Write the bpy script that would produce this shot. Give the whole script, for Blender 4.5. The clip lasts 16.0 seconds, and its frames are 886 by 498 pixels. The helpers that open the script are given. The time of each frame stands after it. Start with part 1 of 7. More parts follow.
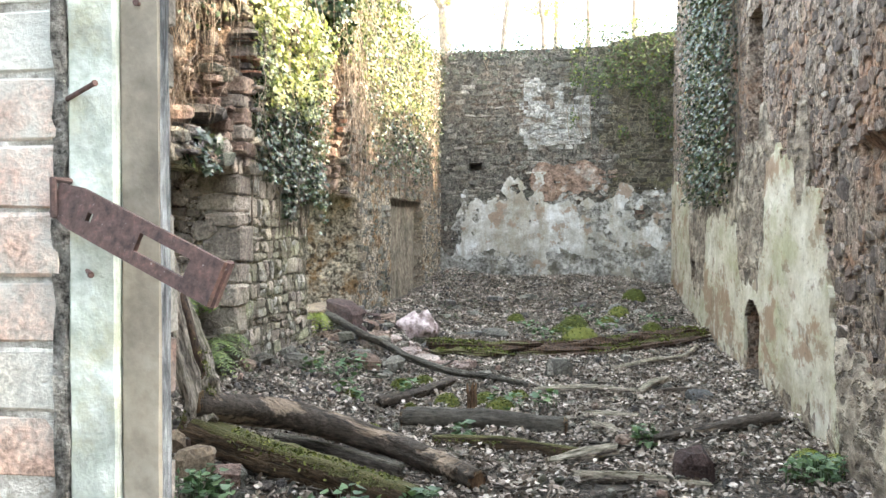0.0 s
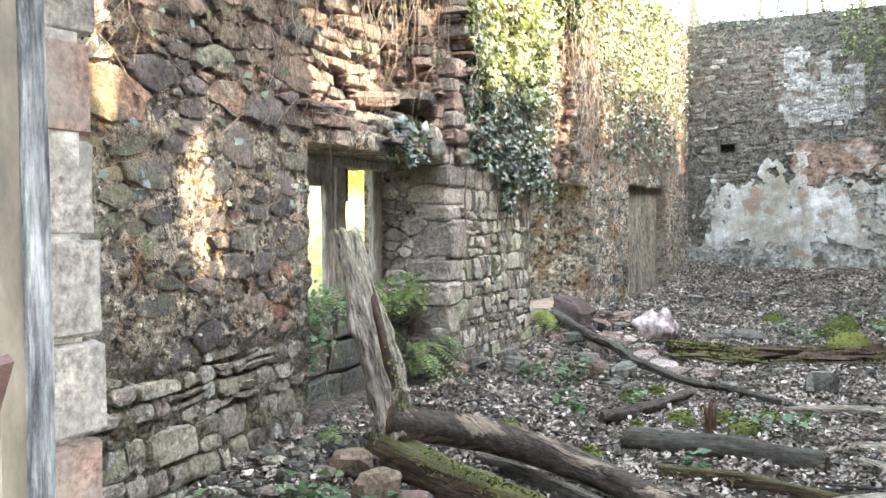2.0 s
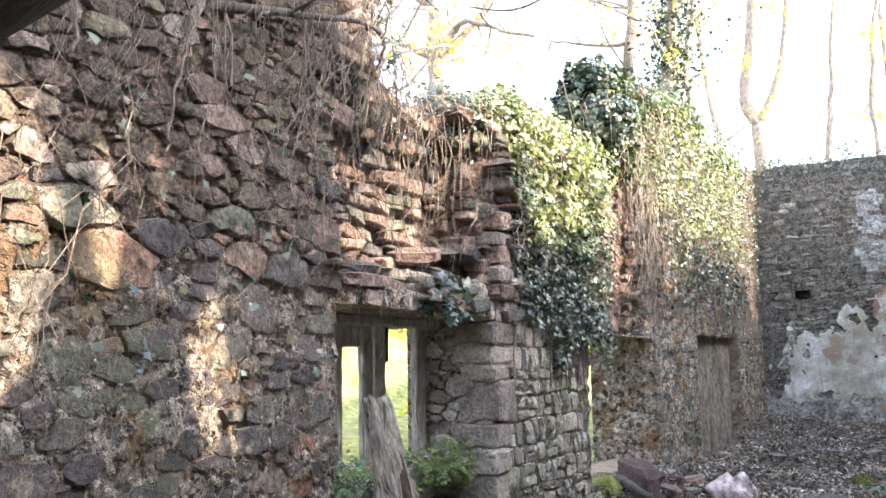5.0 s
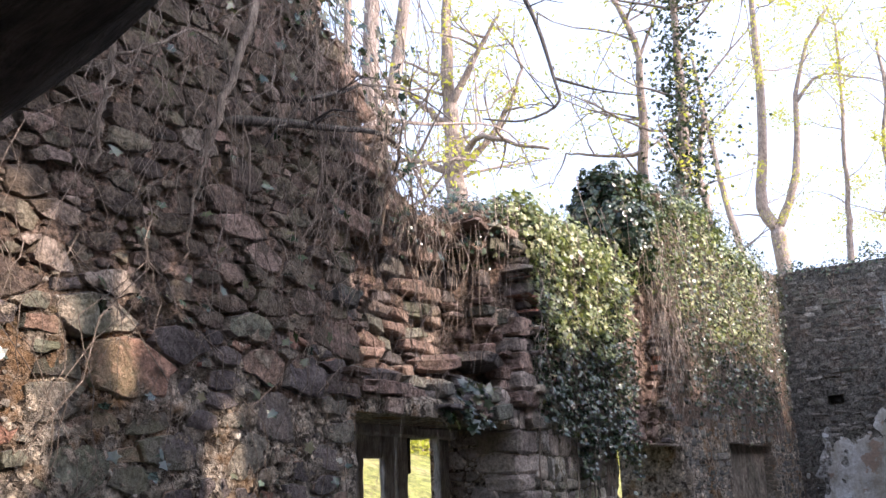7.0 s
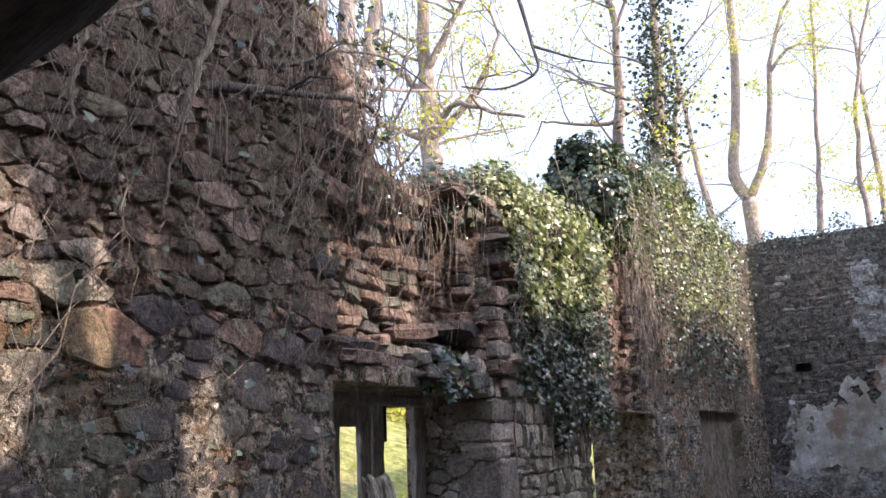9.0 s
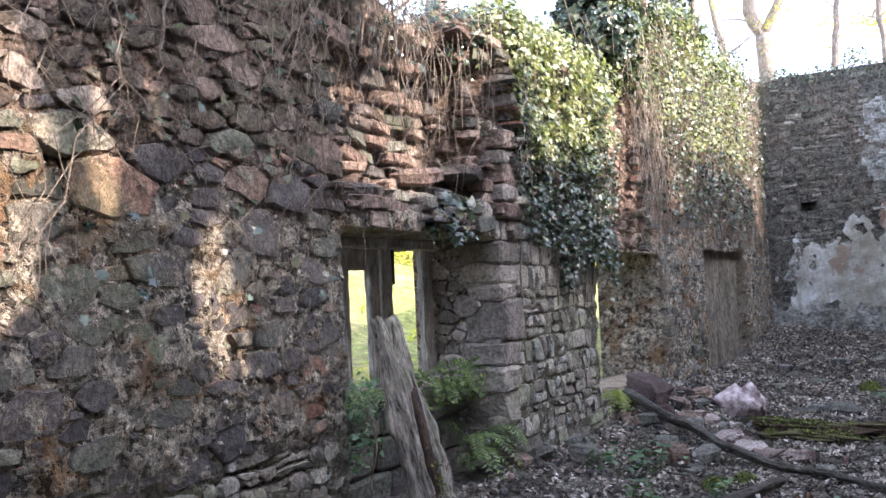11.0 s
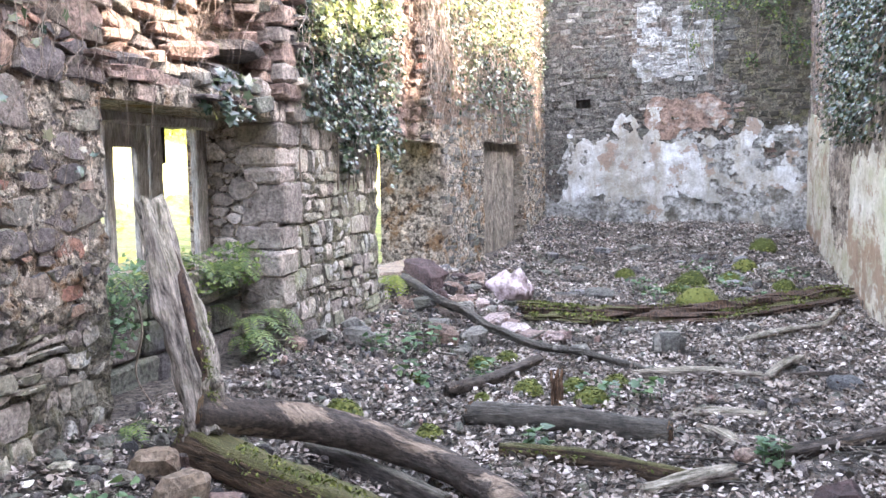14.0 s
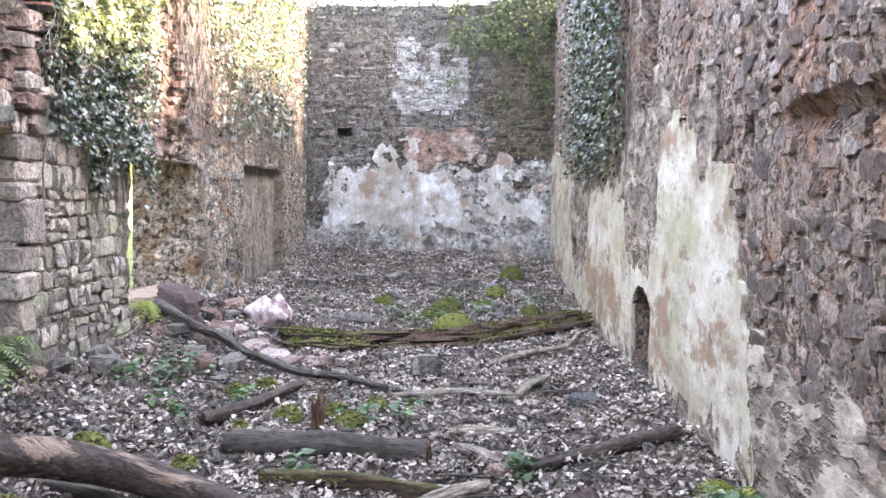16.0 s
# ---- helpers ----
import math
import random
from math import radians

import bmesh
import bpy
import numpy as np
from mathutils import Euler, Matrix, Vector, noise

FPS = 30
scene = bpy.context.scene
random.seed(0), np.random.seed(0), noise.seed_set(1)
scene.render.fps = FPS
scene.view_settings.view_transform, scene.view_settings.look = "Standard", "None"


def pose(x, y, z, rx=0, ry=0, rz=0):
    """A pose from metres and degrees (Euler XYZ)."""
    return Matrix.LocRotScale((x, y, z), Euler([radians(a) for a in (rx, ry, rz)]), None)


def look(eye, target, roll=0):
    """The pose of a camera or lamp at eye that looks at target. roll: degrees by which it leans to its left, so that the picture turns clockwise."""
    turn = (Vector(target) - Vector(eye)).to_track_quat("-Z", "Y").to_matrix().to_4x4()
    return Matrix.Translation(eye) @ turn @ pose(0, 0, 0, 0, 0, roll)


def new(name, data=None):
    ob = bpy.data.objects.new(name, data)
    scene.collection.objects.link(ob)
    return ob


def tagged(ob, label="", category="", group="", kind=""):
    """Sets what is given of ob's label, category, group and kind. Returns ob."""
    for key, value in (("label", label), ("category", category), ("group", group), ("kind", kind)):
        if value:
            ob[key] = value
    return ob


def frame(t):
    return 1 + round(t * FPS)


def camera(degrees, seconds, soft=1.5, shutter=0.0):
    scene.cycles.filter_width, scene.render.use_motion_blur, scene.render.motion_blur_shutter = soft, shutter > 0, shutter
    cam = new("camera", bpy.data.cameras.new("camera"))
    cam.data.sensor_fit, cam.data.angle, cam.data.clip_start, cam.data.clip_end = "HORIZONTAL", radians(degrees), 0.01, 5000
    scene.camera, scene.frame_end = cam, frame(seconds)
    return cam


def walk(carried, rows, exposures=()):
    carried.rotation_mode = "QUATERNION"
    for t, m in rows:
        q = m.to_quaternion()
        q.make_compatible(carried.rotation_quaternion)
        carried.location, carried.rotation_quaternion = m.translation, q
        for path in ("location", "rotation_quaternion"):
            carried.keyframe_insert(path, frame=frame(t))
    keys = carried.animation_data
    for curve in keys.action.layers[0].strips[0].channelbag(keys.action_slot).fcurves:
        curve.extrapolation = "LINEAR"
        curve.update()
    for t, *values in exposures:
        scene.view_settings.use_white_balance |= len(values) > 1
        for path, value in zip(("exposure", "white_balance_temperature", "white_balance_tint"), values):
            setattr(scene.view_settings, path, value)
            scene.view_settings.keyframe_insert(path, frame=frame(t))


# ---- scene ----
LENS = 52.22
PATH = [
    (0, (0.621, -1.669, 1.418), (0.307, 0.306, 1.382), 0.0),
    (0.5, (0.755, -1.499, 1.464), (0.284, 0.444, 1.421), -0.4),
    (1, (0.776, -1.331, 1.451), (0.151, 0.566, 1.348), -0.7),
    (1.5, (0.711, -1.081, 1.44), (-0.055, 0.762, 1.32), -0.7),
    (2, (0.657, -0.888, 1.469), (-0.184, 0.925, 1.406), -0.5),
    (2.5, (0.699, -0.76, 1.509), (-0.184, 1.034, 1.488), -0.8),
    (3, (0.741, -0.64, 1.535), (-0.191, 1.13, 1.524), -0.7),
    (3.5, (0.718, -0.553, 1.555), (-0.217, 1.215, 1.561), -0.1),
    (4, (0.688, -0.492, 1.562), (-0.262, 1.267, 1.629), 0.2),
    (4.5, (0.668, -0.472, 1.566), (-0.291, 1.273, 1.749), -0.3),
    (5, (0.671, -0.469, 1.573), (-0.3, 1.26, 1.833), -0.9),
    (7.5, (0.683, -0.435, 1.491), (-0.286, 1.229, 2.031), -2.7),
    (8, (0.671, -0.44, 1.501), (-0.272, 1.242, 2.033), -2.6),
    (10.5, (0.63, -0.439, 1.537), (-0.354, 1.292, 1.727), -2.8),
    (11, (0.645, -0.424, 1.532), (-0.346, 1.31, 1.632), -2.9),
    (11.5, (0.671, -0.435, 1.529), (-0.309, 1.309, 1.541), -2.5),
    (12, (0.646, -0.422, 1.55), (-0.278, 1.35, 1.472), -1.9),
    (12.5, (0.678, -0.425, 1.551), (-0.204, 1.366, 1.423), -1.8),
    (13, (0.699, -0.413, 1.535), (-0.098, 1.415, 1.387), -1.5),
    (13.5, (0.711, -0.391, 1.517), (0.026, 1.48, 1.353), -1.4),
    (14, (0.703, -0.371, 1.516), (0.13, 1.538, 1.35), -1.1),
    (14.5, (0.663, -0.315, 1.498), (0.228, 1.631, 1.347), -1.1),
    (15, (0.666, -0.273, 1.49), (0.412, 1.706, 1.347), -1.8),
    (15.5, (0.672, -0.339, 1.493), (0.533, 1.652, 1.367), -1.8),
    (16, (0.682, -0.396, 1.495), (0.631, 1.6, 1.388), 0.6),
]

cam = camera(LENS, 16.0, soft=1.5)
EXPOSURES = [(0, 2.4, 5900, 2), (1.5, 2.66, 5720, 2), (3.5, 2.52, 5400, 7), (5.0, 2.0, 5350, 10), (7.5, 0.58, 5250, 18), (8.2, 0.55, 5250, 18), (10.5, 1.25, 5150, 13), (12.0, 2.1, 5150, 14), (14.5, 2.88, 5400, 16), (16, 2.78, 5450, 17)]
walk(cam, [(t, look(eye, target, roll)) for t, eye, target, roll in PATH], EXPOSURES)

# ---- light ----
SUN_DIR = Vector((0.85, 0.07, 0.52)).normalized()
world = bpy.data.worlds.new("sky")
scene.world = world
world.use_nodes = True
_nt = world.node_tree
_sky = _nt.nodes.new("ShaderNodeTexSky")
_sky.sky_type, _sky.sun_disc = "NISHITA", False
_sky.sun_elevation = math.asin(SUN_DIR.z)
_sky.sun_rotation = math.atan2(SUN_DIR.x, SUN_DIR.y)
_sky.air_density, _sky.dust_density, _sky.ozone_density = 0.8, 7.0, 0.6
_haze = _nt.nodes.new("ShaderNodeMix")
_haze.data_type, _haze.blend_type = "RGBA", "ADD"
_haze.inputs[0].default_value = 1.0
_haze.inputs[7].default_value = (4.3, 4.25, 4.1, 1.0)   # thin high haze all over the sky
_nt.links.new(_sky.outputs[0], _haze.inputs[6])
_nt.links.new(_haze.outputs[2], _nt.nodes["Background"].inputs[0])
_nt.nodes["Background"].inputs[1].default_value = 0.15
_sun = bpy.data.lights.new("sun", "SUN")
_sun.energy, _sun.angle, _sun.color = 4.8, radians(0.6), (1.0, 0.75, 0.5)
sun = new("sun", _sun)
sun.matrix_world = look(SUN_DIR * 60, (0, 0, 0))

# ---- plan ----
XL, XR, YE, YF = -2.242, 2.242, 16.0, -0.2
WALL_T = 0.72


def smooth(a, b, v):
    v = min(1.0, max(0.0, (v - a) / (b - a)))
    return v * v * (3 - 2 * v)


def fbm(x, y, z=0.0, octaves=3):
    s, a = 0.0, 1.0
    for _ in range(octaves):
        s += a * noise.noise((x, y, z))
        x, y, z, a = x * 2.1 + 3.1, y * 2.1 + 1.7, z * 2.1 + 5.3, a * 0.5
    return s


def ground_z(x, y):
    z = 0.12 * smooth(8.5, 12, y) + 0.45 * smooth(11.5, 16, y)
    z += 0.28 * smooth(-1.0, -2.2, x) * smooth(1.5, 3.2, y) * (1 - 0.6 * smooth(11, 14, y))
    z += 0.2 * math.exp(-((x + 2.15) / 0.55) ** 2 - ((y - 8.5) / 0.9) ** 2)
    z -= 0.15 * smooth(1.0, 2.2, x) * smooth(12, 15, y)
    z += 0.035 * fbm(x * 1.6, y * 1.6) + 0.03 * fbm(x * 5, y * 5, 2)
    return z


# ---- materials ----
def mat(name, rough=0.9):
    m = bpy.data.materials.new(name)
    m.use_nodes = True
    nt = m.node_tree
    b = nt.nodes["Principled BSDF"]
    b.inputs["Roughness"].default_value = rough
    return m, nt, b


def nd(nt, kind, **kw):
    n = nt.nodes.new(kind)
    for k, v in kw.items():
        if k in n.inputs:
            n.inputs[k].default_value = v
    return n


def coords(nt, world_space=True):
    if world_space:
        return nd(nt, "ShaderNodeNewGeometry").outputs["Position"]
    return nd(nt, "ShaderNodeTexCoord").outputs["Object"]


def noise_tex(nt, vec, scale, detail=4.0, rough=0.6):
    n = nd(nt, "ShaderNodeTexNoise")
    n.inputs["Scale"].default_value = scale
    n.inputs["Detail"].default_value = detail
    n.inputs["Roughness"].default_value = rough
    nt.links.new(vec, n.inputs["Vector"])
    return n.outputs["Fac"]


def ramp(nt, fac, stops):
    r = nd(nt, "ShaderNodeValToRGB")
    els = r.color_ramp.elements
    while len(els) < len(stops):
        els.new(0.5)
    for e, (p, c) in zip(els, stops):
        e.position, e.color = p, (c[0], c[1], c[2], 1.0)
    nt.links.new(fac, r.inputs[0])
    return r.outputs[0]


def mix(nt, fac, a, b, blend="MIX"):
    n = nd(nt, "ShaderNodeMix")
    n.data_type, n.blend_type = "RGBA", blend
    for sock, v in ((n.inputs[0], fac), (n.inputs[6], a), (n.inputs[7], b)):
        if isinstance(v, (int, float)):
            sock.default_value = v
        elif isinstance(v, tuple):
            sock.default_value = (v[0], v[1], v[2], 1.0)
        else:
            nt.links.new(v, sock)
    return n.outputs[2]


def math_node(nt, op, a, b=0.0):
    n = nd(nt, "ShaderNodeMath")
    n.operation = op
    for sock, v in zip(n.inputs, (a, b)):
        if isinstance(v, (int, float)):
            sock.default_value = v
        else:
            nt.links.new(v, sock)
    return n.outputs[0]


def bump(nt, b, height, strength, dist):
    n = nd(nt, "ShaderNodeBump")
    n.inputs["Strength"].default_value = strength
    n.inputs["Distance"].default_value = dist
    nt.links.new(height, n.inputs["Height"])
    nt.links.new(n.outputs[0], b.inputs["Normal"])


def piece_random(nt):
    """A random value for each piece, be it an object of its own or an island of a joined mesh."""
    o = nd(nt, "ShaderNodeObjectInfo").outputs["Random"]
    g = nd(nt, "ShaderNodeNewGeometry").outputs["Random Per Island"]
    return math_node(nt, "FRACT", math_node(nt, "ADD", o, g))


def upness(nt):
    """The normal's z, for moss and dust that settle on upper faces."""
    s = nd(nt, "ShaderNodeSeparateXYZ")
    nt.links.new(nd(nt, "ShaderNodeNewGeometry").outputs["Normal"], s.inputs[0])
    return s.outputs[2]


def piece_material(name, stops, stain=(0.20, 0.22, 0.09), stain_amt=0.35, mottled=0.75, rough=0.92, scale=1.0, strength=0.9, cover=(0.52, 0.68), smear=None, smear_at=0.5):
    m, nt, b = mat(name, rough)
    p = coords(nt)
    base = ramp(nt, piece_random(nt), stops)
    fine = noise_tex(nt, p, 38 * scale, 6, 0.7)
    mid = noise_tex(nt, p, 9 * scale, 4, 0.6)
    c = mix(nt, mottled, base, ramp(nt, fine, [(0.33, (0.2, 0.19, 0.18)), (0.67, (1.8, 1.77, 1.72))]), "MULTIPLY")
    c = mix(nt, 0.55, c, ramp(nt, mid, [(0.3, (0.4, 0.38, 0.37)), (0.7, (1.6, 1.58, 1.55))]), "MULTIPLY")
    big = ramp(nt, noise_tex(nt, p, 1.7 * scale, 5, 0.65), [(cover[0], (0, 0, 0)), (cover[1], (1, 1, 1))])
    c = mix(nt, math_node(nt, "MULTIPLY", big, stain_amt), c, stain)
    speck = ramp(nt, noise_tex(nt, p, 75 * scale, 3, 0.8), [(0.62, (0, 0, 0)), (0.72, (1, 1, 1))])
    c = mix(nt, math_node(nt, "MULTIPLY", speck, 0.3), c, (0.55, 0.55, 0.5))
    relief = math_node(nt, "ADD", fine, math_node(nt, "MULTIPLY", mid, 1.5))
    if smear:
        # mortar and dirt washed over the stones, running on across the joints
        cover_all = noise_tex(nt, p, 4.6, 8, 0.68)
        over = ramp(nt, cover_all, [(smear_at, (0, 0, 0)), (smear_at + 0.045, (1, 1, 1))])
        wash = ramp(nt, noise_tex(nt, p, 46, 6, 0.75), [(0.36, tuple(0.32 * q for q in smear)), (0.62, smear)])
        wash = mix(nt, 0.6, wash, ramp(nt, mid, [(0.34, (0.4, 0.37, 0.34)), (0.66, (1.4, 1.4, 1.4))]), "MULTIPLY")
        c = mix(nt, over, c, wash)
        relief = math_node(nt, "ADD", relief, math_node(nt, "MULTIPLY", over, 0.8))
    nt.links.new(c, b.inputs["Base Color"])
    bump(nt, b, relief, strength, 0.03)
    return m


GREY_STONE = [(0.0, (0.06, 0.058, 0.06)), (0.25, (0.115, 0.105, 0.102)), (0.45, (0.15, 0.125, 0.115)), (0.65, (0.125, 0.13, 0.105)), (0.88, (0.235, 0.22, 0.19)), (1.0, (0.23, 0.15, 0.125))]
M_STONE = piece_material("sandstone_rubble", GREY_STONE)
M_RUBBLE = piece_material("mortared_rubble", [(0.0, (0.075, 0.066, 0.065)), (0.25, (0.14, 0.12, 0.114)), (0.5, (0.19, 0.158, 0.142)), (0.68, (0.19, 0.195, 0.14)), (0.82, (0.28, 0.25, 0.2)), (0.92, (0.31, 0.175, 0.12)), (1.0, (0.27, 0.135, 0.1))], stain=(0.2, 0.21, 0.09), stain_amt=0.5, smear=(0.62, 0.52, 0.385), smear_at=0.56)
M_STONE_DARK = piece_material("weathered_brown_rubble", [(0.0, (0.07, 0.055, 0.045)), (0.35, (0.175, 0.128, 0.10)), (0.6, (0.19, 0.17, 0.12)), (0.85, (0.27, 0.19, 0.155)), (1.0, (0.37, 0.315, 0.26))], stain=(0.15, 0.16, 0.07), stain_amt=0.5, smear=(0.20, 0.155, 0.11), smear_at=0.5)
M_STONE_END = piece_material("sandstone_coursed", [(0.0, (0.08, 0.077, 0.068)), (0.35, (0.15, 0.143, 0.126)), (0.7, (0.215, 0.203, 0.178)), (1.0, (0.34, 0.32, 0.285))], stain=(0.10, 0.105, 0.065), stain_amt=0.7)
M_STONE_RED = piece_material("red_core_rubble", [(0.0, (0.15, 0.105, 0.085)), (0.5, (0.26, 0.185, 0.15)), (1.0, (0.34, 0.27, 0.22))], stain=(0.25, 0.18, 0.11), smear=(0.34, 0.25, 0.18), smear_at=0.56)
M_STONE_QUOIN = piece_material("grey_pink_quoin", [(0.0, (0.18, 0.155, 0.135)), (0.5, (0.35, 0.305, 0.265)), (1.0, (0.5, 0.445, 0.39))], stain=(0.3, 0.3, 0.18), stain_amt=0.4)
M_STONE_GREEN = piece_material("algae_stone", [(0.0, (0.1, 0.095, 0.078)), (0.25, (0.26, 0.225, 0.185)), (0.5, (0.34, 0.335, 0.25)), (0.75, (0.50, 0.46, 0.38)), (0.9, (0.38, 0.335, 0.275)), (1.0, (0.60, 0.57, 0.50))], stain=(0.2, 0.23, 0.08), stain_amt=0.55, smear=(0.70, 0.67, 0.59), smear_at=0.53)
M_STONE_R = piece_material("stained_rubble", [(0.0, (0.11, 0.09, 0.08)), (0.3, (0.19, 0.152, 0.132)), (0.6, (0.26, 0.225, 0.198)), (0.85, (0.36, 0.265, 0.21)), (1.0, (0.48, 0.43, 0.385))], stain=(0.34, 0.18, 0.10), stain_amt=0.3, smear=(0.50, 0.41, 0.34), smear_at=0.58)
M_PALE = piece_material("limewashed_stone", [(0.0, (0.22, 0.205, 0.18)), (0.5, (0.36, 0.345, 0.32)), (1.0, (0.56, 0.55, 0.53))], stain=(0.17, 0.16, 0.12), stain_amt=0.7)
M_BLACKISH = piece_material("damp_blackened_stone", [(0.0, (0.05, 0.045, 0.032)), (0.5, (0.09, 0.078, 0.058)), (1.0, (0.14, 0.12, 0.09))], stain=(0.06, 0.065, 0.03), stain_amt=0.5)
M_BRICK = piece_material("old_brick", [(0.0, (0.43, 0.25, 0.195)), (0.25, (0.43, 0.34, 0.295)), (0.55, (0.43, 0.41, 0.375)), (1.0, (0.47, 0.47, 0.445))], stain=(0.58, 0.59, 0.56), stain_amt=0.85, scale=2.5, strength=0.4, cover=(0.38, 0.6))
M_SLAB_RED = piece_material("dark_red_sandstone", [(0.0, (0.055, 0.036, 0.035)), (1.0, (0.095, 0.062, 0.058))], stain=(0.2, 0.15, 0.13))
M_CRUMB = piece_material("mortar_crumb", [(0.0, (0.14, 0.12, 0.095)), (0.5, (0.3, 0.265, 0.21)), (1.0, (0.56, 0.52, 0.45))], stain=(0.3, 0.2, 0.09))
M_CRUMB_MOSS = piece_material("mossy_crumb", [(0.0, (0.09, 0.07, 0.03)), (0.5, (0.18, 0.125, 0.055)), (1.0, (0.34, 0.28, 0.19))], stain=(0.2, 0.2, 0.06))
M_BRICK_GREY = piece_material("grey_reveal_brick", [(0.0, (0.27, 0.17, 0.145)), (0.4, (0.30, 0.235, 0.21)), (0.7, (0.29, 0.275, 0.26)), (1.0, (0.34, 0.325, 0.31))], stain=(0.36, 0.36, 0.345), stain_amt=0.6, scale=2.5, strength=0.3)
M_TAN = piece_material("tan_sandstone", [(0.0, (0.19, 0.145, 0.10)), (1.0, (0.27, 0.215, 0.16))], stain=(0.25, 0.2, 0.12), strength=0.5)
M_REVEAL = piece_material("tan_reveal_stone", [(0.0, (0.2, 0.165, 0.125)), (0.5, (0.31, 0.26, 0.2)), (1.0, (0.42, 0.37, 0.3))], stain=(0.2, 0.18, 0.11), stain_amt=0.4, smear=(0.46, 0.4, 0.32), smear_at=0.54)
M_SLATE = piece_material("grey_slate", [(0.0, (0.12, 0.12, 0.125)), (1.0, (0.25, 0.24, 0.235))])
M_PINK = piece_material("pale_pink_stone", [(0.0, (0.2, 0.135, 0.115)), (0.4, (0.36, 0.275, 0.25)), (1.0, (0.55, 0.47, 0.455))], stain=(0.26, 0.23, 0.17), stain_amt=0.4)


def layered(name, lo, hi, patch, patch_amt, rough=0.95, s1=30, s2=3.0, strength=0.9, dist=0.03, pits=0.0, stretch=None):
    m, nt, b = mat(name, rough)
    p = coords(nt)
    if stretch:
        st = nd(nt, "ShaderNodeMapping")
        st.inputs["Scale"].default_value = stretch
        nt.links.new(p, st.inputs["Vector"])
        p = st.outputs[0]
    fine, mid = noise_tex(nt, p, s1, 7, 0.7), noise_tex(nt, p, s1 * 0.3, 5, 0.65)
    c = ramp(nt, fine, [(0.37, lo), (0.63, hi)])
    mask = ramp(nt, noise_tex(nt, p, s2, 6, 0.7), [(0.5, (0, 0, 0)), (0.62, (1, 1, 1))])
    c = mix(nt, math_node(nt, "MULTIPLY", mask, patch_amt), c, patch)
    c = mix(nt, 0.7, c, ramp(nt, mid, [(0.34, (0.3, 0.29, 0.28)), (0.66, (1.5, 1.5, 1.5))]), "MULTIPLY")
    relief = math_node(nt, "ADD", fine, math_node(nt, "MULTIPLY", mid, 2.0))
    if pits:
        # crumbled-out holes, their shade put in as dark colour
        hole = ramp(nt, noise_tex(nt, p, s1 * 0.62, 3, 0.6), [(0.4, (0, 0, 0)), (0.46, (1, 1, 1))])
        c = mix(nt, pits, c, ramp(nt, hole, [(0.0, (0.12, 0.095, 0.065)), (1.0, (1.1, 1.1, 1.1))]), "MULTIPLY")
        relief = math_node(nt, "ADD", relief, math_node(nt, "MULTIPLY", hole, 1.2))
    nt.links.new(c, b.inputs["Base Color"])
    bump(nt, b, relief, strength, dist)
    return m


M_MORTAR = layered("lime_mortar", (0.115, 0.092, 0.066), (0.82, 0.71, 0.55), (0.27, 0.15, 0.055), 0.85, s1=30, s2=3.4, strength=1.0, dist=0.09, pits=0.85)
M_MORTAR_FRONT = layered("pale_brick_mortar", (0.30, 0.285, 0.255), (0.66, 0.65, 0.62), (0.25, 0.23, 0.19), 0.5, s1=40, s2=7, strength=0.7, dist=0.02)
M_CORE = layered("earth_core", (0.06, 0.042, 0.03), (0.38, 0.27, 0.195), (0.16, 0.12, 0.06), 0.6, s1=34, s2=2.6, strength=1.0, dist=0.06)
M_JOINT = layered("earthy_open_joint", (0.03, 0.025, 0.018), (0.34, 0.30, 0.22), (0.16, 0.15, 0.05), 0.5, s1=36, s2=4, strength=1.0, dist=0.05)
M_MORTAR_END = layered("dirty_mortar", (0.06, 0.056, 0.048), (0.26, 0.24, 0.205), (0.34, 0.2, 0.13), 0.2, s2=0.9, pits=0.5)
M_MORTAR_R = layered("stained_mortar", (0.16, 0.11, 0.08), (0.64, 0.52, 0.41), (0.42, 0.21, 0.11), 0.6, s1=34, s2=1.7, strength=1.0, dist=0.05, pits=0.7)
M_RENDER_RED = layered("reddish_render", (0.16, 0.11, 0.08), (0.42, 0.29, 0.22), (0.50, 0.46, 0.41), 0.75, s1=22, s2=3.4, strength=0.7)
M_RENDER_END = layered("dirty_grey_render", (0.13, 0.12, 0.10), (0.60, 0.58, 0.54), (0.15, 0.13, 0.085), 0.7, s1=16, s2=2.2, strength=0.9)
M_RENDER_R = layered("brown_rough_render", (0.13, 0.10, 0.075), (0.43, 0.36, 0.28), (0.54, 0.48, 0.385), 0.55, s1=20, s2=3.0, strength=0.9, dist=0.03, pits=0.5, stretch=(1.0, 0.35, 0.8))
# darker than the panel's own tan: recess shade is put into this colour
M_RENDER_FAR = layered("grey_beige_render", (0.11, 0.09, 0.068), (0.31, 0.27, 0.21), (0.10, 0.09, 0.06), 0.7, s1=14, s2=1.8, strength=0.6, dist=0.02, pits=0.3)
M_WASH = layered("worn_limewash", (0.14, 0.13, 0.115), (0.60, 0.59, 0.56), (0.17, 0.15, 0.11), 0.8, s1=24, s2=3.2, strength=0.8)
M_SOIL = layered("leafy_soil", (0.016, 0.013, 0.01), (0.22, 0.185, 0.15), (0.22, 0.19, 0.16), 0.35, s1=30, s2=2.5, strength=1.0, dist=0.05)


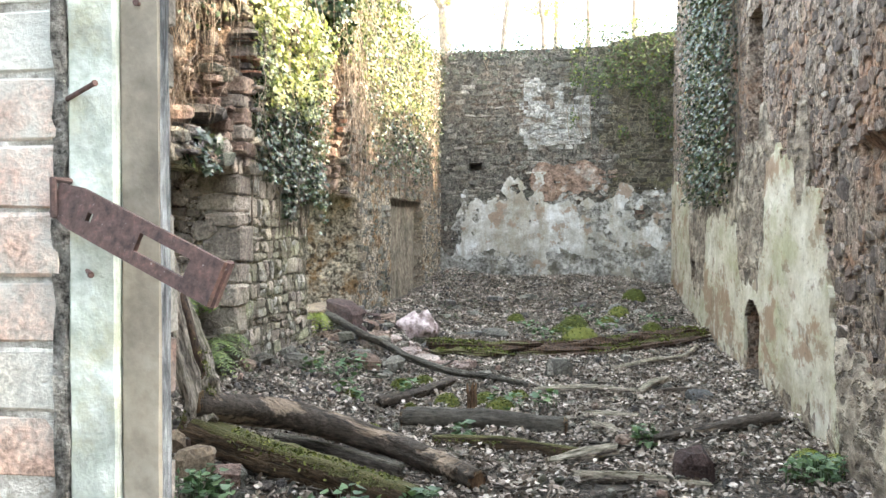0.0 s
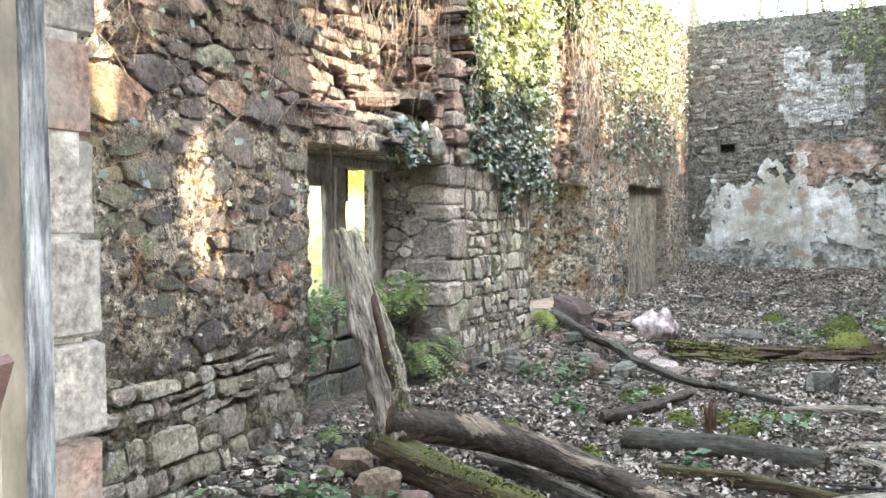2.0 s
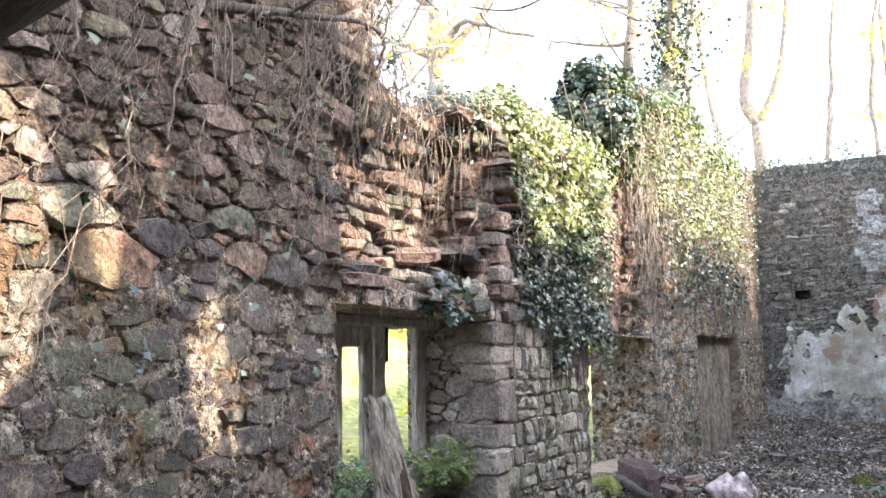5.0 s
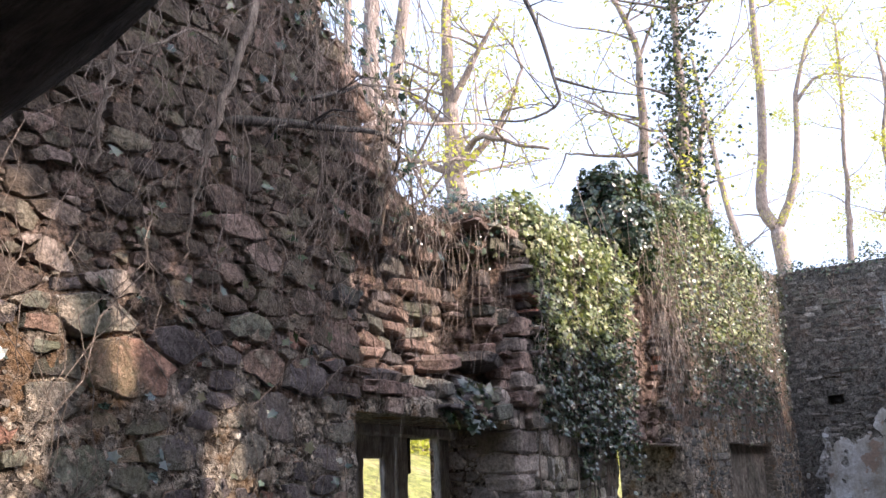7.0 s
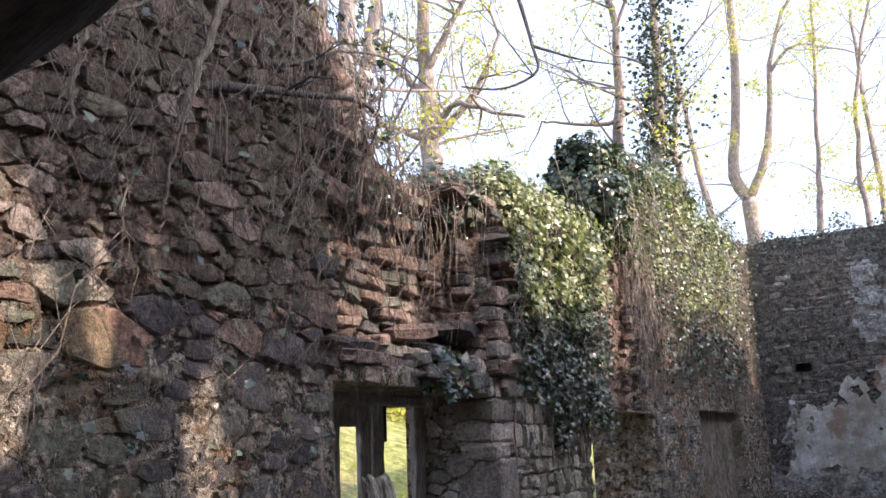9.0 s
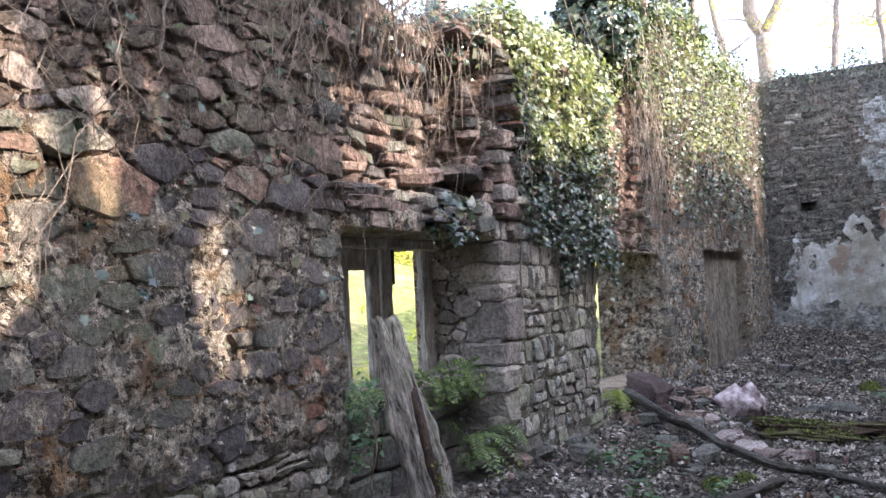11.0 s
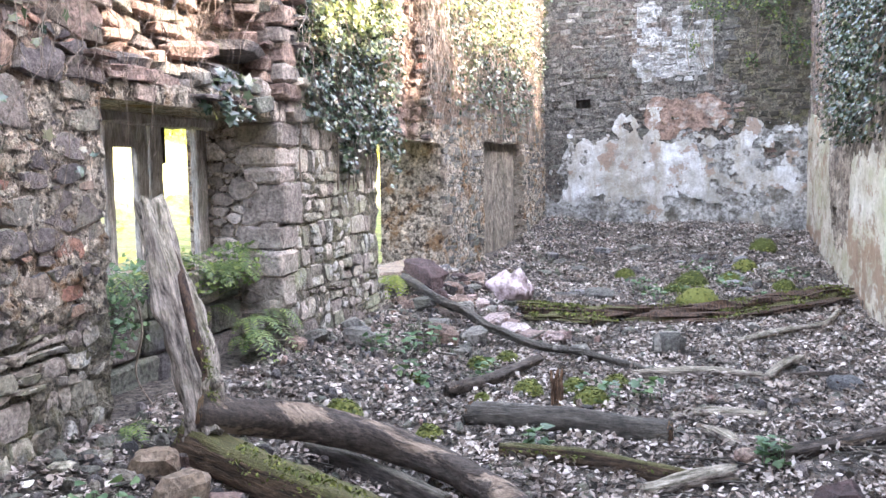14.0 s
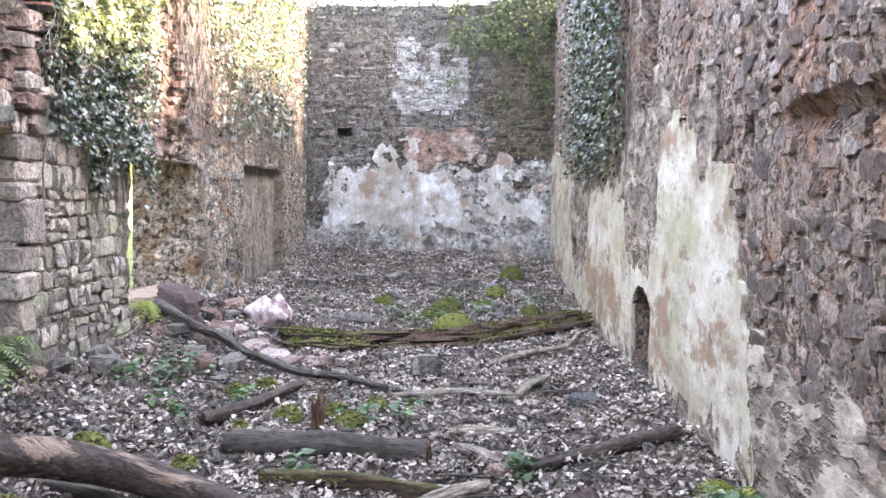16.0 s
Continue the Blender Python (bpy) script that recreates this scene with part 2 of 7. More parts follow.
def plaster_material(name, stops, wash, wash_amt):
    m, nt, b = mat(name, 0.9)
    p = coords(nt)
    st = nd(nt, "ShaderNodeMapping")
    st.inputs["Scale"].default_value = (2.2, 2.2, 0.35)
    nt.links.new(p, st.inputs["Vector"])
    streak = noise_tex(nt, st.outputs[0], 2.0, 6, 0.65)
    blot = noise_tex(nt, p, 1.6, 6, 0.7)
    fine = noise_tex(nt, p, 26, 6, 0.7)
    c = ramp(nt, blot, stops)
    green = ramp(nt, streak, [(0.48, (0, 0, 0)), (0.64, (1, 1, 1))])
    c = mix(nt, math_node(nt, "MULTIPLY", green, wash_amt), c, wash)
    bare = ramp(nt, noise_tex(nt, p, 2.9, 7, 0.65), [(0.57, (0, 0, 0)), (0.6, (1, 1, 1))])
    c = mix(nt, math_node(nt, "MULTIPLY", bare, 0.85), c, (0.33, 0.235, 0.17))
    brown = ramp(nt, noise_tex(nt, p, 5.5, 8, 0.8), [(0.52, (0, 0, 0)), (0.6, (1, 1, 1))])
    c = mix(nt, math_node(nt, "MULTIPLY", brown, 0.6), c, (0.30, 0.25, 0.19))
    dark = ramp(nt, noise_tex(nt, st.outputs[0], 7.0, 7, 0.75), [(0.6, (0, 0, 0)), (0.68, (1, 1, 1))])
    c = mix(nt, math_node(nt, "MULTIPLY", dark, 0.6), c, (0.16, 0.14, 0.11))
    c = mix(nt, 0.5, c, ramp(nt, fine, [(0.3, (0.5, 0.5, 0.5)), (0.7, (1.4, 1.4, 1.4))]), "MULTIPLY")
    nt.links.new(c, b.inputs["Base Color"])
    bump(nt, b, math_node(nt, "ADD", fine, blot), 0.4, 0.015)
    return m


M_PLASTER = plaster_material("limewash_plaster", [(0.33, (0.26, 0.235, 0.19)), (0.48, (0.52, 0.50, 0.45)), (0.63, (0.84, 0.84, 0.83))], (0.40, 0.36, 0.28), 0.8)


def streaked_plaster():
    """Cream plaster, green with algae, worn through to brown undercoat in upright streaks."""
    m, nt, b = mat("cream_plaster", 0.92)
    p = coords(nt)
    st = nd(nt, "ShaderNodeMapping")
    st.inputs["Scale"].default_value = (1.0, 0.26, 0.5)
    nt.links.new(p, st.inputs["Vector"])
    q = st.outputs[0]
    fine = noise_tex(nt, p, 30, 7, 0.75)
    c = ramp(nt, noise_tex(nt, q, 3.4, 7, 0.72), [(0.36, (0.36, 0.31, 0.215)), (0.48, (0.57, 0.53, 0.42)), (0.62, (0.76, 0.72, 0.63))])
    c = mix(nt, math_node(nt, "MULTIPLY", ramp(nt, noise_tex(nt, q, 4.0, 6, 0.7), [(0.46, (0, 0, 0)), (0.6, (1, 1, 1))]), 0.7), c, (0.40, 0.39, 0.23))
    c = mix(nt, math_node(nt, "MULTIPLY", ramp(nt, noise_tex(nt, q, 2.6, 8, 0.75), [(0.53, (0, 0, 0)), (0.57, (1, 1, 1))]), 0.9), c, (0.33, 0.225, 0.15))
    c = mix(nt, math_node(nt, "MULTIPLY", ramp(nt, noise_tex(nt, q, 7.0, 8, 0.75), [(0.55, (0, 0, 0)), (0.59, (1, 1, 1))]), 0.7), c, (0.27, 0.185, 0.12))
    c = mix(nt, math_node(nt, "MULTIPLY", ramp(nt, noise_tex(nt, q, 12.0, 6, 0.75), [(0.6, (0, 0, 0)), (0.66, (1, 1, 1))]), 0.6), c, (0.12, 0.105, 0.08))
    c = mix(nt, 0.35, c, ramp(nt, fine, [(0.3, (0.5, 0.49, 0.47)), (0.7, (1.35, 1.35, 1.35))]), "MULTIPLY")
    nt.links.new(c, b.inputs["Base Color"])
    bump(nt, b, fine, 0.4, 0.015)
    return m


M_PLASTER_R = streaked_plaster()


def wood_material(name, dark, light, moss=0.0, along=2, rough=0.85):
    m, nt, b = mat(name, rough)
    t = nd(nt, "ShaderNodeTexCoord").outputs["Object"]
    mp = nd(nt, "ShaderNodeMapping")
    sc = [16.0, 16.0, 16.0]
    sc[along] = 2.2
    mp.inputs["Scale"].default_value = sc
    nt.links.new(t, mp.inputs["Vector"])
    grain = noise_tex(nt, mp.outputs[0], 3.0, 7, 0.7)
    p = coords(nt)
    blot = noise_tex(nt, p, 7, 5, 0.7)
    c = ramp(nt, grain, [(0.36, dark), (0.64, light)])
    mp2 = nd(nt, "ShaderNodeMapping")
    sc2 = [60.0, 60.0, 60.0]
    sc2[along] = 7.0
    mp2.inputs["Scale"].default_value = sc2
    nt.links.new(t, mp2.inputs["Vector"])
    fibre = noise_tex(nt, mp2.outputs[0], 2.0, 5, 0.75)
    c = mix(nt, 0.7, c, ramp(nt, fibre, [(0.34, (0.4, 0.39, 0.38)), (0.66, (1.5, 1.49, 1.47))]), "MULTIPLY")
    c = mix(nt, 0.6, c, ramp(nt, blot, [(0.3, (0.35, 0.34, 0.33)), (0.7, (1.5, 1.48, 1.45))]), "MULTIPLY")
    if moss:
        k = math_node(nt, "MULTIPLY", ramp(nt, math_node(nt, "ADD", upness(nt), math_node(nt, "MULTIPLY", blot, 1.2)), [(0.95, (0, 0, 0)), (1.35, (1, 1, 1))]), moss)
        green = ramp(nt, noise_tex(nt, p, 60, 4, 0.7), [(0.3, (0.05, 0.055, 0.014)), (0.7, (0.18, 0.185, 0.05))])
        c = mix(nt, k, c, green)
    nt.links.new(c, b.inputs["Base Color"])
    bump(nt, b, math_node(nt, "ADD", grain, math_node(nt, "ADD", blot, math_node(nt, "MULTIPLY", fibre, 0.5))), 0.9, 0.02)
    return m


M_LOG = wood_material("weathered_log", (0.028, 0.023, 0.019), (0.19, 0.165, 0.145), 0.15)
M_LOG_MOSS = wood_material("mossy_log", (0.02, 0.014, 0.01), (0.19, 0.13, 0.08), 0.6)
M_DEAD = wood_material("bleached_deadwood", (0.04, 0.03, 0.022), (0.66, 0.58, 0.49), 0.25)


def bark_material(name, dark, light, bare, amount):
    """Bark that has come off in long patches."""
    m, nt, b = mat(name, 0.85)
    t = nd(nt, "ShaderNodeTexCoord").outputs["Object"]
    mp = nd(nt, "ShaderNodeMapping")
    mp.inputs["Scale"].default_value = (7.0, 7.0, 1.6)
    nt.links.new(t, mp.inputs["Vector"])
    p = coords(nt)
    fine = noise_tex(nt, mp.outputs[0], 9.0, 7, 0.75)
    c = ramp(nt, fine, [(0.34, dark), (0.68, light)])
    mask = ramp(nt, noise_tex(nt, mp.outputs[0], 1.1, 6, 0.65), [(0.56 - amount, (0, 0, 0)), (0.62 - amount, (1, 1, 1))])
    pale = ramp(nt, noise_tex(nt, mp.outputs[0], 5.0, 6, 0.7), [(0.3, tuple(0.45 * q for q in bare)), (0.65, bare)])
    c = mix(nt, mask, c, pale)
    blackish = ramp(nt, noise_tex(nt, p, 11, 5, 0.7), [(0.35, (0.45, 0.42, 0.4)), (0.65, (1.35, 1.32, 1.28))])
    c = mix(nt, 0.7, c, blackish, "MULTIPLY")
    nt.links.new(c, b.inputs["Base Color"])
    bump(nt, b, math_node(nt, "SUBTRACT", fine, math_node(nt, "MULTIPLY", mask, 0.8)), 0.9, 0.02)
    return m


M_BARK = bark_material("peeling_bark", (0.022, 0.017, 0.014), (0.15, 0.12, 0.095), (0.44, 0.34, 0.25), 0.02)
M_BARK_GREY = bark_material("grey_bark", (0.03, 0.026, 0.021), (0.15, 0.135, 0.11), (0.34, 0.31, 0.26), -0.02)
M_ROT_DARK = wood_material("dark_rotten_wood", (0.018, 0.013, 0.01), (0.15, 0.09, 0.055), 0.0)
M_ROT = wood_material("rotten_orange_wood", (0.07, 0.04, 0.022), (0.30, 0.18, 0.10), 0.2)
M_TIMBER = wood_material("grey_window_timber", (0.2, 0.18, 0.155), (0.56, 0.52, 0.46), 0.0)
M_JAMB = layered("brown_jamb_paint", (0.22, 0.195, 0.16), (0.33, 0.30, 0.25), (0.37, 0.345, 0.30), 0.5, rough=0.7, s1=11, s2=6, strength=0.25, dist=0.01)
M_STRIP = wood_material("flaking_strip", (0.07, 0.08, 0.10), (0.52, 0.56, 0.62), 0.0)
M_TIMBER_Y = wood_material("dark_lintel_timber", (0.06, 0.05, 0.042), (0.22, 0.19, 0.16), 0.0, along=1)
M_BEAM = wood_material("dark_door_lintel", (0.03, 0.026, 0.022), (0.10, 0.085, 0.07), 0.0, along=0)
M_TRUNK = wood_material("tree_bark", (0.2, 0.155, 0.13), (0.48, 0.4, 0.34), 0.0)
M_VINE = wood_material("dry_vine", (0.13, 0.10, 0.075), (0.40, 0.33, 0.26), 0.0)
M_VINE_PALE = wood_material("bleached_vine", (0.26, 0.2, 0.15), (0.62, 0.52, 0.42), 0.0)
M_BANK = layered("sunlit_grass", (0.15, 0.17, 0.03), (0.34, 0.33, 0.09), (0.36, 0.27, 0.13), 0.6, s1=14, s2=1.2)
M_CRACK = layered("crumbling_joint", (0.02, 0.018, 0.016), (0.34, 0.32, 0.29), (0.50, 0.50, 0.48), 0.6, s1=60, s2=14, strength=1.0)
M_WHITE = layered("flaking_white_paint", (0.36, 0.40, 0.36), (0.58, 0.63, 0.60), (0.38, 0.38, 0.27), 0.75, rough=0.6, s1=16, s2=5, strength=0.5, dist=0.01)


def leaf_material(name, stops, rough=0.6, sub=0.0, spec=0.5):
    m, nt, b = mat(name, rough)
    c = ramp(nt, piece_random(nt), stops)
    c = mix(nt, 0.5, c, ramp(nt, noise_tex(nt, coords(nt), 45, 3, 0.6), [(0.3, (0.6, 0.6, 0.6)), (0.7, (1.35, 1.35, 1.3))]), "MULTIPLY")
    nt.links.new(c, b.inputs["Base Color"])
    b.inputs["Specular IOR Level"].default_value = spec
    if sub:
        tr = nd(nt, "ShaderNodeBsdfTranslucent")
        nt.links.new(mix(nt, 1.0, c, (1.3, 1.45, 0.55), "MULTIPLY"), tr.inputs[0])
        ms = nd(nt, "ShaderNodeMixShader", Fac=sub)
        nt.links.new(b.outputs[0], ms.inputs[1])
        nt.links.new(tr.outputs[0], ms.inputs[2])
        nt.links.new(ms.outputs[0], nt.nodes["Material Output"].inputs[0])
    return m


def litter_material(name, stops, rough):
    """Dead leaves, darker in patches over the floor."""
    m, nt, b = mat(name, rough)
    p = coords(nt)
    c = ramp(nt, piece_random(nt), stops)
    c = mix(nt, 0.6, c, ramp(nt, noise_tex(nt, p, 60, 4, 0.7), [(0.3, (0.5, 0.48, 0.46)), (0.7, (1.35, 1.33, 1.3))]), "MULTIPLY")
    b.inputs["Specular IOR Level"].default_value = 0.25
    c = mix(nt, 0.85, c, ramp(nt, noise_tex(nt, p, 2.3, 5, 0.7), [(0.38, (0.36, 0.32, 0.29)), (0.6, (1.5, 1.48, 1.46))]), "MULTIPLY")
    nt.links.new(c, b.inputs["Base Color"])
    return m


M_LITTER = litter_material("dead_leaves", [(0.0, (0.03, 0.024, 0.018)), (0.15, (0.15, 0.12, 0.095)), (0.4, (0.32, 0.275, 0.235)), (0.7, (0.45, 0.40, 0.355)), (0.93, (0.54, 0.495, 0.45)), (1.0, (0.68, 0.635, 0.59))], 0.7)
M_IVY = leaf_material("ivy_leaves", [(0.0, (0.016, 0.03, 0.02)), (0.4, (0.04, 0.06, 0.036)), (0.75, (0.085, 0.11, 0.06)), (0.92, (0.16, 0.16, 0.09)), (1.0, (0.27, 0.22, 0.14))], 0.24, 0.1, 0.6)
# paler copy of the ivy: sunlight is put into the leaf colour
M_IVY_SUN_TINT = leaf_material("sunny_ivy", [(0.0, (0.06, 0.08, 0.035)), (0.3, (0.17, 0.2, 0.075)), (0.6, (0.31, 0.34, 0.13)), (0.85, (0.43, 0.43, 0.23)), (1.0, (0.58, 0.55, 0.38))], 0.28, 0.22)
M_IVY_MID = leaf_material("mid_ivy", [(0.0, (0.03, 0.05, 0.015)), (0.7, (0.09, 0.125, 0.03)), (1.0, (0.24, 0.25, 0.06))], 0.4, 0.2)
M_FERN = leaf_material("fern_fronds", [(0.0, (0.06, 0.09, 0.03)), (0.6, (0.17, 0.23, 0.075)), (1.0, (0.32, 0.36, 0.12))], 0.45, 0.3)
M_FERN_Y = leaf_material("yellow_fern", [(0.0, (0.16, 0.2, 0.03)), (1.0, (0.34, 0.36, 0.06))], 0.5, 0.35)
M_NETTLE = leaf_material("herb_leaves", [(0.0, (0.05, 0.09, 0.04)), (0.6, (0.11, 0.18, 0.09)), (1.0, (0.2, 0.28, 0.14))], 0.45, 0.2)
M_SPRING = leaf_material("spring_leaves", [(0.0, (0.36, 0.36, 0.06)), (0.6, (0.52, 0.48, 0.10)), (1.0, (0.62, 0.53, 0.18))], 0.5, 0.5)
M_MOSS = leaf_material("moss", [(0.0, (0.05, 0.062, 0.012)), (0.6, (0.13, 0.145, 0.028)), (1.0, (0.23, 0.235, 0.055))], 0.9)


def rust_material():
    m, nt, b = mat("rusty_iron", 0.75)
    p = coords(nt)
    c = ramp(nt, noise_tex(nt, p, 60, 7, 0.75), [(0.3, (0.035, 0.024, 0.024)), (0.55, (0.115, 0.072, 0.066)), (0.74, (0.24, 0.135, 0.105))])
    speck = ramp(nt, noise_tex(nt, p, 170, 4, 0.7), [(0.66, (0, 0, 0)), (0.7, (1, 1, 1))])
    c = mix(nt, math_node(nt, "MULTIPLY", speck, 0.55), c, (0.5, 0.46, 0.42))
    nt.links.new(c, b.inputs["Base Color"])
    b.inputs["Metallic"].default_value = 0.25
    bump(nt, b, noise_tex(nt, p, 90, 6, 0.7), 0.5, 0.003)
    return m


M_RUST = rust_material()
M_PLASTIC, _nt2, _b2 = mat("pale_pink_plastic", 0.45)
_b2.inputs["Base Color"].default_value = (0.80, 0.68, 0.68, 1)
_c = ramp(_nt2, noise_tex(_nt2, coords(_nt2), 9, 5, 0.6), [(0.4, (0.17, 0.12, 0.11)), (0.5, (0.46, 0.36, 0.355)), (0.62, (0.66, 0.56, 0.56))])
_nt2.links.new(_c, _b2.inputs["Base Color"])
M_DARK, _nt3, _b3 = mat("dark_void", 1.0)
_b3.inputs["Base Color"].default_value = (0.03, 0.026, 0.022, 1)


# ---- mesh helpers ----
class Soup:
    """Collects vertices and faces for one mesh."""

    def __init__(self):
        self.v, self.f = [], []

    def add(self, verts, faces):
        k = len(self.v)
        self.v.extend([tuple(p) for p in verts])
        self.f.extend([tuple(i + k for i in f) for f in faces])

    def mesh(self, name, material, smooth_faces=False):
        me = bpy.data.meshes.new(name)
        me.from_pydata(self.v, [], self.f)
        me.materials.append(material)
        if smooth_faces:
            me.polygons.foreach_set("use_smooth", [True] * len(me.polygons))
        me.update()
        return me


def put(name, soup, material, parent=None, label="", smooth_faces=False, **tags):
    ob = new(name, soup.mesh(name, material, smooth_faces))
    if parent is not None:
        ob.parent = parent
    return tagged(ob, label=label, **tags)


def empty(name, at, label, category, group="", kind=""):
    ob = new(name)
    ob.empty_display_size = 0.1
    ob.location = at
    return tagged(ob, label, category, group, kind)


def under(ob, parent):
    """Parents ob, whose mesh is in world coordinates, to a thing that stands elsewhere."""
    ob.parent = parent
    ob.matrix_parent_inverse = Matrix.Translation(-parent.location)
    return ob


def tube(soup, pts, radii, sides=8, rough=0.0, caps=True, seed=0.0, squash=1.0):
    """A tube along points; rough: relative unevenness of its skin."""
    pts = [Vector(p) for p in pts]
    k = len(soup.v)
    n = len(pts)
    side = None
    for i, p in enumerate(pts):
        d = (pts[min(i + 1, n - 1)] - pts[max(i - 1, 0)]).normalized()
        if side is None:
            side = d.cross(Vector((0.13, 0.21, 0.97))).normalized()
            if side.length < 0.1:
                side = Vector((1, 0, 0))
        side = (side - d * side.dot(d)).normalized()
        up = d.cross(side)
        for j in range(sides):
            a = 2 * math.pi * j / sides
            q = side * math.cos(a) + up * math.sin(a) * squash
            r = radii[i] * (1 + (rough * noise.noise((math.cos(a) * 1.7 + seed, math.sin(a) * 1.7, i * 0.55 + seed)) if rough else 0))
            soup.v.append(tuple(p + q * r))
    for i in range(n - 1):
        for j in range(sides):
            a, b = k + i * sides + j, k + i * sides + (j + 1) % sides
            soup.f.append((a, b, b + sides, a + sides))
    if caps:
        soup.f.append(tuple(k + j for j in reversed(range(sides))))
        soup.f.append(tuple(k + (n - 1) * sides + j for j in range(sides)))


def spline(pts, n):
    """n points on a smooth line through pts."""
    pts = [Vector(p) for p in pts]
    out = []
    m = len(pts) - 1
    for i in range(n):
        s = i / (n - 1) * m
        k = min(int(s), m - 1)
        f = s - k
        p0, p1, p2, p3 = pts[max(k - 1, 0)], pts[k], pts[k + 1], pts[min(k + 2, m)]
        out.append(0.5 * ((2 * p1) + (p2 - p0) * f + (2 * p0 - 5 * p1 + 4 * p2 - p3) * f * f + (3 * p1 - p0 - 3 * p2 + p3) * f ** 3))
    return out


def stone_templates(n, seed, bevel=0.3, jitter=0.16):
    """Rough bevelled blocks in a box from -1 to 1."""
    rng = random.Random(seed)
    out = []
    for _ in range(n):
        bm = bmesh.new()
        bmesh.ops.create_cube(bm, size=2)
        for v in bm.verts:
            v.co += Vector((rng.uniform(-jitter, jitter) * 1.3, rng.uniform(-jitter, jitter) * 1.3, rng.uniform(-jitter, jitter)))
        bmesh.ops.bevel(bm, geom=list(bm.edges), offset=bevel, offset_type="OFFSET", segments=1, affect="EDGES", profile=0.6)
        for v in bm.verts:
            v.co += Vector([rng.uniform(-0.05, 0.05) for _ in range(3)])
        bm.verts.index_update()
        out.append((np.array([v.co for v in bm.verts]), [tuple(v.index for v in f.verts) for f in bm.faces]))
        bm.free()
    return out


STONES = stone_templates(18, 5, 0.26, 0.3)
BOULDERS = stone_templates(8, 9, 0.45, 0.25)


def rough_box(soup, x0, x1, y0, y1, z0, z1, bevel=0.006, jit=0.003, cuts=(1, 1, 1), seed=0):
    """A box with bevelled, slightly uneven edges."""
    rng = random.Random(seed)
    bm = bmesh.new()
    bmesh.ops.create_cube(bm, size=1)
    bmesh.ops.scale(bm, vec=(x1 - x0, y1 - y0, z1 - z0), verts=bm.verts)
    bmesh.ops.translate(bm, vec=((x0 + x1) / 2, (y0 + y1) / 2, (z0 + z1) / 2), verts=bm.verts)
    for axis, n in enumerate(cuts):
        if n > 1:
            es = [e for e in bm.edges if abs((e.verts[0].co - e.verts[1].co).normalized()[axis]) > 0.9]
            bmesh.ops.subdivide_edges(bm, edges=es, cuts=n - 1, use_grid_fill=True)
    es = [e for e in bm.edges if len(e.link_faces) == 2 and e.calc_face_angle() > 0.5]
    bmesh.ops.bevel(bm, geom=es, offset=bevel, segments=1, affect="EDGES")
    for v in bm.verts:
        v.co += Vector([rng.uniform(-jit, jit) for _ in range(3)])
    bm.verts.index_update()
    soup.add([tuple(v.co) for v in bm.verts], [tuple(v.index for v in f.verts) for f in bm.faces])
    bm.free()


class Face:
    """A wall's inner face: u along it, v up, w out into the room."""

    def __init__(self, name):
        self.name = name

    def at(self, u, v, w):
        if self.name == "left":
            return (XL + w, u, v)
        if self.name == "right":
            return (XR - w, u, v)
        if self.name == "end":
            return (u, YE - w, v)
        if self.name == "reveal":
            return (u, self.y - w, v)
        return (u, YF + w, v)

    def matrix(self):
        """Turns (u, v, w) axes into the world."""
        o = Vector(self.at(0, 0, 0))
        cols = [Vector(self.at(*e)) - o for e in ((1, 0, 0), (0, 1, 0), (0, 0, 1))]
        m = Matrix.Identity(4)
        for i, c in enumerate(cols):
            for j in range(3):
                m[j][i] = c[j]
        return Matrix.Translation(o) @ m


LEFT, RIGHT, END, FRONT = Face("left"), Face("right"), Face("end"), Face("front")


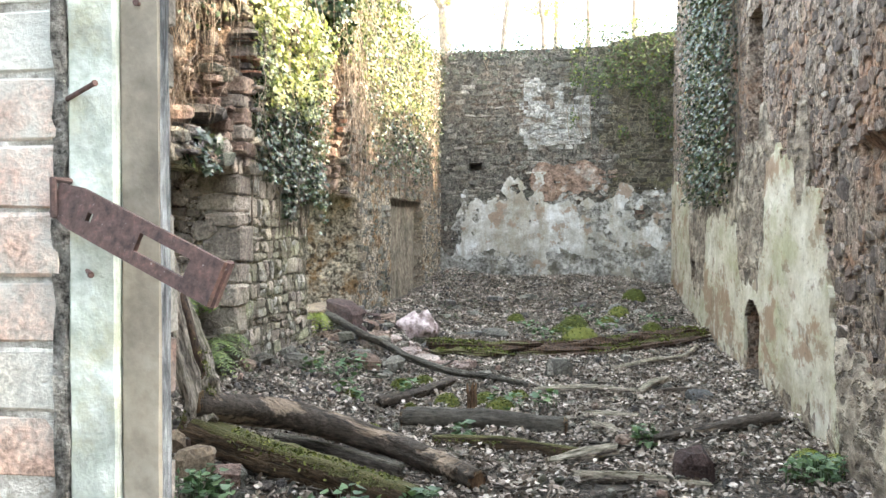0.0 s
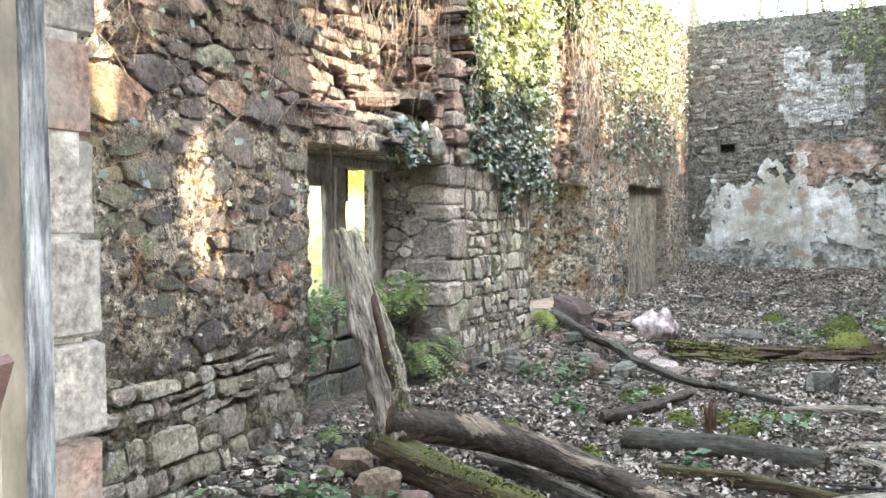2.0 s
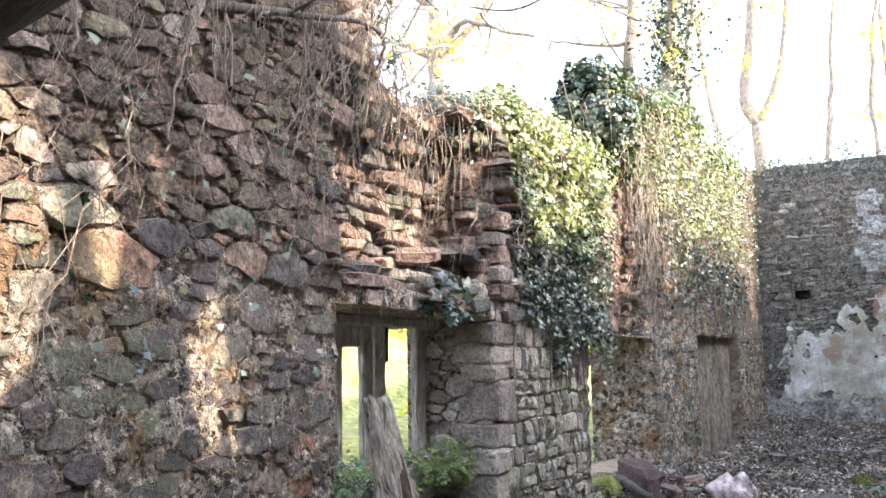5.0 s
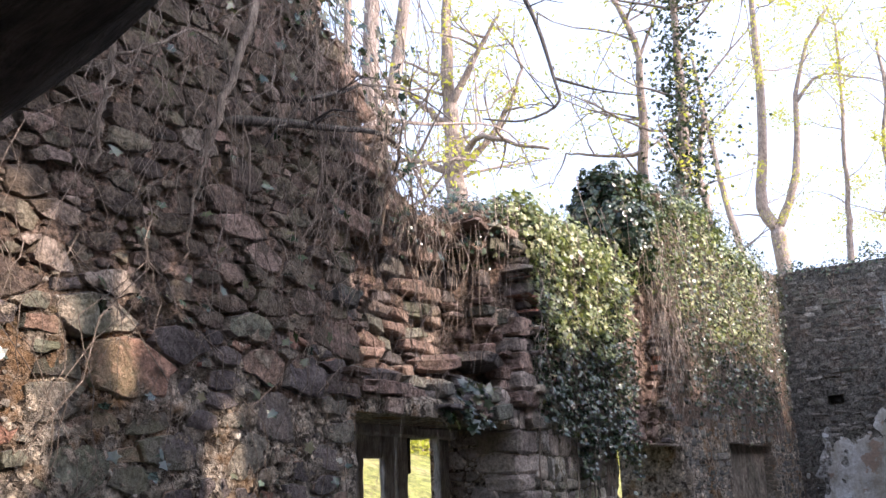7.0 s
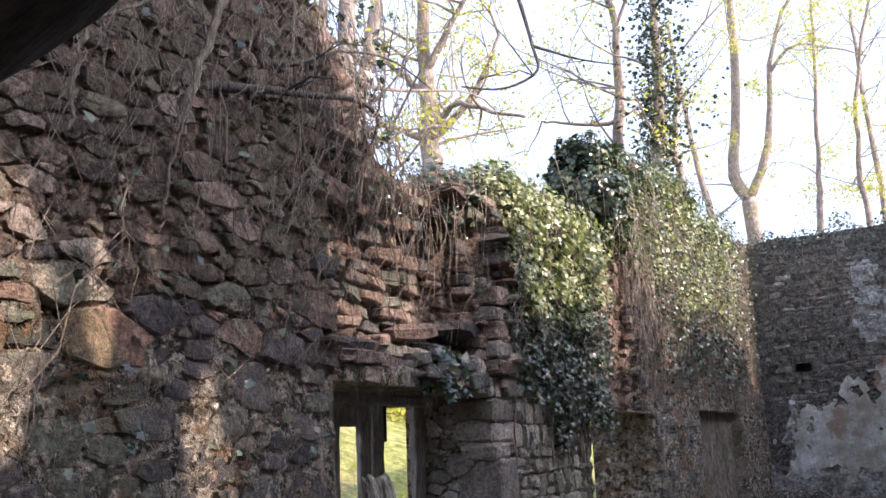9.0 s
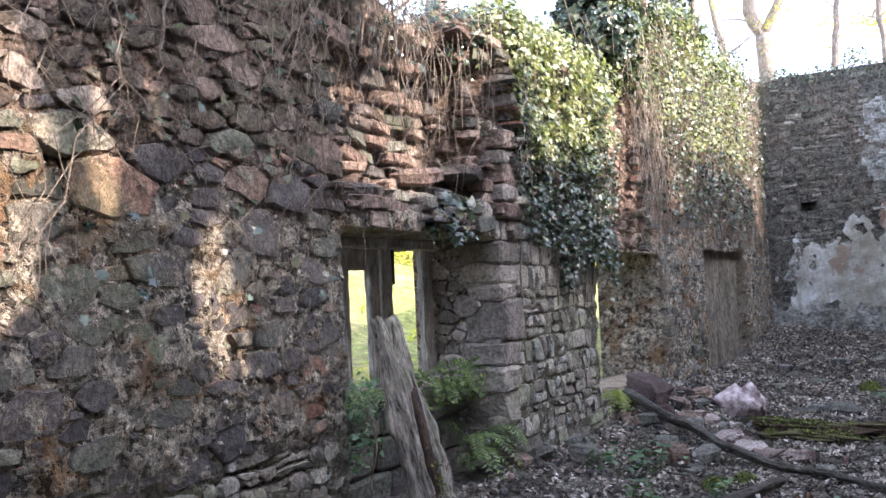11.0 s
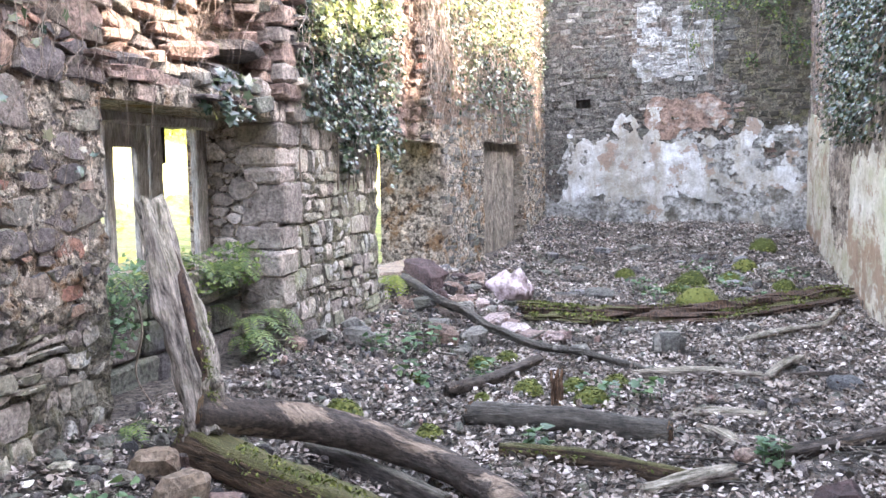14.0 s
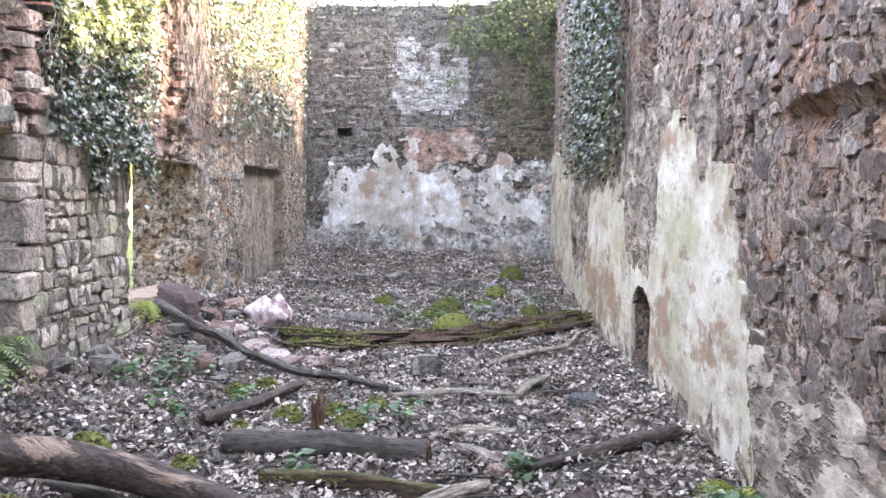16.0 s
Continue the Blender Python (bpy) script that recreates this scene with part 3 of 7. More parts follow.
def wall_mesh(face, us, vs, top, inside, depth, thick=WALL_T, rough=0.02):
    """A wall as cells between the lines us and vs, cut off at top(u); inside(u, v) says where it is solid, depth(u, v) how far
    its face stands out."""
    s = Soup()
    nu, nv = len(us), len(vs)
    idx = {}
    cells = [[False] * (nv - 1) for _ in range(nu - 1)]
    for i in range(nu - 1):
        for j in range(nv - 1):
            u, v = (us[i] + us[i + 1]) / 2, (vs[j] + vs[j + 1]) / 2
            cells[i][j] = inside(u, v) and vs[j] < min(top(us[i]), top(us[i + 1])) - 0.01

    def vert(i, j, back):
        key = (i, j, back)
        if key not in idx:
            u, v = us[i], min(vs[j], top(us[i]))
            w = -thick if back else depth(u, v) + rough * fbm(u * 5, v * 5, len(face.name)) + 0.9 * rough * noise.noise((u * 13, v * 13, 3)) + 0.5 * rough * noise.noise((u * 31, v * 31, 8))
            idx[key] = len(s.v)
            s.v.append(face.at(u, v, w))
        return idx[key]

    def quad(*k):
        s.f.append(tuple(vert(*q) for q in k))

    def solid(i, j):
        return 0 <= i < nu - 1 and 0 <= j < nv - 1 and cells[i][j]

    flip = face.name in ("left", "end")
    for i in range(nu - 1):
        for j in range(nv - 1):
            if not cells[i][j]:
                continue
            quad((i, j, 0), (i + 1, j, 0), (i + 1, j + 1, 0), (i, j + 1, 0))
            quad((i, j, 1), (i, j + 1, 1), (i + 1, j + 1, 1), (i + 1, j, 1))
            if not solid(i - 1, j):
                quad((i, j, 0), (i, j + 1, 0), (i, j + 1, 1), (i, j, 1))
            if not solid(i + 1, j):
                quad((i + 1, j, 0), (i + 1, j, 1), (i + 1, j + 1, 1), (i + 1, j + 1, 0))
            if not solid(i, j - 1):
                quad((i, j, 0), (i, j, 1), (i + 1, j, 1), (i + 1, j, 0))
            if not solid(i, j + 1):
                quad((i, j + 1, 0), (i + 1, j + 1, 0), (i + 1, j + 1, 1), (i, j + 1, 1))
    return s


def lines(a, b, step, extra=()):
    n = max(1, round((b - a) / step))
    vals = sorted(set([round(a + (b - a) * i / n, 4) for i in range(n + 1)] + [e for e in extra if a < e < b]))
    out = [vals[0]]
    for v in vals[1:]:
        if v - out[-1] < 0.02 and v not in extra:
            continue
        if v - out[-1] < 0.02:
            out[-1] = v
        else:
            out.append(v)
    return out


def lay_stones(face, u0, u1, v0, v1, size, gap, keep, depth, proud, seed, lean=4.0, wave=0.05):
    """Rubble laid in wavering courses. size(u, v) gives (width, height); returns rows of u, v, w, half sizes, turn, template."""
    rng = random.Random(seed)
    out = []
    v = v0
    while v < v1:
        h0 = size((u0 + u1) / 2, v)[1]
        h = h0 * rng.uniform(0.75, 1.3)
        u = u0 - rng.uniform(0, 0.2)
        while u < u1:
            sw, sh = size(u, v)
            w = sw * rng.choice((0.55, 0.8, 1.0, 1.0, 1.3, 1.7)) * rng.uniform(0.85, 1.15)
            hh = h * (sh / h0) * rng.uniform(0.8, 1.12)
            cu, cv = u + w / 2, v + h / 2 + wave * noise.noise((u * 0.8, v * 0.7, seed))
            if w > 1.6 * sw or rng.random() > 0.22 or hh < 0.07:
                todo = [(cu, cv, w, hh)]
            else:
                todo = [(cu, cv - hh * 0.27, w, hh * 0.46), (cu, cv + hh * 0.25, w, hh * 0.5)]
            for a, b, ww, h2 in todo:
                if keep(a, b, ww, h2):
                    g = gap(a, b)
                    d = rng.uniform(0.05, 0.09)
                    out.append((a, b, depth(a, b) - d + rng.uniform(*proud(a, b)), max(0.02, (ww - g) / 2), max(0.015, (h2 - g) / 2), d, radians(rng.gauss(0, lean)), rng.randrange(len(STONES))))
            u += w
        v += h
    return out


def stones_to_objects(face, rows, parent, material, near, count, name="stone"):
    """The first count stones, nearest to near, become objects of their own; the rest is joined."""
    m = face.matrix()
    rows = sorted(rows, key=lambda r: (r[0] - near[0]) ** 2 + (r[1] - near[1]) ** 2)
    shared = []
    for vs, fs in STONES:
        s = Soup()
        s.add(vs, fs)
        shared.append(s.mesh(name, material))
    for u, v, w, a, b, d, turn, k in rows[:count]:
        ob = new(name, shared[k])
        ob.parent = parent
        ob.matrix_basis = m @ Matrix.LocRotScale((u, v, w), Euler((0, 0, turn)), (a, b, d))
    if rows[count:]:
        s = Soup()
        m3 = np.array(m)
        for u, v, w, a, b, d, turn, k in rows[count:]:
            vs, fs = STONES[k]
            q = vs * (a, b, d)
            c, sn = math.cos(turn), math.sin(turn)
            q = np.stack([q[:, 0] * c - q[:, 1] * sn + u, q[:, 0] * sn + q[:, 1] * c + v, q[:, 2] + w], 1)
            s.add((q @ m3[:3, :3].T + m3[:3, 3]).tolist(), fs)
        put("far_stones", s, material, parent, kind="stuff")



def scatter_seeds(u0, u1, v0, v1, radius, keep, seed, tries=9000):
    """Stone centres by dart throwing; radius(u, v) -> (half width, half height)."""
    rng = random.Random(seed)
    grid, out = {}, []
    for k in range(tries):
        u, v = rng.uniform(u0, u1), rng.uniform(v0, v1)
        a, b = radius(u, v)
        f = rng.choice((0.6, 0.8, 1.0, 1.2, 1.4)) if k < tries * 0.4 else rng.choice((0.45, 0.6, 0.75, 0.9) if k < tries * 0.75 else (0.22, 0.3, 0.4))
        a, b = a * f * rng.uniform(0.85, 1.2), b * f
        if not keep(u, v, 2 * a, 2 * b):
            continue
        gi, gj = int(u / 0.6), int(v / 0.4)
        near = [q for i in (-1, 0, 1) for j in (-1, 0, 1) for q in grid.get((gi + i, gj + j), ())]
        if any(((u - q[0]) / (a + q[2])) ** 2 + ((v - q[1]) / (b + q[3])) ** 2 < 0.74 for q in near):
            continue
        row = (u, v, a, b)
        grid.setdefault((gi, gj), []).append(row)
        out.append(row)
    return out, grid


def stone_cells(seeds, grid, gap, seed, fill=lambda u, v: 1.3):
    """An outline round each centre: its share of the wall, drawn in by the joint and with cut corners."""
    rng = random.Random(seed)
    out = []
    for u, v, a, b in seeds:
        asp = a / b
        f = fill(u, v)
        turn = rng.gauss(0, 0.14)
        poly = []
        for x, y in ((-1.05, -0.9), (-0.9, -1), (0.9, -1), (1.05, -0.85), (1.05, 0.85), (0.85, 1), (-0.9, 1), (-1.05, 0.85)):
            x, y = x * rng.uniform(0.78, 1.05) * f * a, y * rng.uniform(0.72, 1.05) * f * b
            poly.append((u + x - y * turn, v + y + x * turn))
        gi, gj = int(u / 0.6), int(v / 0.4)
        for q in [q for i in (-1, 0, 1) for j in (-1, 0, 1) for q in grid.get((gi + i, gj + j), ())]:
            if q[0] == u and q[1] == v:
                continue
            du, dv = (q[0] - u), (q[1] - v)
            nu, nv = du / (asp * asp), dv
            g = b / (b + q[3])
            c = (u + du * g) * nu + (v + dv * g) * nv
            new_poly = []
            for (pu, pv), (qu, qv) in zip(poly, poly[1:] + poly[:1]):
                d1, d2 = pu * nu + pv * nv - c, qu * nu + qv * nv - c
                if d1 <= 0:
                    new_poly.append((pu, pv))
                if (d1 < 0 < d2) or (d2 < 0 < d1):
                    t = d1 / (d1 - d2)
                    new_poly.append((pu + (qu - pu) * t, pv + (qv - pv) * t))
            poly = new_poly
            if len(poly) < 3:
                break
        if len(poly) < 3:
            continue
        cu, cv = sum(p[0] for p in poly) / len(poly), sum(p[1] for p in poly) / len(poly)
        g = gap(u, v)
        ring = []
        for (pu, pv) in poly:
            k = max(0.35, 1 - g / max(0.02, math.hypot(pu - cu, pv - cv)))
            ring.append((cu + (pu - cu) * k, cv + (pv - cv) * k))
        cut = []
        for (pu, pv), (qu, qv) in zip(ring, ring[1:] + ring[:1]):
            t = rng.uniform(0.02, 0.1)
            cut += [(pu + (qu - pu) * t, pv + (qv - pv) * t), (pu + (qu - pu) * (1 - t), pv + (qv - pv) * (1 - t))]
        tidy = [cut[0]]
        for p in cut[1:]:
            if math.hypot(p[0] - tidy[-1][0], p[1] - tidy[-1][1]) > 0.012:
                tidy.append(p)
        if len(tidy) >= 4:
            worn = []
            for (pu, pv), (qu, qv) in zip(tidy, tidy[1:] + tidy[:1]):
                worn.append((pu, pv))
                length = math.hypot(qu - pu, qv - pv)
                if length > 0.045:
                    t, k = rng.uniform(0.35, 0.65), rng.gauss(0.0, 0.06)
                    worn.append((pu + (qu - pu) * t + (qv - pv) * k, pv + (qv - pv) * t - (qu - pu) * k))
            out.append((cu, cv, b, worn))
    return out


def course_cells(u0, u1, v0, v1, size, keep, gap, seed, wave=0.03, slope=0.0):
    """Outlines of roughly squared stones in wavering courses, for lay_cells."""
    rng = random.Random(seed)
    heads, v = [v0], v0
    while v < v1:
        v += size[1] * rng.choice((0.6, 0.8, 1.0, 1.0, 1.3, 1.7)) * rng.uniform(0.9, 1.1)
        heads.append(v)

    def line(k, u):
        return heads[k] + slope * (u - u0) + wave * noise.noise((u * 1.4, k * 3.7, seed)) + 0.4 * wave * noise.noise((u * 5.0, k * 2.1, seed))

    out = []
    for k in range(len(heads) - 1):
        u = u0 - rng.uniform(0, 0.2)
        lean = rng.uniform(-0.02, 0.02)
        while u < u1:
            w = size[0] * rng.choice((0.45, 0.7, 1.0, 1.0, 1.4, 1.9)) * rng.uniform(0.85, 1.15)
            nxt = rng.uniform(-0.025, 0.025)
            low, high = (line(k, u), line(k, u + w)), (line(k + 1, u), line(k + 1, u + w))
            bands = [(0.0, 1.0)] if rng.random() > 0.25 or w < size[0] * 0.6 else [(0.0, rng.uniform(0.35, 0.6)), None]
            if bands[-1] is None:
                bands[-1] = (bands[0][1], 1.0)
            for lo, hi in bands:
                quad = [(u - lean * (1 - 2 * lo), low[0] + (high[0] - low[0]) * lo), (u + w - nxt * (1 - 2 * lo), low[1] + (high[1] - low[1]) * lo),
                        (u + w - nxt * (1 - 2 * hi), low[1] + (high[1] - low[1]) * hi), (u - lean * (1 - 2 * hi), low[0] + (high[0] - low[0]) * hi)]
                quad = [(a + rng.gauss(0, 0.008), b + rng.gauss(0, 0.007)) for a, b in quad]
                cu, cv = sum(q[0] for q in quad) / 4, sum(q[1] for q in quad) / 4
                hh = abs(quad[3][1] - quad[0][1])
                if hh < 0.025 or not keep(cu, cv, w * 0.9, hh * 0.9):
                    continue
                g = gap(cu, cv)
                quad = [(a + math.copysign(min(g, 0.3 * w), cu - a), b + math.copysign(min(g, 0.3 * hh), cv - b)) for a, b in quad]
                ring = []
                for (pu, pv), (qu, qv) in zip(quad, quad[1:] + quad[:1]):
                    length = math.hypot(qu - pu, qv - pv)
                    t = min(0.3, rng.uniform(0.01, 0.03) / max(0.02, length))
                    for f in [t, 1 - t] if length < 0.09 else [t, rng.uniform(0.35, 0.65), 1 - t]:
                        d = rng.gauss(0, 0.035) if 0.3 < f < 0.7 else 0.0
                        ring.append((pu + (qu - pu) * f + (qv - pv) * d, pv + (qv - pv) * f - (qu - pu) * d))
                out.append((cu, cv, hh / 2, ring))
            lean = nxt
            u += w
    return out


def lay_cells(face, cells, depth, proud, parent, material, near, count, seed, name="stone"):
    """Each outline becomes a rough stone; the nearest ones are objects of their own."""
    rng = random.Random(seed)
    cells = sorted(cells, key=lambda c: (c[0] - near[0]) ** 2 + (c[1] - near[1]) ** 2)
    rest = Soup()
    for n, (cu, cv, b, ring) in enumerate(cells):
        h = rng.uniform(*proud(cu, cv))
        base = depth(cu, cv)
        m = len(ring)
        size = max(0.05, max(abs(q[0] - cu) for q in ring))
        planes = [(h, rng.gauss(0, 0.1), rng.gauss(0, 0.1))]
        for _ in range(3):
            planes.append((h * rng.uniform(1.0, 1.25), rng.uniform(-1, 1) * 0.55 * h / size, rng.uniform(-1, 1) * 0.8 * h / size))

        def top(du, dv):
            return min(q + tu * du + tv * dv for q, tu, tv in planes) + 0.016 * noise.noise(((cu + du) * 14, (cv + dv) * 14, n * 3.7)) * min(1, h / 0.03)

        vs = []
        for k, sc, low in ((0, 1.02, 0), (1, 1.0, 0.3), (2, 0.93, 0.06), (3, 0.5, 0.0)):
            for pu, pv in ring:
                du, dv = (pu - cu) * sc, (pv - cv) * sc
                w = top(du, dv) - low * h - (0.004 if k == 1 else 0) if k else -0.07
                vs.append(face.at(cu + du, cv + dv, base + w))
        vs.append(face.at(cu, cv, base + top(0, 0)))
        fs = []
        for i in range(m):
            j = (i + 1) % m
            fs += [(i, j, m + j, m + i), (m + i, m + j, 2 * m + j, 2 * m + i), (2 * m + i, 2 * m + j, 3 * m + j, 3 * m + i), (3 * m + i, 3 * m + j, 4 * m)]
        if n < count:
            s = Soup()
            o = Vector(face.at(cu, cv, base))
            s.add([Vector(p) - o for p in vs], fs)
            ob = put(name, s, material, parent, smooth_faces=True)
            ob.data.set_sharp_from_angle(angle=0.65)
            ob.location = o
        else:
            rest.add(vs, fs)
    if rest.v:
        put("far_stones", rest, material, parent, kind="stuff", smooth_faces=True).data.set_sharp_from_angle(angle=0.65)


# ---- ground ----
def outside_z(x):
    """The bank outside: nearly level behind the wall, then rising."""
    return 0.1 * min(4.0, max(0.0, -x - 4)) + 0.36 * min(10.0, max(0.0, -x - 8))


def build_ground():
    s = Soup()
    xs = lines(-2.9, 2.9, 0.09)
    ys = lines(-3.0, 16.6, 0.09)
    xs = [-900, -300, -100, -40, -24, -18, -14, -11, -9.5, -8, -6.5, -5, -4] + xs + [4, 5.5, 8, 12, 20, 40, 100, 300, 900]
    ys = [-900, -300, -100, -40, -20, -10, -6] + ys + [18, 20, 24, 30, 45, 80, 200, 500, 900]
    for y in ys:
        for x in xs:
            z = ground_z(max(-3, min(3, x)), max(-3, min(17, y)))
            z += outside_z(x)
            s.v.append((x, y, z))
    n = len(xs)
    for j in range(len(ys) - 1):
        for i in range(n - 1):
            a = j * n + i
            s.f.append((a, a + 1, a + n + 1, a + n))
    put("ground", s, M_SOIL, label="dark soil floor of the ruin under leaf litter and rubble", category="ground", kind="structure", smooth_faces=True)


build_ground()

# ---- left wall ----
W1 = (3.51, 5.42)        # window bay, open to the floor
W2 = (7.36, 9.38, 0.5, 1.86)
SLOT = (11.4, 13.9, 0.0, 1.95)
TOPS = [(-0.5, 5.6), (2.6, 4.9), (3.2, 4.2), (3.47, 3.95), (3.7, 3.6), (4.0, 3.4), (4.3, 3.22), (4.7, 3.25), (5.1, 3.4), (5.6, 3.52), (6.3, 3.58), (6.9, 3.56), (7.3, 3.4), (7.7, 3.15), (7.85, 3.3), (7.95, 3.9), (8.5, 4.4), (9.2, 4.6), (9.6, 4.55), (11.0, 4.8), (12.1, 4.6), (13.8, 4.6), (16.0, 5.0), (17, 5.0)]


def left_top(u):
    for (a, b), (c, d) in zip(TOPS, TOPS[1:]):
        if a <= u <= c:
            z = b + (d - b) * (u - a) / (c - a)
            return z + 0.09 * fbm(u * 2.3, 4.0)
    return TOPS[-1][1]


def left_depth(u, v):
    d = -0.03 * smooth(0.95, 0.75, v) * smooth(3.52, 3.4, u)
    if v > 2.0:
        d -= 0.42 * smooth(3.3, 3.9, u) * (1 - smooth(5.0, 5.6, u)) * smooth(2.0, 2.3, v) * (1 - 0.9 * smooth(3.0, 3.3, v))
    if v > 1.86:
        d -= 0.25 * smooth(7.6, 7.9, u) * (1 - smooth(9.0, 9.4, u))
    return d


def left_inside(u, v):
    if W1[0] < u < W1[1] and v < 1.93:
        return False
    if W2[0] < u < W2[1] and W2[2] < v < W2[3]:
        return False
    if SLOT[0] < u < SLOT[1] and SLOT[2] < v < SLOT[3]:
        return False
    return True


def build_left():
    us = lines(-0.2, 0.9, 0.1) + lines(0.93, 3.4, 0.026) + lines(3.51, 16.4, 0.085, W1 + W2[:2] + SLOT[:2])
    vs = lines(-0.4, 2.6, 0.032, (1.93,) + W2[2:] + SLOT[3:]) + lines(2.66, 5.8, 0.06)
    wall = put("wall_left", wall_mesh(LEFT, us, vs, left_top, left_inside, left_depth, rough=0.028), M_MORTAR, label="ruined sandstone rubble wall with broken top and window bay", category="wall", kind="structure")

    wall.data.materials.append(M_CORE)
    wall.data.materials.append(M_JOINT)
    for f in wall.data.polygons:
        c = f.center
        if c.z > 2.1 + 0.35 * noise.noise((c.y * 1.5, c.z * 1.5, 6)):
            f.material_index = 1
        elif c.z < 0.86 + 0.12 * noise.noise((c.y * 2, 3, 1)) and c.y < 3.5 or 5.5 < c.y < 7.7:
            f.material_index = 2

    def keep(u, v, w, h):
        if v + h * 0.4 > left_top(u) or v < -0.3:
            return False
        for q in (u - w / 2, u, u + w / 2):
            if not left_inside(q, v - h / 2) or not left_inside(q, v + h / 2):
                return False
        return noise.noise((u * 1.7, v * 1.9, 7)) > (-0.5 if u < 3.5 and 0.5 < v < 2.1 else -0.8)

    def radius(u, v):
        k = 0.75 + 0.55 * abs(noise.noise((u * 0.7, v * 0.7, 31)))
        if u < W1[0]:
            if v < 0.84 + 0.14 * noise.noise((u * 2, 3, 1)):
                return 0.125 * k, 0.05 * k
            return (0.155 * k, 0.088 * k) if v < 2.1 else (0.115 * k, 0.06 * k)
        if u < 7.7:
            return (0.11 * k, 0.066 * k) if v < 2.1 else (0.105 * k, 0.055 * k)
        return 0.12 * k, 0.065 * k

    def gap(u, v):
        if u < 3.5 and 0.5 < v < 2.1:
            return 0.010 + 0.03 * max(0, noise.noise((u * 1.3, v * 1.3, 2)))
        return 0.008

    def proud(u, v):
        if u < 3.5:
            return (0.008, 0.038) if v < 0.8 else ((0.0, 0.02) if v < 2.0 else (0.004, 0.05))
        if u < 5.7 and v > 1.9:
            return (0.04, 0.2)
        if u > 9.4:
            return (0.004, 0.026)
        return (0.008, 0.036)

    def coursed(u, v):
        return 3.4 < u < 5.5 and v > 1.9 or u > 9.3 or u < 3.5 and v < 0.84 + 0.14 * noise.noise((u * 2, 3, 1)) or 5.4 < u < 7.7 and v < 2.1

    def keep_random(u, v, w, h):
        return keep(u, v, w, h) and not coursed(u, v)

    def keep_course(u, v, w, h):
        return keep(u, v, w, h) and coursed(u, v)

    for (u0, u1, v0, v1), wh, out, m, near, count, sd in (
            ((3.4, 5.5, 1.93, 4.2), (0.19, 0.105), (0.0, 0.13), M_STONE_RED, (4.5, 2.4), 110, 112),
            ((9.3, 16, 0.0, 5.2), (0.2, 0.1), (-0.012, 0.014), M_STONE_END, (10, 1.2), 60, 114)):
        rows = lay_stones(LEFT, u0, u1, v0, v1, lambda u, v: wh, lambda u, v: 0.012, keep_course, left_depth, lambda u, v: out, sd, lean=9.0 if m is M_STONE_RED else 5.0, wave=0.05)
        other = [r for r in rows if m is not M_STONE_END and (r[7] * 7 + int(r[0] * 50)) % 5 < 2]
        stones_to_objects(LEFT, [r for r in rows if r not in other], wall, m, near, count)
        if other:
            stones_to_objects(LEFT, other, wall, M_STONE, near, count // 2)
    seeds, grid = scatter_seeds(0.7, 9.4, -0.15, 5.4, radius, keep_random, 11, 26000)
    cells = stone_cells(seeds, grid, gap, 12, lambda u, v: 1.24 if u < 3.5 and 0.5 < v < 2.0 else 1.4)
    red = [c for c in cells if 3.7 < c[0] < 5.4 and c[1] > 2.0 or 7.6 < c[0] < 9.2 and c[1] > 1.86]
    used = set(id(c) for c in red)
    dark = [c for c in cells if c[0] < 3.6 and c[1] > 2.25 + 0.15 * noise.noise((c[0] * 2, 0, 0))]
    used |= set(id(c) for c in dark)
    grey = [c for c in cells if id(c) not in used]
    lay_cells(LEFT, dark, left_depth, proud, wall, M_STONE_DARK, (2.6, 2.6), 60, 16)
    lay_cells(LEFT, grey, left_depth, proud, wall, M_RUBBLE, (2.4, 1.2), 200, 13)
    lay_cells(LEFT, red, left_depth, proud, wall, M_STONE_RED, (4.5, 2.3), 60, 14)
    low = course_cells(0.6, 3.52, -0.1, 1.0, (0.17, 0.088), keep_course, lambda u, v: 0.007, 15, 0.035, 0.03)
    mossy = [c for c in low if (int(c[0] * 37) + int(c[1] * 53)) % 5 < 3]
    lay_cells(LEFT, mossy, left_depth, proud, wall, M_STONE_GREEN, (2.6, 0.4), 180, 15)
    lay_cells(LEFT, [c for c in low if c not in mossy], left_depth, proud, wall, M_STONE_QUOIN, (2.6, 0.4), 120, 18)
    mid = course_cells(5.42, 7.7, -0.1, 2.1, (0.15, 0.105), keep_course, lambda u, v: 0.008, 17, 0.05)
    mossy = [c for c in mid if (int(c[0] * 37) + int(c[1] * 53)) % 4 < 3]
    lay_cells(LEFT, mossy, left_depth, proud, wall, M_STONE_GREEN, (6.2, 0.9), 150, 19)
    lay_cells(LEFT, [c for c in mid if c not in mossy], left_depth, proud, wall, M_STONE_QUOIN, (6.2, 0.9), 60, 20)
    return wall


wall_left = build_left()


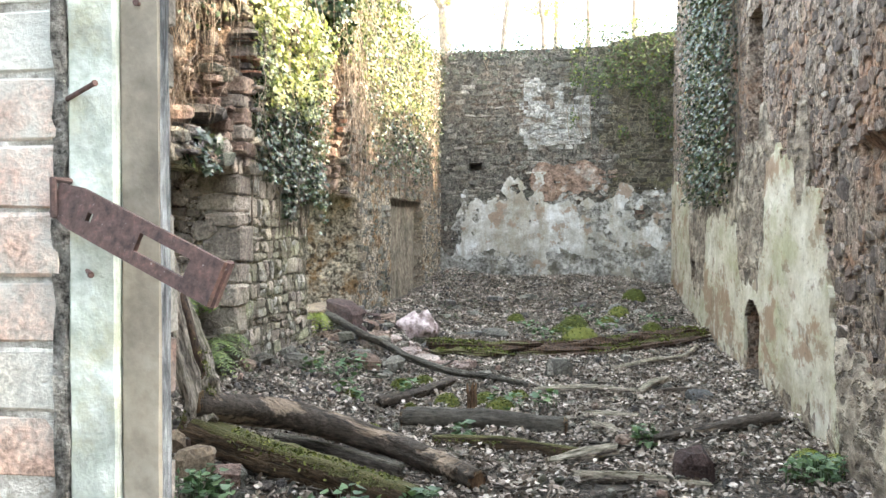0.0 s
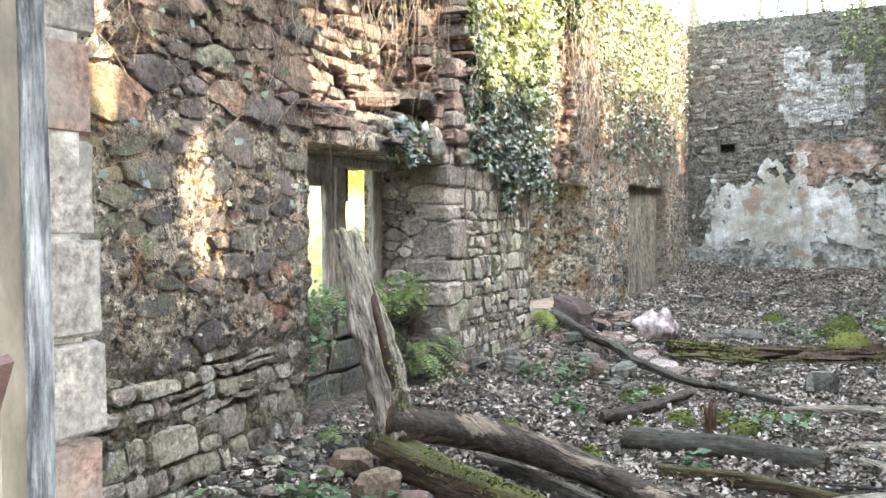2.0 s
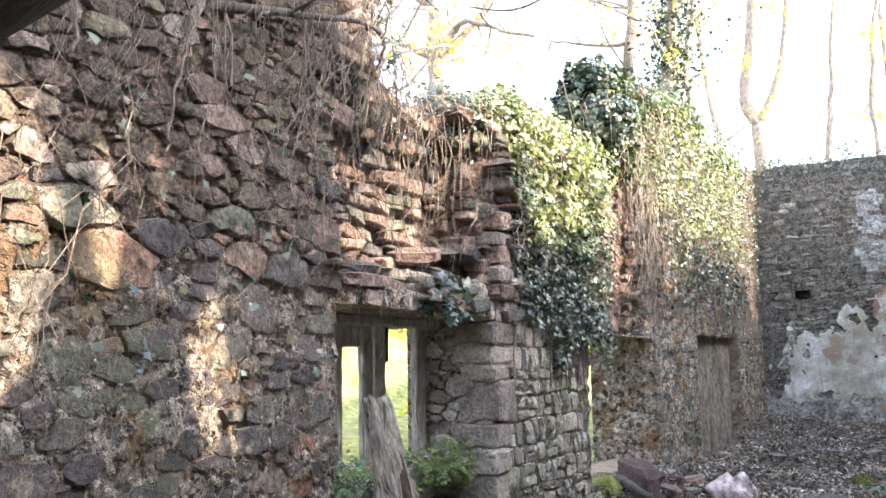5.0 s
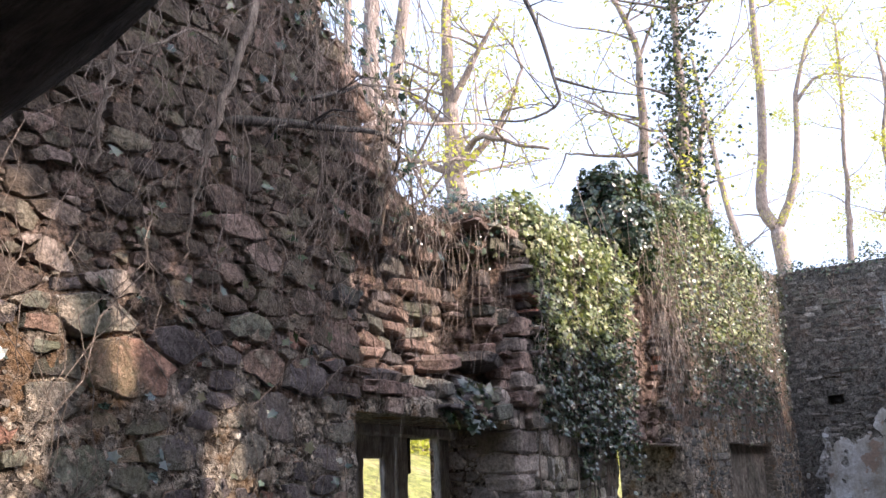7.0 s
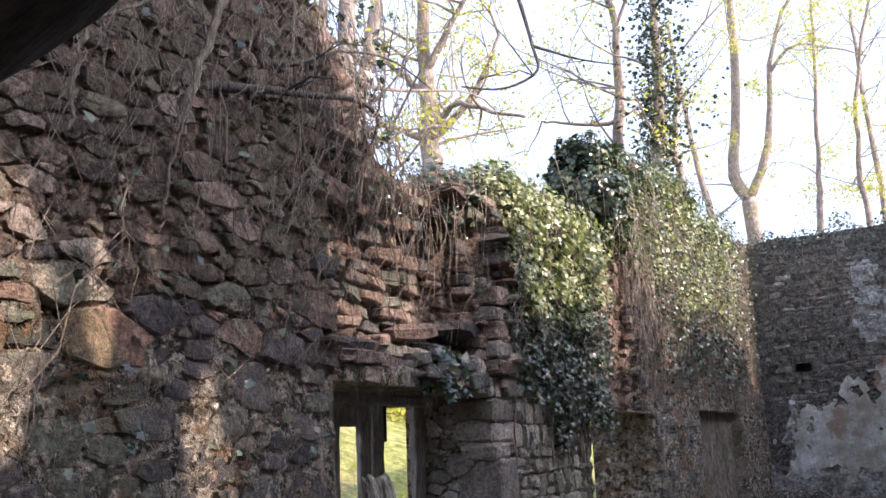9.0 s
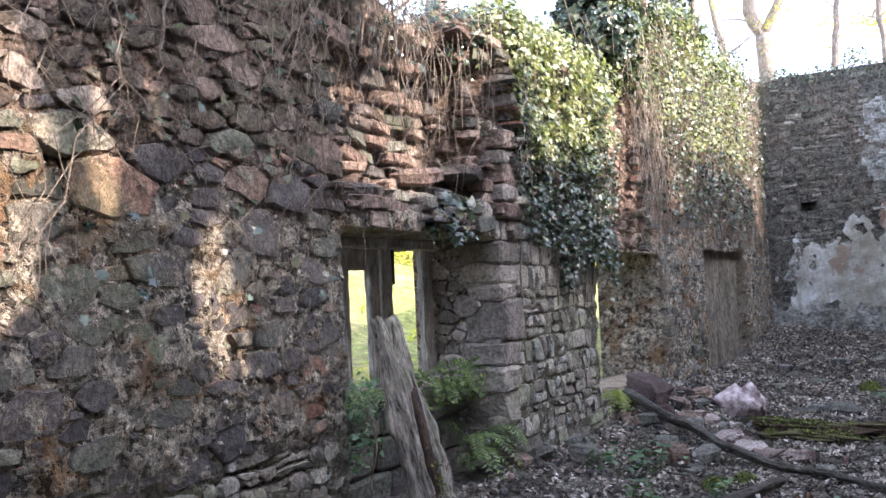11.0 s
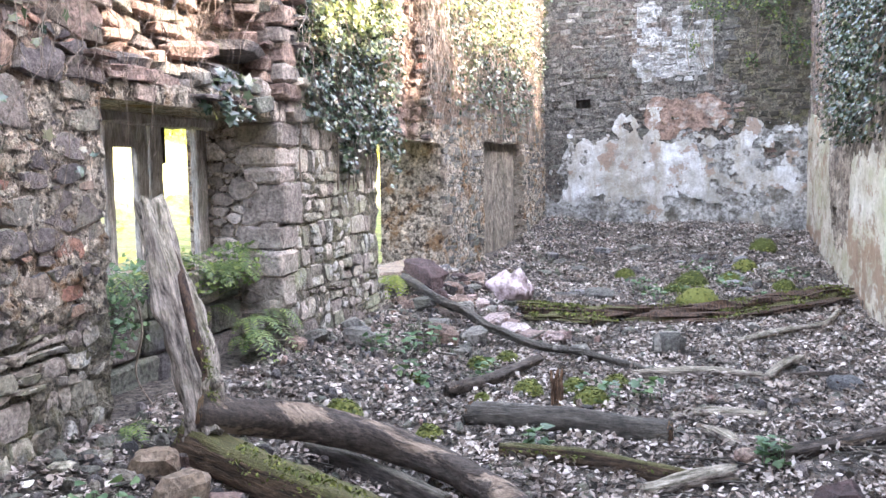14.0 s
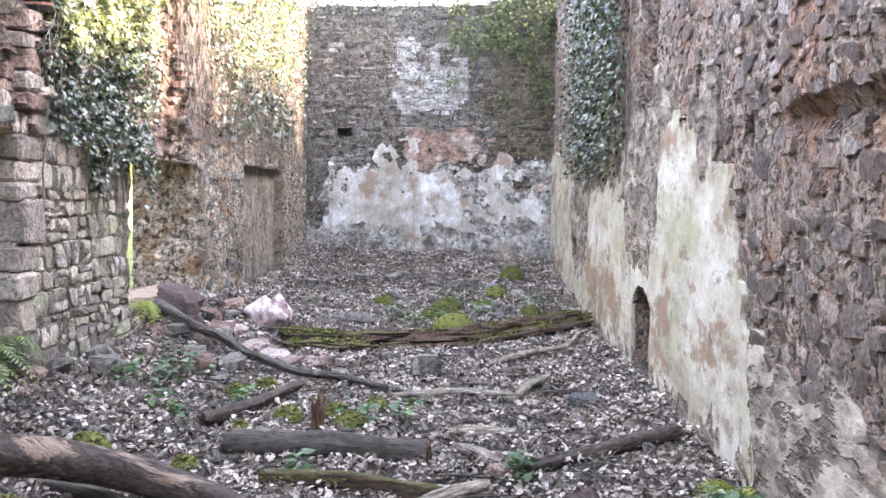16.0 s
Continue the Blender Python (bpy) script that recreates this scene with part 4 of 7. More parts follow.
def mortar_lumps():
    """Pebbles and crumbs standing out of the worn mortar."""
    rng = np.random.RandomState(31)
    soups = (Soup(), Soup())
    for k in range(1800):
        u, v = rng.uniform(0.9, 3.5), rng.uniform(0.5, 2.4)
        r = 0.0025 + 0.011 * rng.rand() ** 4
        vs, fs = BOULDERS[k % len(BOULDERS)]
        q = np.array(Euler(rng.uniform(0, 6, 3)).to_matrix())
        c = LEFT.at(u, v, left_depth(u, v) + 0.028 * fbm(u * 5, v * 5, 4) + 0.3 * r)
        mossy = noise.noise((u * 3, v * 3, 8)) > 0.28
        soups[int(mossy)].add(((vs * (r, r * 1.2, r * 0.8)) @ q.T + c).tolist(), fs)
    put("mortar_crumbs", soups[0], M_CRUMB, wall_left, kind="stuff")
    put("moss_crumbs", soups[1], M_CRUMB_MOSS, wall_left, kind="stuff")


mortar_lumps()
_sb = Soup()
rough_box(_sb, XL - 0.46, XL - 0.13, SLOT[0] - 0.1, SLOT[1] + 0.1, -0.3, SLOT[3] + 0.1, 0.01, 0.01, (1, 8, 8), 4)
put("slot_back", _sb, M_RENDER_FAR, wall_left)

# ---- end wall ----
def end_top(u):
    return 4.97 + 0.28 * smooth(0.5, 2.2, u) + 0.05 * fbm(u * 2.1, 9)


def end_inside(u, v):
    return not (-1.67 < u < -1.41 and 2.63 < v < 2.79)


def flat(u, v):
    return 0.0


def end_plaster(u, v):
    """Positive where white plaster still clings to the end wall."""
    n = (0.7 + 0.35 * smooth(-0.1, 0.6, u)) * fbm(u * 1.9, v * 2.1, 21, 5) + (0.6 + 0.4 * smooth(0.0, 0.5, u)) * fbm(u * 5.0, v * 5.4, 4, 5)
    band = 1.0 * smooth(0.85, 1.2, v + 0.12 * noise.noise((u * 2, 1, 3))) * (1 - smooth(1.6, 2.3, v)) - 0.9 * smooth(-1.65, -2.0, u)
    band += 0.35 * smooth(0.75, 0.3, abs(u + 0.6)) - 0.28 * smooth(0.6, 1.3, u)
    return band - 0.5 + n


def end_render(u, v):
    """Positive where the grey undercoat lies, from the floor to over a man's height."""
    return (2.1 - v) * 0.9 + 0.55 * fbm(u * 1.8, v * 2.0, 12, 5) - 0.8 * smooth(-1.7, -2.1, u)


def end_red(u, v):
    """Positive where the reddish undercoat shows in a band above the plaster."""
    return 0.4 - ((u - 0.15) / 1.3) ** 2 - ((v - 2.42) / 0.5) ** 2 + 0.9 * fbm(u * 2.4, v * 2.6, 14, 5)


def end_wash(u, v):
    """Positive where limewash still whitens the stones higher up."""
    return 0.3 - (u / 0.78) ** 6 - ((v - 3.76) / 0.82) ** 6 + 0.5 * fbm(u * 2.6, v * 3.4, 18, 5) - 0.35 * smooth(3.6, 4.3, v) * smooth(-0.5, 0.1, u)


def plaster_sheet(face, us, vs, field, w0, name, parent, material, label, wave=0.012):
    """Plaster as a thin raised sheet whose outline follows field = 0."""
    s = Soup()
    g = [[field(u, v) for v in vs] for u in us]
    vert = {}

    def pt(u, v):
        key = (round(u, 4), round(v, 4))
        if key not in vert:
            vert[key] = len(s.v)
            s.v.append(face.at(u, v, w0 + (right_depth(u, v) if face.name == "right" else 0.0) + wave * fbm(u * 3, v * 3, 5)))
        return vert[key]

    rim = []
    for i in range(len(us) - 1):
        for j in range(len(vs) - 1):
            ring = [(us[i], vs[j], g[i][j]), (us[i + 1], vs[j], g[i + 1][j]), (us[i + 1], vs[j + 1], g[i + 1][j + 1]), (us[i], vs[j + 1], g[i][j + 1])]
            poly, cut = [], []
            for (u, v, a), (u2, v2, b) in zip(ring, ring[1:] + ring[:1]):
                if a > 0:
                    poly.append(pt(u, v))
                if (a > 0) != (b > 0):
                    f = a / (a - b)
                    k = pt(u + (u2 - u) * f, v + (v2 - v) * f)
                    poly.append(k)
                    cut.append((k, u + (u2 - u) * f, v + (v2 - v) * f))
            poly = list(dict.fromkeys(poly))
            if len(poly) >= 3:
                s.f.append(tuple(poly))
            if len(cut) == 2 and cut[0][0] != cut[1][0]:
                rim.append(cut)
    for (k1, u1, v1), (k2, u2, v2) in rim:
        n = len(s.v)
        s.v.extend([face.at(u1, v1, -0.03), face.at(u2, v2, -0.03)])
        s.f.append((k1, k2, n + 1, n))
    return put(name, s, material, parent, label)


def build_end():
    us, vs = lines(-2.9, 2.9, 0.085, (-1.67, -1.41)), lines(-0.2, 5.6, 0.085, (2.63, 2.79))
    wall = put("wall_end", wall_mesh(END, us, vs, end_top, end_inside, flat, 0.6, 0.012), M_MORTAR_END, label="tall end wall of coursed stone with plaster remains", category="wall", kind="structure")
    ends = lines(-2.24, 2.24, 0.03)
    plaster_sheet(END, ends, lines(0.1, 2.6, 0.03), end_plaster, 0.044, "plaster", wall, M_PLASTER, "flaking limewashed plaster")
    plaster_sheet(END, ends, lines(1.5, 3.2, 0.03), end_red, 0.034, "red_render", wall, M_RENDER_RED, "reddish undercoat left bare")
    plaster_sheet(END, ends, lines(0.1, 2.9, 0.04), end_render, 0.022, "grey_render", wall, M_RENDER_END, "dirty grey undercoat")
    wall.data.materials.append(M_WASH)
    wall.data.materials.append(M_JOINT)
    # limewashed patch, and darker joints towards the upper corner with a wavering edge
    for f in wall.data.polygons:
        u, v = f.center.x, f.center.z
        if end_wash(u, v) > 0.05:
            f.material_index = 1
        elif u > 1.0 + 0.3 * fbm(v * 1.3, 3, 2) and v > 2.15 + 0.2 * fbm(u * 2, 5, 1):
            f.material_index = 2

    def keep(u, v, w, h):
        if abs(u) > 2.24 or v + h / 2 > end_top(u) or v < 0.2:
            return False
        if -1.72 - w / 2 < u < -1.36 + w / 2 and 2.58 - h / 2 < v < 2.84 + h / 2:
            return False
        return end_plaster(u, v) < 0 and end_render(u, v) < 0.05 and end_red(u, v) < 0.05

    rows = lay_stones(END, -2.24, 2.24, 0.2, 5.2, lambda u, v: (0.17, 0.09), lambda u, v: 0.014, keep, flat, lambda u, v: (-0.004, 0.016), 31, lean=3.0, wave=0.09)
    def tint(r):
        u, v = r[0], r[1]
        if end_wash(u, v) > 0.0:
            return "pale"
        if u > 1.0 + 0.3 * fbm(v * 1.3, 3, 2) and v > 2.15 + 0.2 * fbm(u * 2, 5, 1):
            return "blackish"
        if -0.7 < u and 1.6 < v < 2.7 and fbm(u * 1.5, v * 1.8, 35) > -0.05:
            return "red"
        return "grey"

    for key, m, count in (("grey", M_STONE_END, 120), ("pale", M_PALE, 90), ("red", M_STONE_RED, 70), ("blackish", M_BLACKISH, 60)):
        stones_to_objects(END, [r for r in rows if tint(r) == key], wall, m, (0, 2.6), count)
    back = Soup()
    rough_box(back, -1.8, -1.3, YE + 0.3, YE + 0.4, 2.5, 2.9, 0.01, 0.004, (2, 1, 2), 1)
    put("hole_back", back, M_MORTAR_END, wall)
    return wall


wall_end = build_end()


# ---- right wall ----
def right_top(u):
    # mostly unseen head; height and dips are made up to place sun opposite
    z = 5.75 + 1.0 * smooth(4.3, 3.3, u) - 0.6 * smooth(14.6, 15.8, u) + 0.3 * fbm(u * 1.3, 2) + 0.22 * noise.noise((u * 5, 3, 1))
    for c, w, low in ((4.75, 0.3, 4.95), (5.3, 0.12, 5.1), (6.6, 0.35, 5.2), (7.2, 0.2, 5.35), (7.95, 0.2, 4.85), (9.4, 0.15, 5.2), (10.6, 0.3, 5.1)):
        z = min(z, low + 22 * max(0.0, abs(u - c) - w))
    return z


def arch(u, v):
    """The little arched recess near the floor."""
    return 7.09 < u < 7.9 and v < 0.58 + 0.18 * math.sqrt(max(0, 1 - ((u - 7.495) / 0.405) ** 2))


RHOLES = [(5.66, 5.87, 2.12, 2.4), (4.6, 4.77, 1.83, 1.99), (12.2, 12.6, 0.72, 1.0), (7.15, 7.95, 2.3, 3.6)]


# unseen holes added high up so that sun patches fall on the left wall
SUN_GAPS = [(1.83, 0.34, 5.0, 0.78), (1.5, 0.22, 4.6, 0.5), (2.35, 0.1, 5.1, 0.5), (2.95, 0.15, 4.5, 0.58), (3.12, 0.06, 4.3, 0.4), (2.62, 0.06, 5.3, 0.35)]


def right_inside(u, v):
    if arch(u, v):
        return False
    if v > 3.6 and u < 3.3 and any(((u - c) / a) ** 2 + ((v - m) / b) ** 2 + 0.55 * noise.noise((u * 6, v * 6, 4)) < 1 for c, a, m, b in SUN_GAPS):
        return False
    return not any(a < u < b and c < v < d for a, b, c, d in RHOLES)


def right_depth(u, v):
    d = 0.10 * smooth(0.75, 0.3, v) * smooth(5.0, 3.6, u)
    if u < 4.2:
        d += 0.045 * smooth(1.93, 2.0, v) * smooth(4.2, 3.9, u) - 0.06 * smooth(1.8, 1.86, v) * (1 - smooth(1.93, 1.99, v))
    return d


PLASTER_HEAD = [(2.4, -0.6), (3.9, 0.1), (4.5, 0.62), (4.62, 0.9), (4.8, 1.3), (4.95, 1.7), (5.4, 1.78), (5.5, 1.62), (5.62, 1.62), (5.75, 2.05), (6.5, 2.15), (6.85, 1.95), (6.95, 1.2), (7.1, 0.9), (8.2, 0.85), (8.4, 1.5), (9.5, 1.66), (10.9, 1.6), (11.05, 0.7), (11.9, 0.5), (12.7, 0.6), (13.0, 1.85), (14.0, 2.1), (15.5, 2.3), (16.1, 2.3)]


def right_plaster(u, v):
    """Positive where cream plaster still clings; PLASTER_HEAD is its upper edge."""
    q = u + 0.16 * fbm(u * 1.6, v * 1.9, 51, 3)
    head = float(np.interp(q, [a for a, _ in PLASTER_HEAD], [b for _, b in PLASTER_HEAD]))
    n = 0.22 * fbm(u * 2.6, v * 1.3, 8, 4) + 0.26 * fbm(u * 7.0, v * 5.0, 18, 5) + 0.14 * fbm(u * 21.0, v * 16.0, 28, 3)
    return max(-1.0, min(0.34, (head - v) * 2.0)) + n - 0.35 * smooth(0.3, 0.05, v) - 0.2 * smooth(5.0, 4.6, u) * smooth(0.5, 0.9, v)


def right_render(u, v):
    """Positive where rough brown undercoat covers the stones."""
    upper = (2.3 - v) * 0.7 + 0.6 * fbm(u * 1.4, v * 1.0, 55, 5) - 2.2 * smooth(5.4, 4.5, u + 0.4 * fbm(v * 1.5, 2))
    foot = (0.7 - v) * 2.2 + 0.5 * fbm(u * 2.0, v * 2.0, 57, 4) - 2.0 * smooth(4.6, 4.9, u)
    return max(upper, foot)


def build_right():
    us = lines(-0.2, 3.2, 0.03) + lines(3.26, 16.4, 0.085, [7.09, 7.9] + [h[0] for h in RHOLES] + [h[1] for h in RHOLES])
    vs = lines(-0.4, 7.4, 0.085, [h[2] for h in RHOLES] + [h[3] for h in RHOLES])
    wall = put("wall_right", wall_mesh(RIGHT, us, vs, right_top, right_inside, right_depth, 0.6, 0.02), M_MORTAR_R, label="stained rubble wall with streaked plaster and arched recess", category="wall", kind="structure")
    back = Soup()
    for a, b, c, d in RHOLES + [(7.0, 8.0, -0.3, 0.8)]:
        back.add([RIGHT.at(u, v, -0.34) for u, v in ((a - 0.1, c - 0.1), (b + 0.1, c - 0.1), (b + 0.1, d + 0.1), (a - 0.1, d + 0.1))], [(0, 1, 2, 3)])
    put("recess_back", back, M_MORTAR_R, wall)

    def field(u, v):
        f = right_plaster(u, v)
        if not right_inside(u, v):
            return -0.5
        return f

    def field2(u, v):
        return right_render(u, v) if right_inside(u, v) else -0.5

    plaster_sheet(RIGHT, lines(2.6, 16, 0.035), lines(-0.2, 2.6, 0.035), field, 0.034, "plaster", wall, M_PLASTER_R, "streaked cream plaster", 0.014)
    plaster_sheet(RIGHT, lines(2.4, 16, 0.045), lines(-0.2, 3.6, 0.045), field2, 0.03, "brown_render", wall, M_RENDER_R, "rough brown undercoat", 0.016)

    def keep(u, v, w, h):
        for q in (u - w / 2, u, u + w / 2):
            if not right_inside(q, v - h / 2) or not right_inside(q, v + h / 2):
                return False
        return v + h / 2 < right_top(u) and right_plaster(u, v) < -0.1 and right_render(u, v) < 0.1 and noise.noise((u * 1.3, v * 1.5, 17)) > -0.45

    def radius(u, v):
        k = 0.75 + 0.5 * abs(noise.noise((u * 0.8, v * 0.8, 61)))
        return 0.09 * k, 0.062 * k

    seeds, grid = scatter_seeds(1.0, 16, -0.2, 5.2, radius, keep, 41, 22000)
    cells = stone_cells(seeds, grid, lambda u, v: 0.016, 42, lambda u, v: 1.2)
    lay_cells(RIGHT, cells, right_depth, lambda u, v: (0.004, 0.03) if u < 5 else (0.002, 0.02), wall, M_STONE_R, (4.2, 1.4), 290, 43)
    return wall


wall_right = build_right()


# ---- the way in ----
JX = -0.05               # the jamb's face towards the opening


def build_front():
    s = Soup()
    # the unseen upper part is added; its height is set to shade the near corner
    for a, b in ((-2.6, JX - 0.069), (1.62, 2.9)):
        rough_box(s, a, b, -0.332 if a < 0 else -0.425, YF + 0.055 if a < 0 else YF - 0.008, -0.4, 3.9, 0.01, 0.004, (6, 1, 10), 3)
    rough_box(s, JX - 0.03, 1.62, -0.42, YF - 0.02, 2.3, 3.9, 0.01, 0.004, (6, 1, 6), 4)
    wall = put("wall_front", s, M_MORTAR_FRONT, label="brick front wall with an open doorway", category="wall", kind="structure")
    rng = random.Random(8)
    course = 0.109
    shapes, reveal = [], []
    for k in range(6):
        b = Soup()
        rough_box(b, -0.5, 0.5, -0.5, 0.5, -0.5, 0.5, 0.05, 0.02, (2, 1, 1), k)
        shapes.append(b.mesh("brick", M_BRICK))
        reveal.append(b.mesh("brick", M_BRICK_GREY))
    for i in range(24):
        z = -0.291 + i * course
        for j in range(3):
            length = 0.235 if (i + j) % 2 else 0.115
            x1 = -0.2 - j * 0.245 + (0 if i % 2 else 0.0)
            ob = new("brick", rng.choice(shapes))
            ob.parent = wall
            ob.matrix_basis = Matrix.LocRotScale((x1 - 0.118 + rng.uniform(-0.004, 0.004), -0.2805 + rng.uniform(-0.003, 0.003), z + course / 2), Euler((0, rng.gauss(0, 0.008), 0)), (0.234, 0.11, course - 0.007))
        ob = new("brick", rng.choice(reveal))
        ob.parent = wall
        ob.matrix_basis = Matrix.LocRotScale((JX - 0.157 + rng.uniform(-0.004, 0.004), -0.2 + rng.uniform(-0.006, 0.004), z + course / 2), Euler((0, 0, rng.gauss(0, 0.012))), (0.19, 0.13, course - 0.005))
    # timber frame of the doorway
    frame_ob = empty("door_frame", (JX, -0.38, 0), "weathered door post with flaking white paint, door gone", "door frame")
    for name, dims, m, cuts, sd in (("post", (JX - 0.063, JX, -0.326, -0.268, -0.2, 2.3), M_JAMB, (1, 1, 12), 1),
                                    ("painted_face", (JX - 0.146, JX - 0.065, -0.339, -0.268, -0.2, 2.3), M_WHITE, (2, 1, 30), 2),
                                    ("stop_strip", (JX - 0.05, JX - 0.02, -0.266, -0.238, 0.62, 2.3), M_STRIP, (1, 1, 30), 3)):
        b = Soup()
        rough_box(b, *dims, 0.004, 0.0015, cuts, sd)
        if name == "post":
            b.v = [(x - (0.026 if y > -0.29 and x > -0.08 else -0.004 if x > -0.08 else 0), y, z) for x, y, z in b.v]
        under(put(name, b, m), frame_ob)
    b = Soup()
    rough_box(b, JX - 0.172, JX - 0.147, -0.3405, -0.28, -0.2, 2.3, 0.003, 0.005, (1, 1, 60), 6)
    under(put("mortar_bead", b, M_CRACK), frame_ob)
    # rusty hasp, hinged on a staple beside the frame
    hasp = empty("iron_hasp", (-0.19, -0.37, 1.47), "rusty iron hasp with a slot, hanging askew from the door post", "hasp")
    o, e = Vector((-0.19, -0.378, 1.472)), Vector((0.108, -0.465, 1.345))
    d = (e - o).normalized()
    up = Vector((0, -1, 0)).cross(d).normalized()
    out = d.cross(up).normalized()
    L, wd, th = (e - o).length, 0.034, 0.0045
    nx, ny = 60, 14
    grid = {}
    for i in range(nx + 1):
        for j in range(ny + 1):
            a, c = L * i / nx, wd * (2 * j / ny - 1)
            grid[i, j] = (a, c)

    def solid(i, j):
        if not (0 <= i < nx and 0 <= j < ny):
            return False
        a, c = L * (i + 0.5) / nx, wd * (2 * (j + 0.5) / ny - 1)
        if math.hypot(a - 0.078, c + 0.002) < 0.008:
            return False
        return not (0.178 < a < 0.282 and abs(c) < 0.0125)

    hs = Soup()
    ids = {}

    def hv(i, j, k):
        if (i, j, k) not in ids:
            a, c = grid[i, j]
            narrow = 1 - 0.25 * smooth(0.05, 0.0, a)
            q = o + d * a + up * c * narrow + out * (th * k + 0.0008 * noise.noise((a * 60, c * 60, k)))
            ids[i, j, k] = len(hs.v)
            hs.v.append(tuple(q))
        return ids[i, j, k]

    for i in range(nx):
        for j in range(ny):
            if not solid(i, j):
                continue
            hs.f.append((hv(i, j, 1), hv(i + 1, j, 1), hv(i + 1, j + 1, 1), hv(i, j + 1, 1)))
            hs.f.append((hv(i, j, -1), hv(i, j + 1, -1), hv(i + 1, j + 1, -1), hv(i + 1, j, -1)))
            for (di, dj, p, q) in ((-1, 0, (i, j), (i, j + 1)), (1, 0, (i + 1, j), (i + 1, j + 1)), (0, -1, (i, j), (i + 1, j)), (0, 1, (i, j + 1), (i + 1, j + 1))):
                if not solid(i + di, j + dj):
                    hs.f.append((hv(*p, 1), hv(*q, 1), hv(*q, -1), hv(*p, -1)))
    under(put("strap", hs, M_RUST), hasp)
    t = Soup()
    tip = e + d * 0.001
    a0 = tip - d * 0.006
    vs = [a0 - up * wd - out * th, a0 + up * wd - out * th, a0 + up * wd + Vector((0.003, 0.015, 0.001)), a0 - up * wd + Vector((0.003, 0.015, 0.001))]
    vs += [p + d * 0.011 for p in vs]
    t.add(vs, [(0, 1, 2, 3), (7, 6, 5, 4), (0, 4, 5, 1), (1, 5, 6, 2), (2, 6, 7, 3), (3, 7, 4, 0)])
    under(put("turned_lip", t, M_RUST), hasp)
    st = Soup()
    tube(st, [(-0.192, -0.33, 1.5), (-0.192, -0.385, 1.5), (-0.19, -0.387, 1.445), (-0.192, -0.33, 1.442)], [0.006] * 4, 8)
    under(put("staple", st, M_RUST), hasp)
    for at, to in (((-0.2, -0.335, 1.63), (-0.128, -0.375, 1.648)), ((JX - 0.03, -0.32, 1.78), (JX - 0.03, -0.334, 1.78)), ((-0.17, -0.33, 1.36), (-0.15, -0.352, 1.352))):
        n = Soup()
        tube(n, [at, to], [0.0045, 0.004], 7)
        tube(n, [Vector(to), Vector(to) + (Vector(to) - Vector(at)).normalized() * 0.003], [0.0055, 0.005], 8)
        put("nail", n, M_RUST, label="rusty iron nail sticking out of the door frame", category="nail", group="nails in the door frame")
    # rough lintel over the inside of the doorway
    ln = Soup()
    pts = [(-1.2, 0.04, 1.98), (-0.6, 0.04, 2.02), (-0.1, 0.05, 2.13), (0.5, 0.02, 2.27), (1.2, 0.0, 2.28), (2.2, 0.0, 2.25)]
    tube(ln, spline(pts, 30), [0.17 + 0.012 * noise.noise((i * 0.4, 0, 0)) for i in range(30)], 14, 0.12, seed=3)
    put("door_lintel", ln, M_BEAM, label="dark rough timber lintel over the doorway", category="lintel", smooth_faces=True)


build_front()


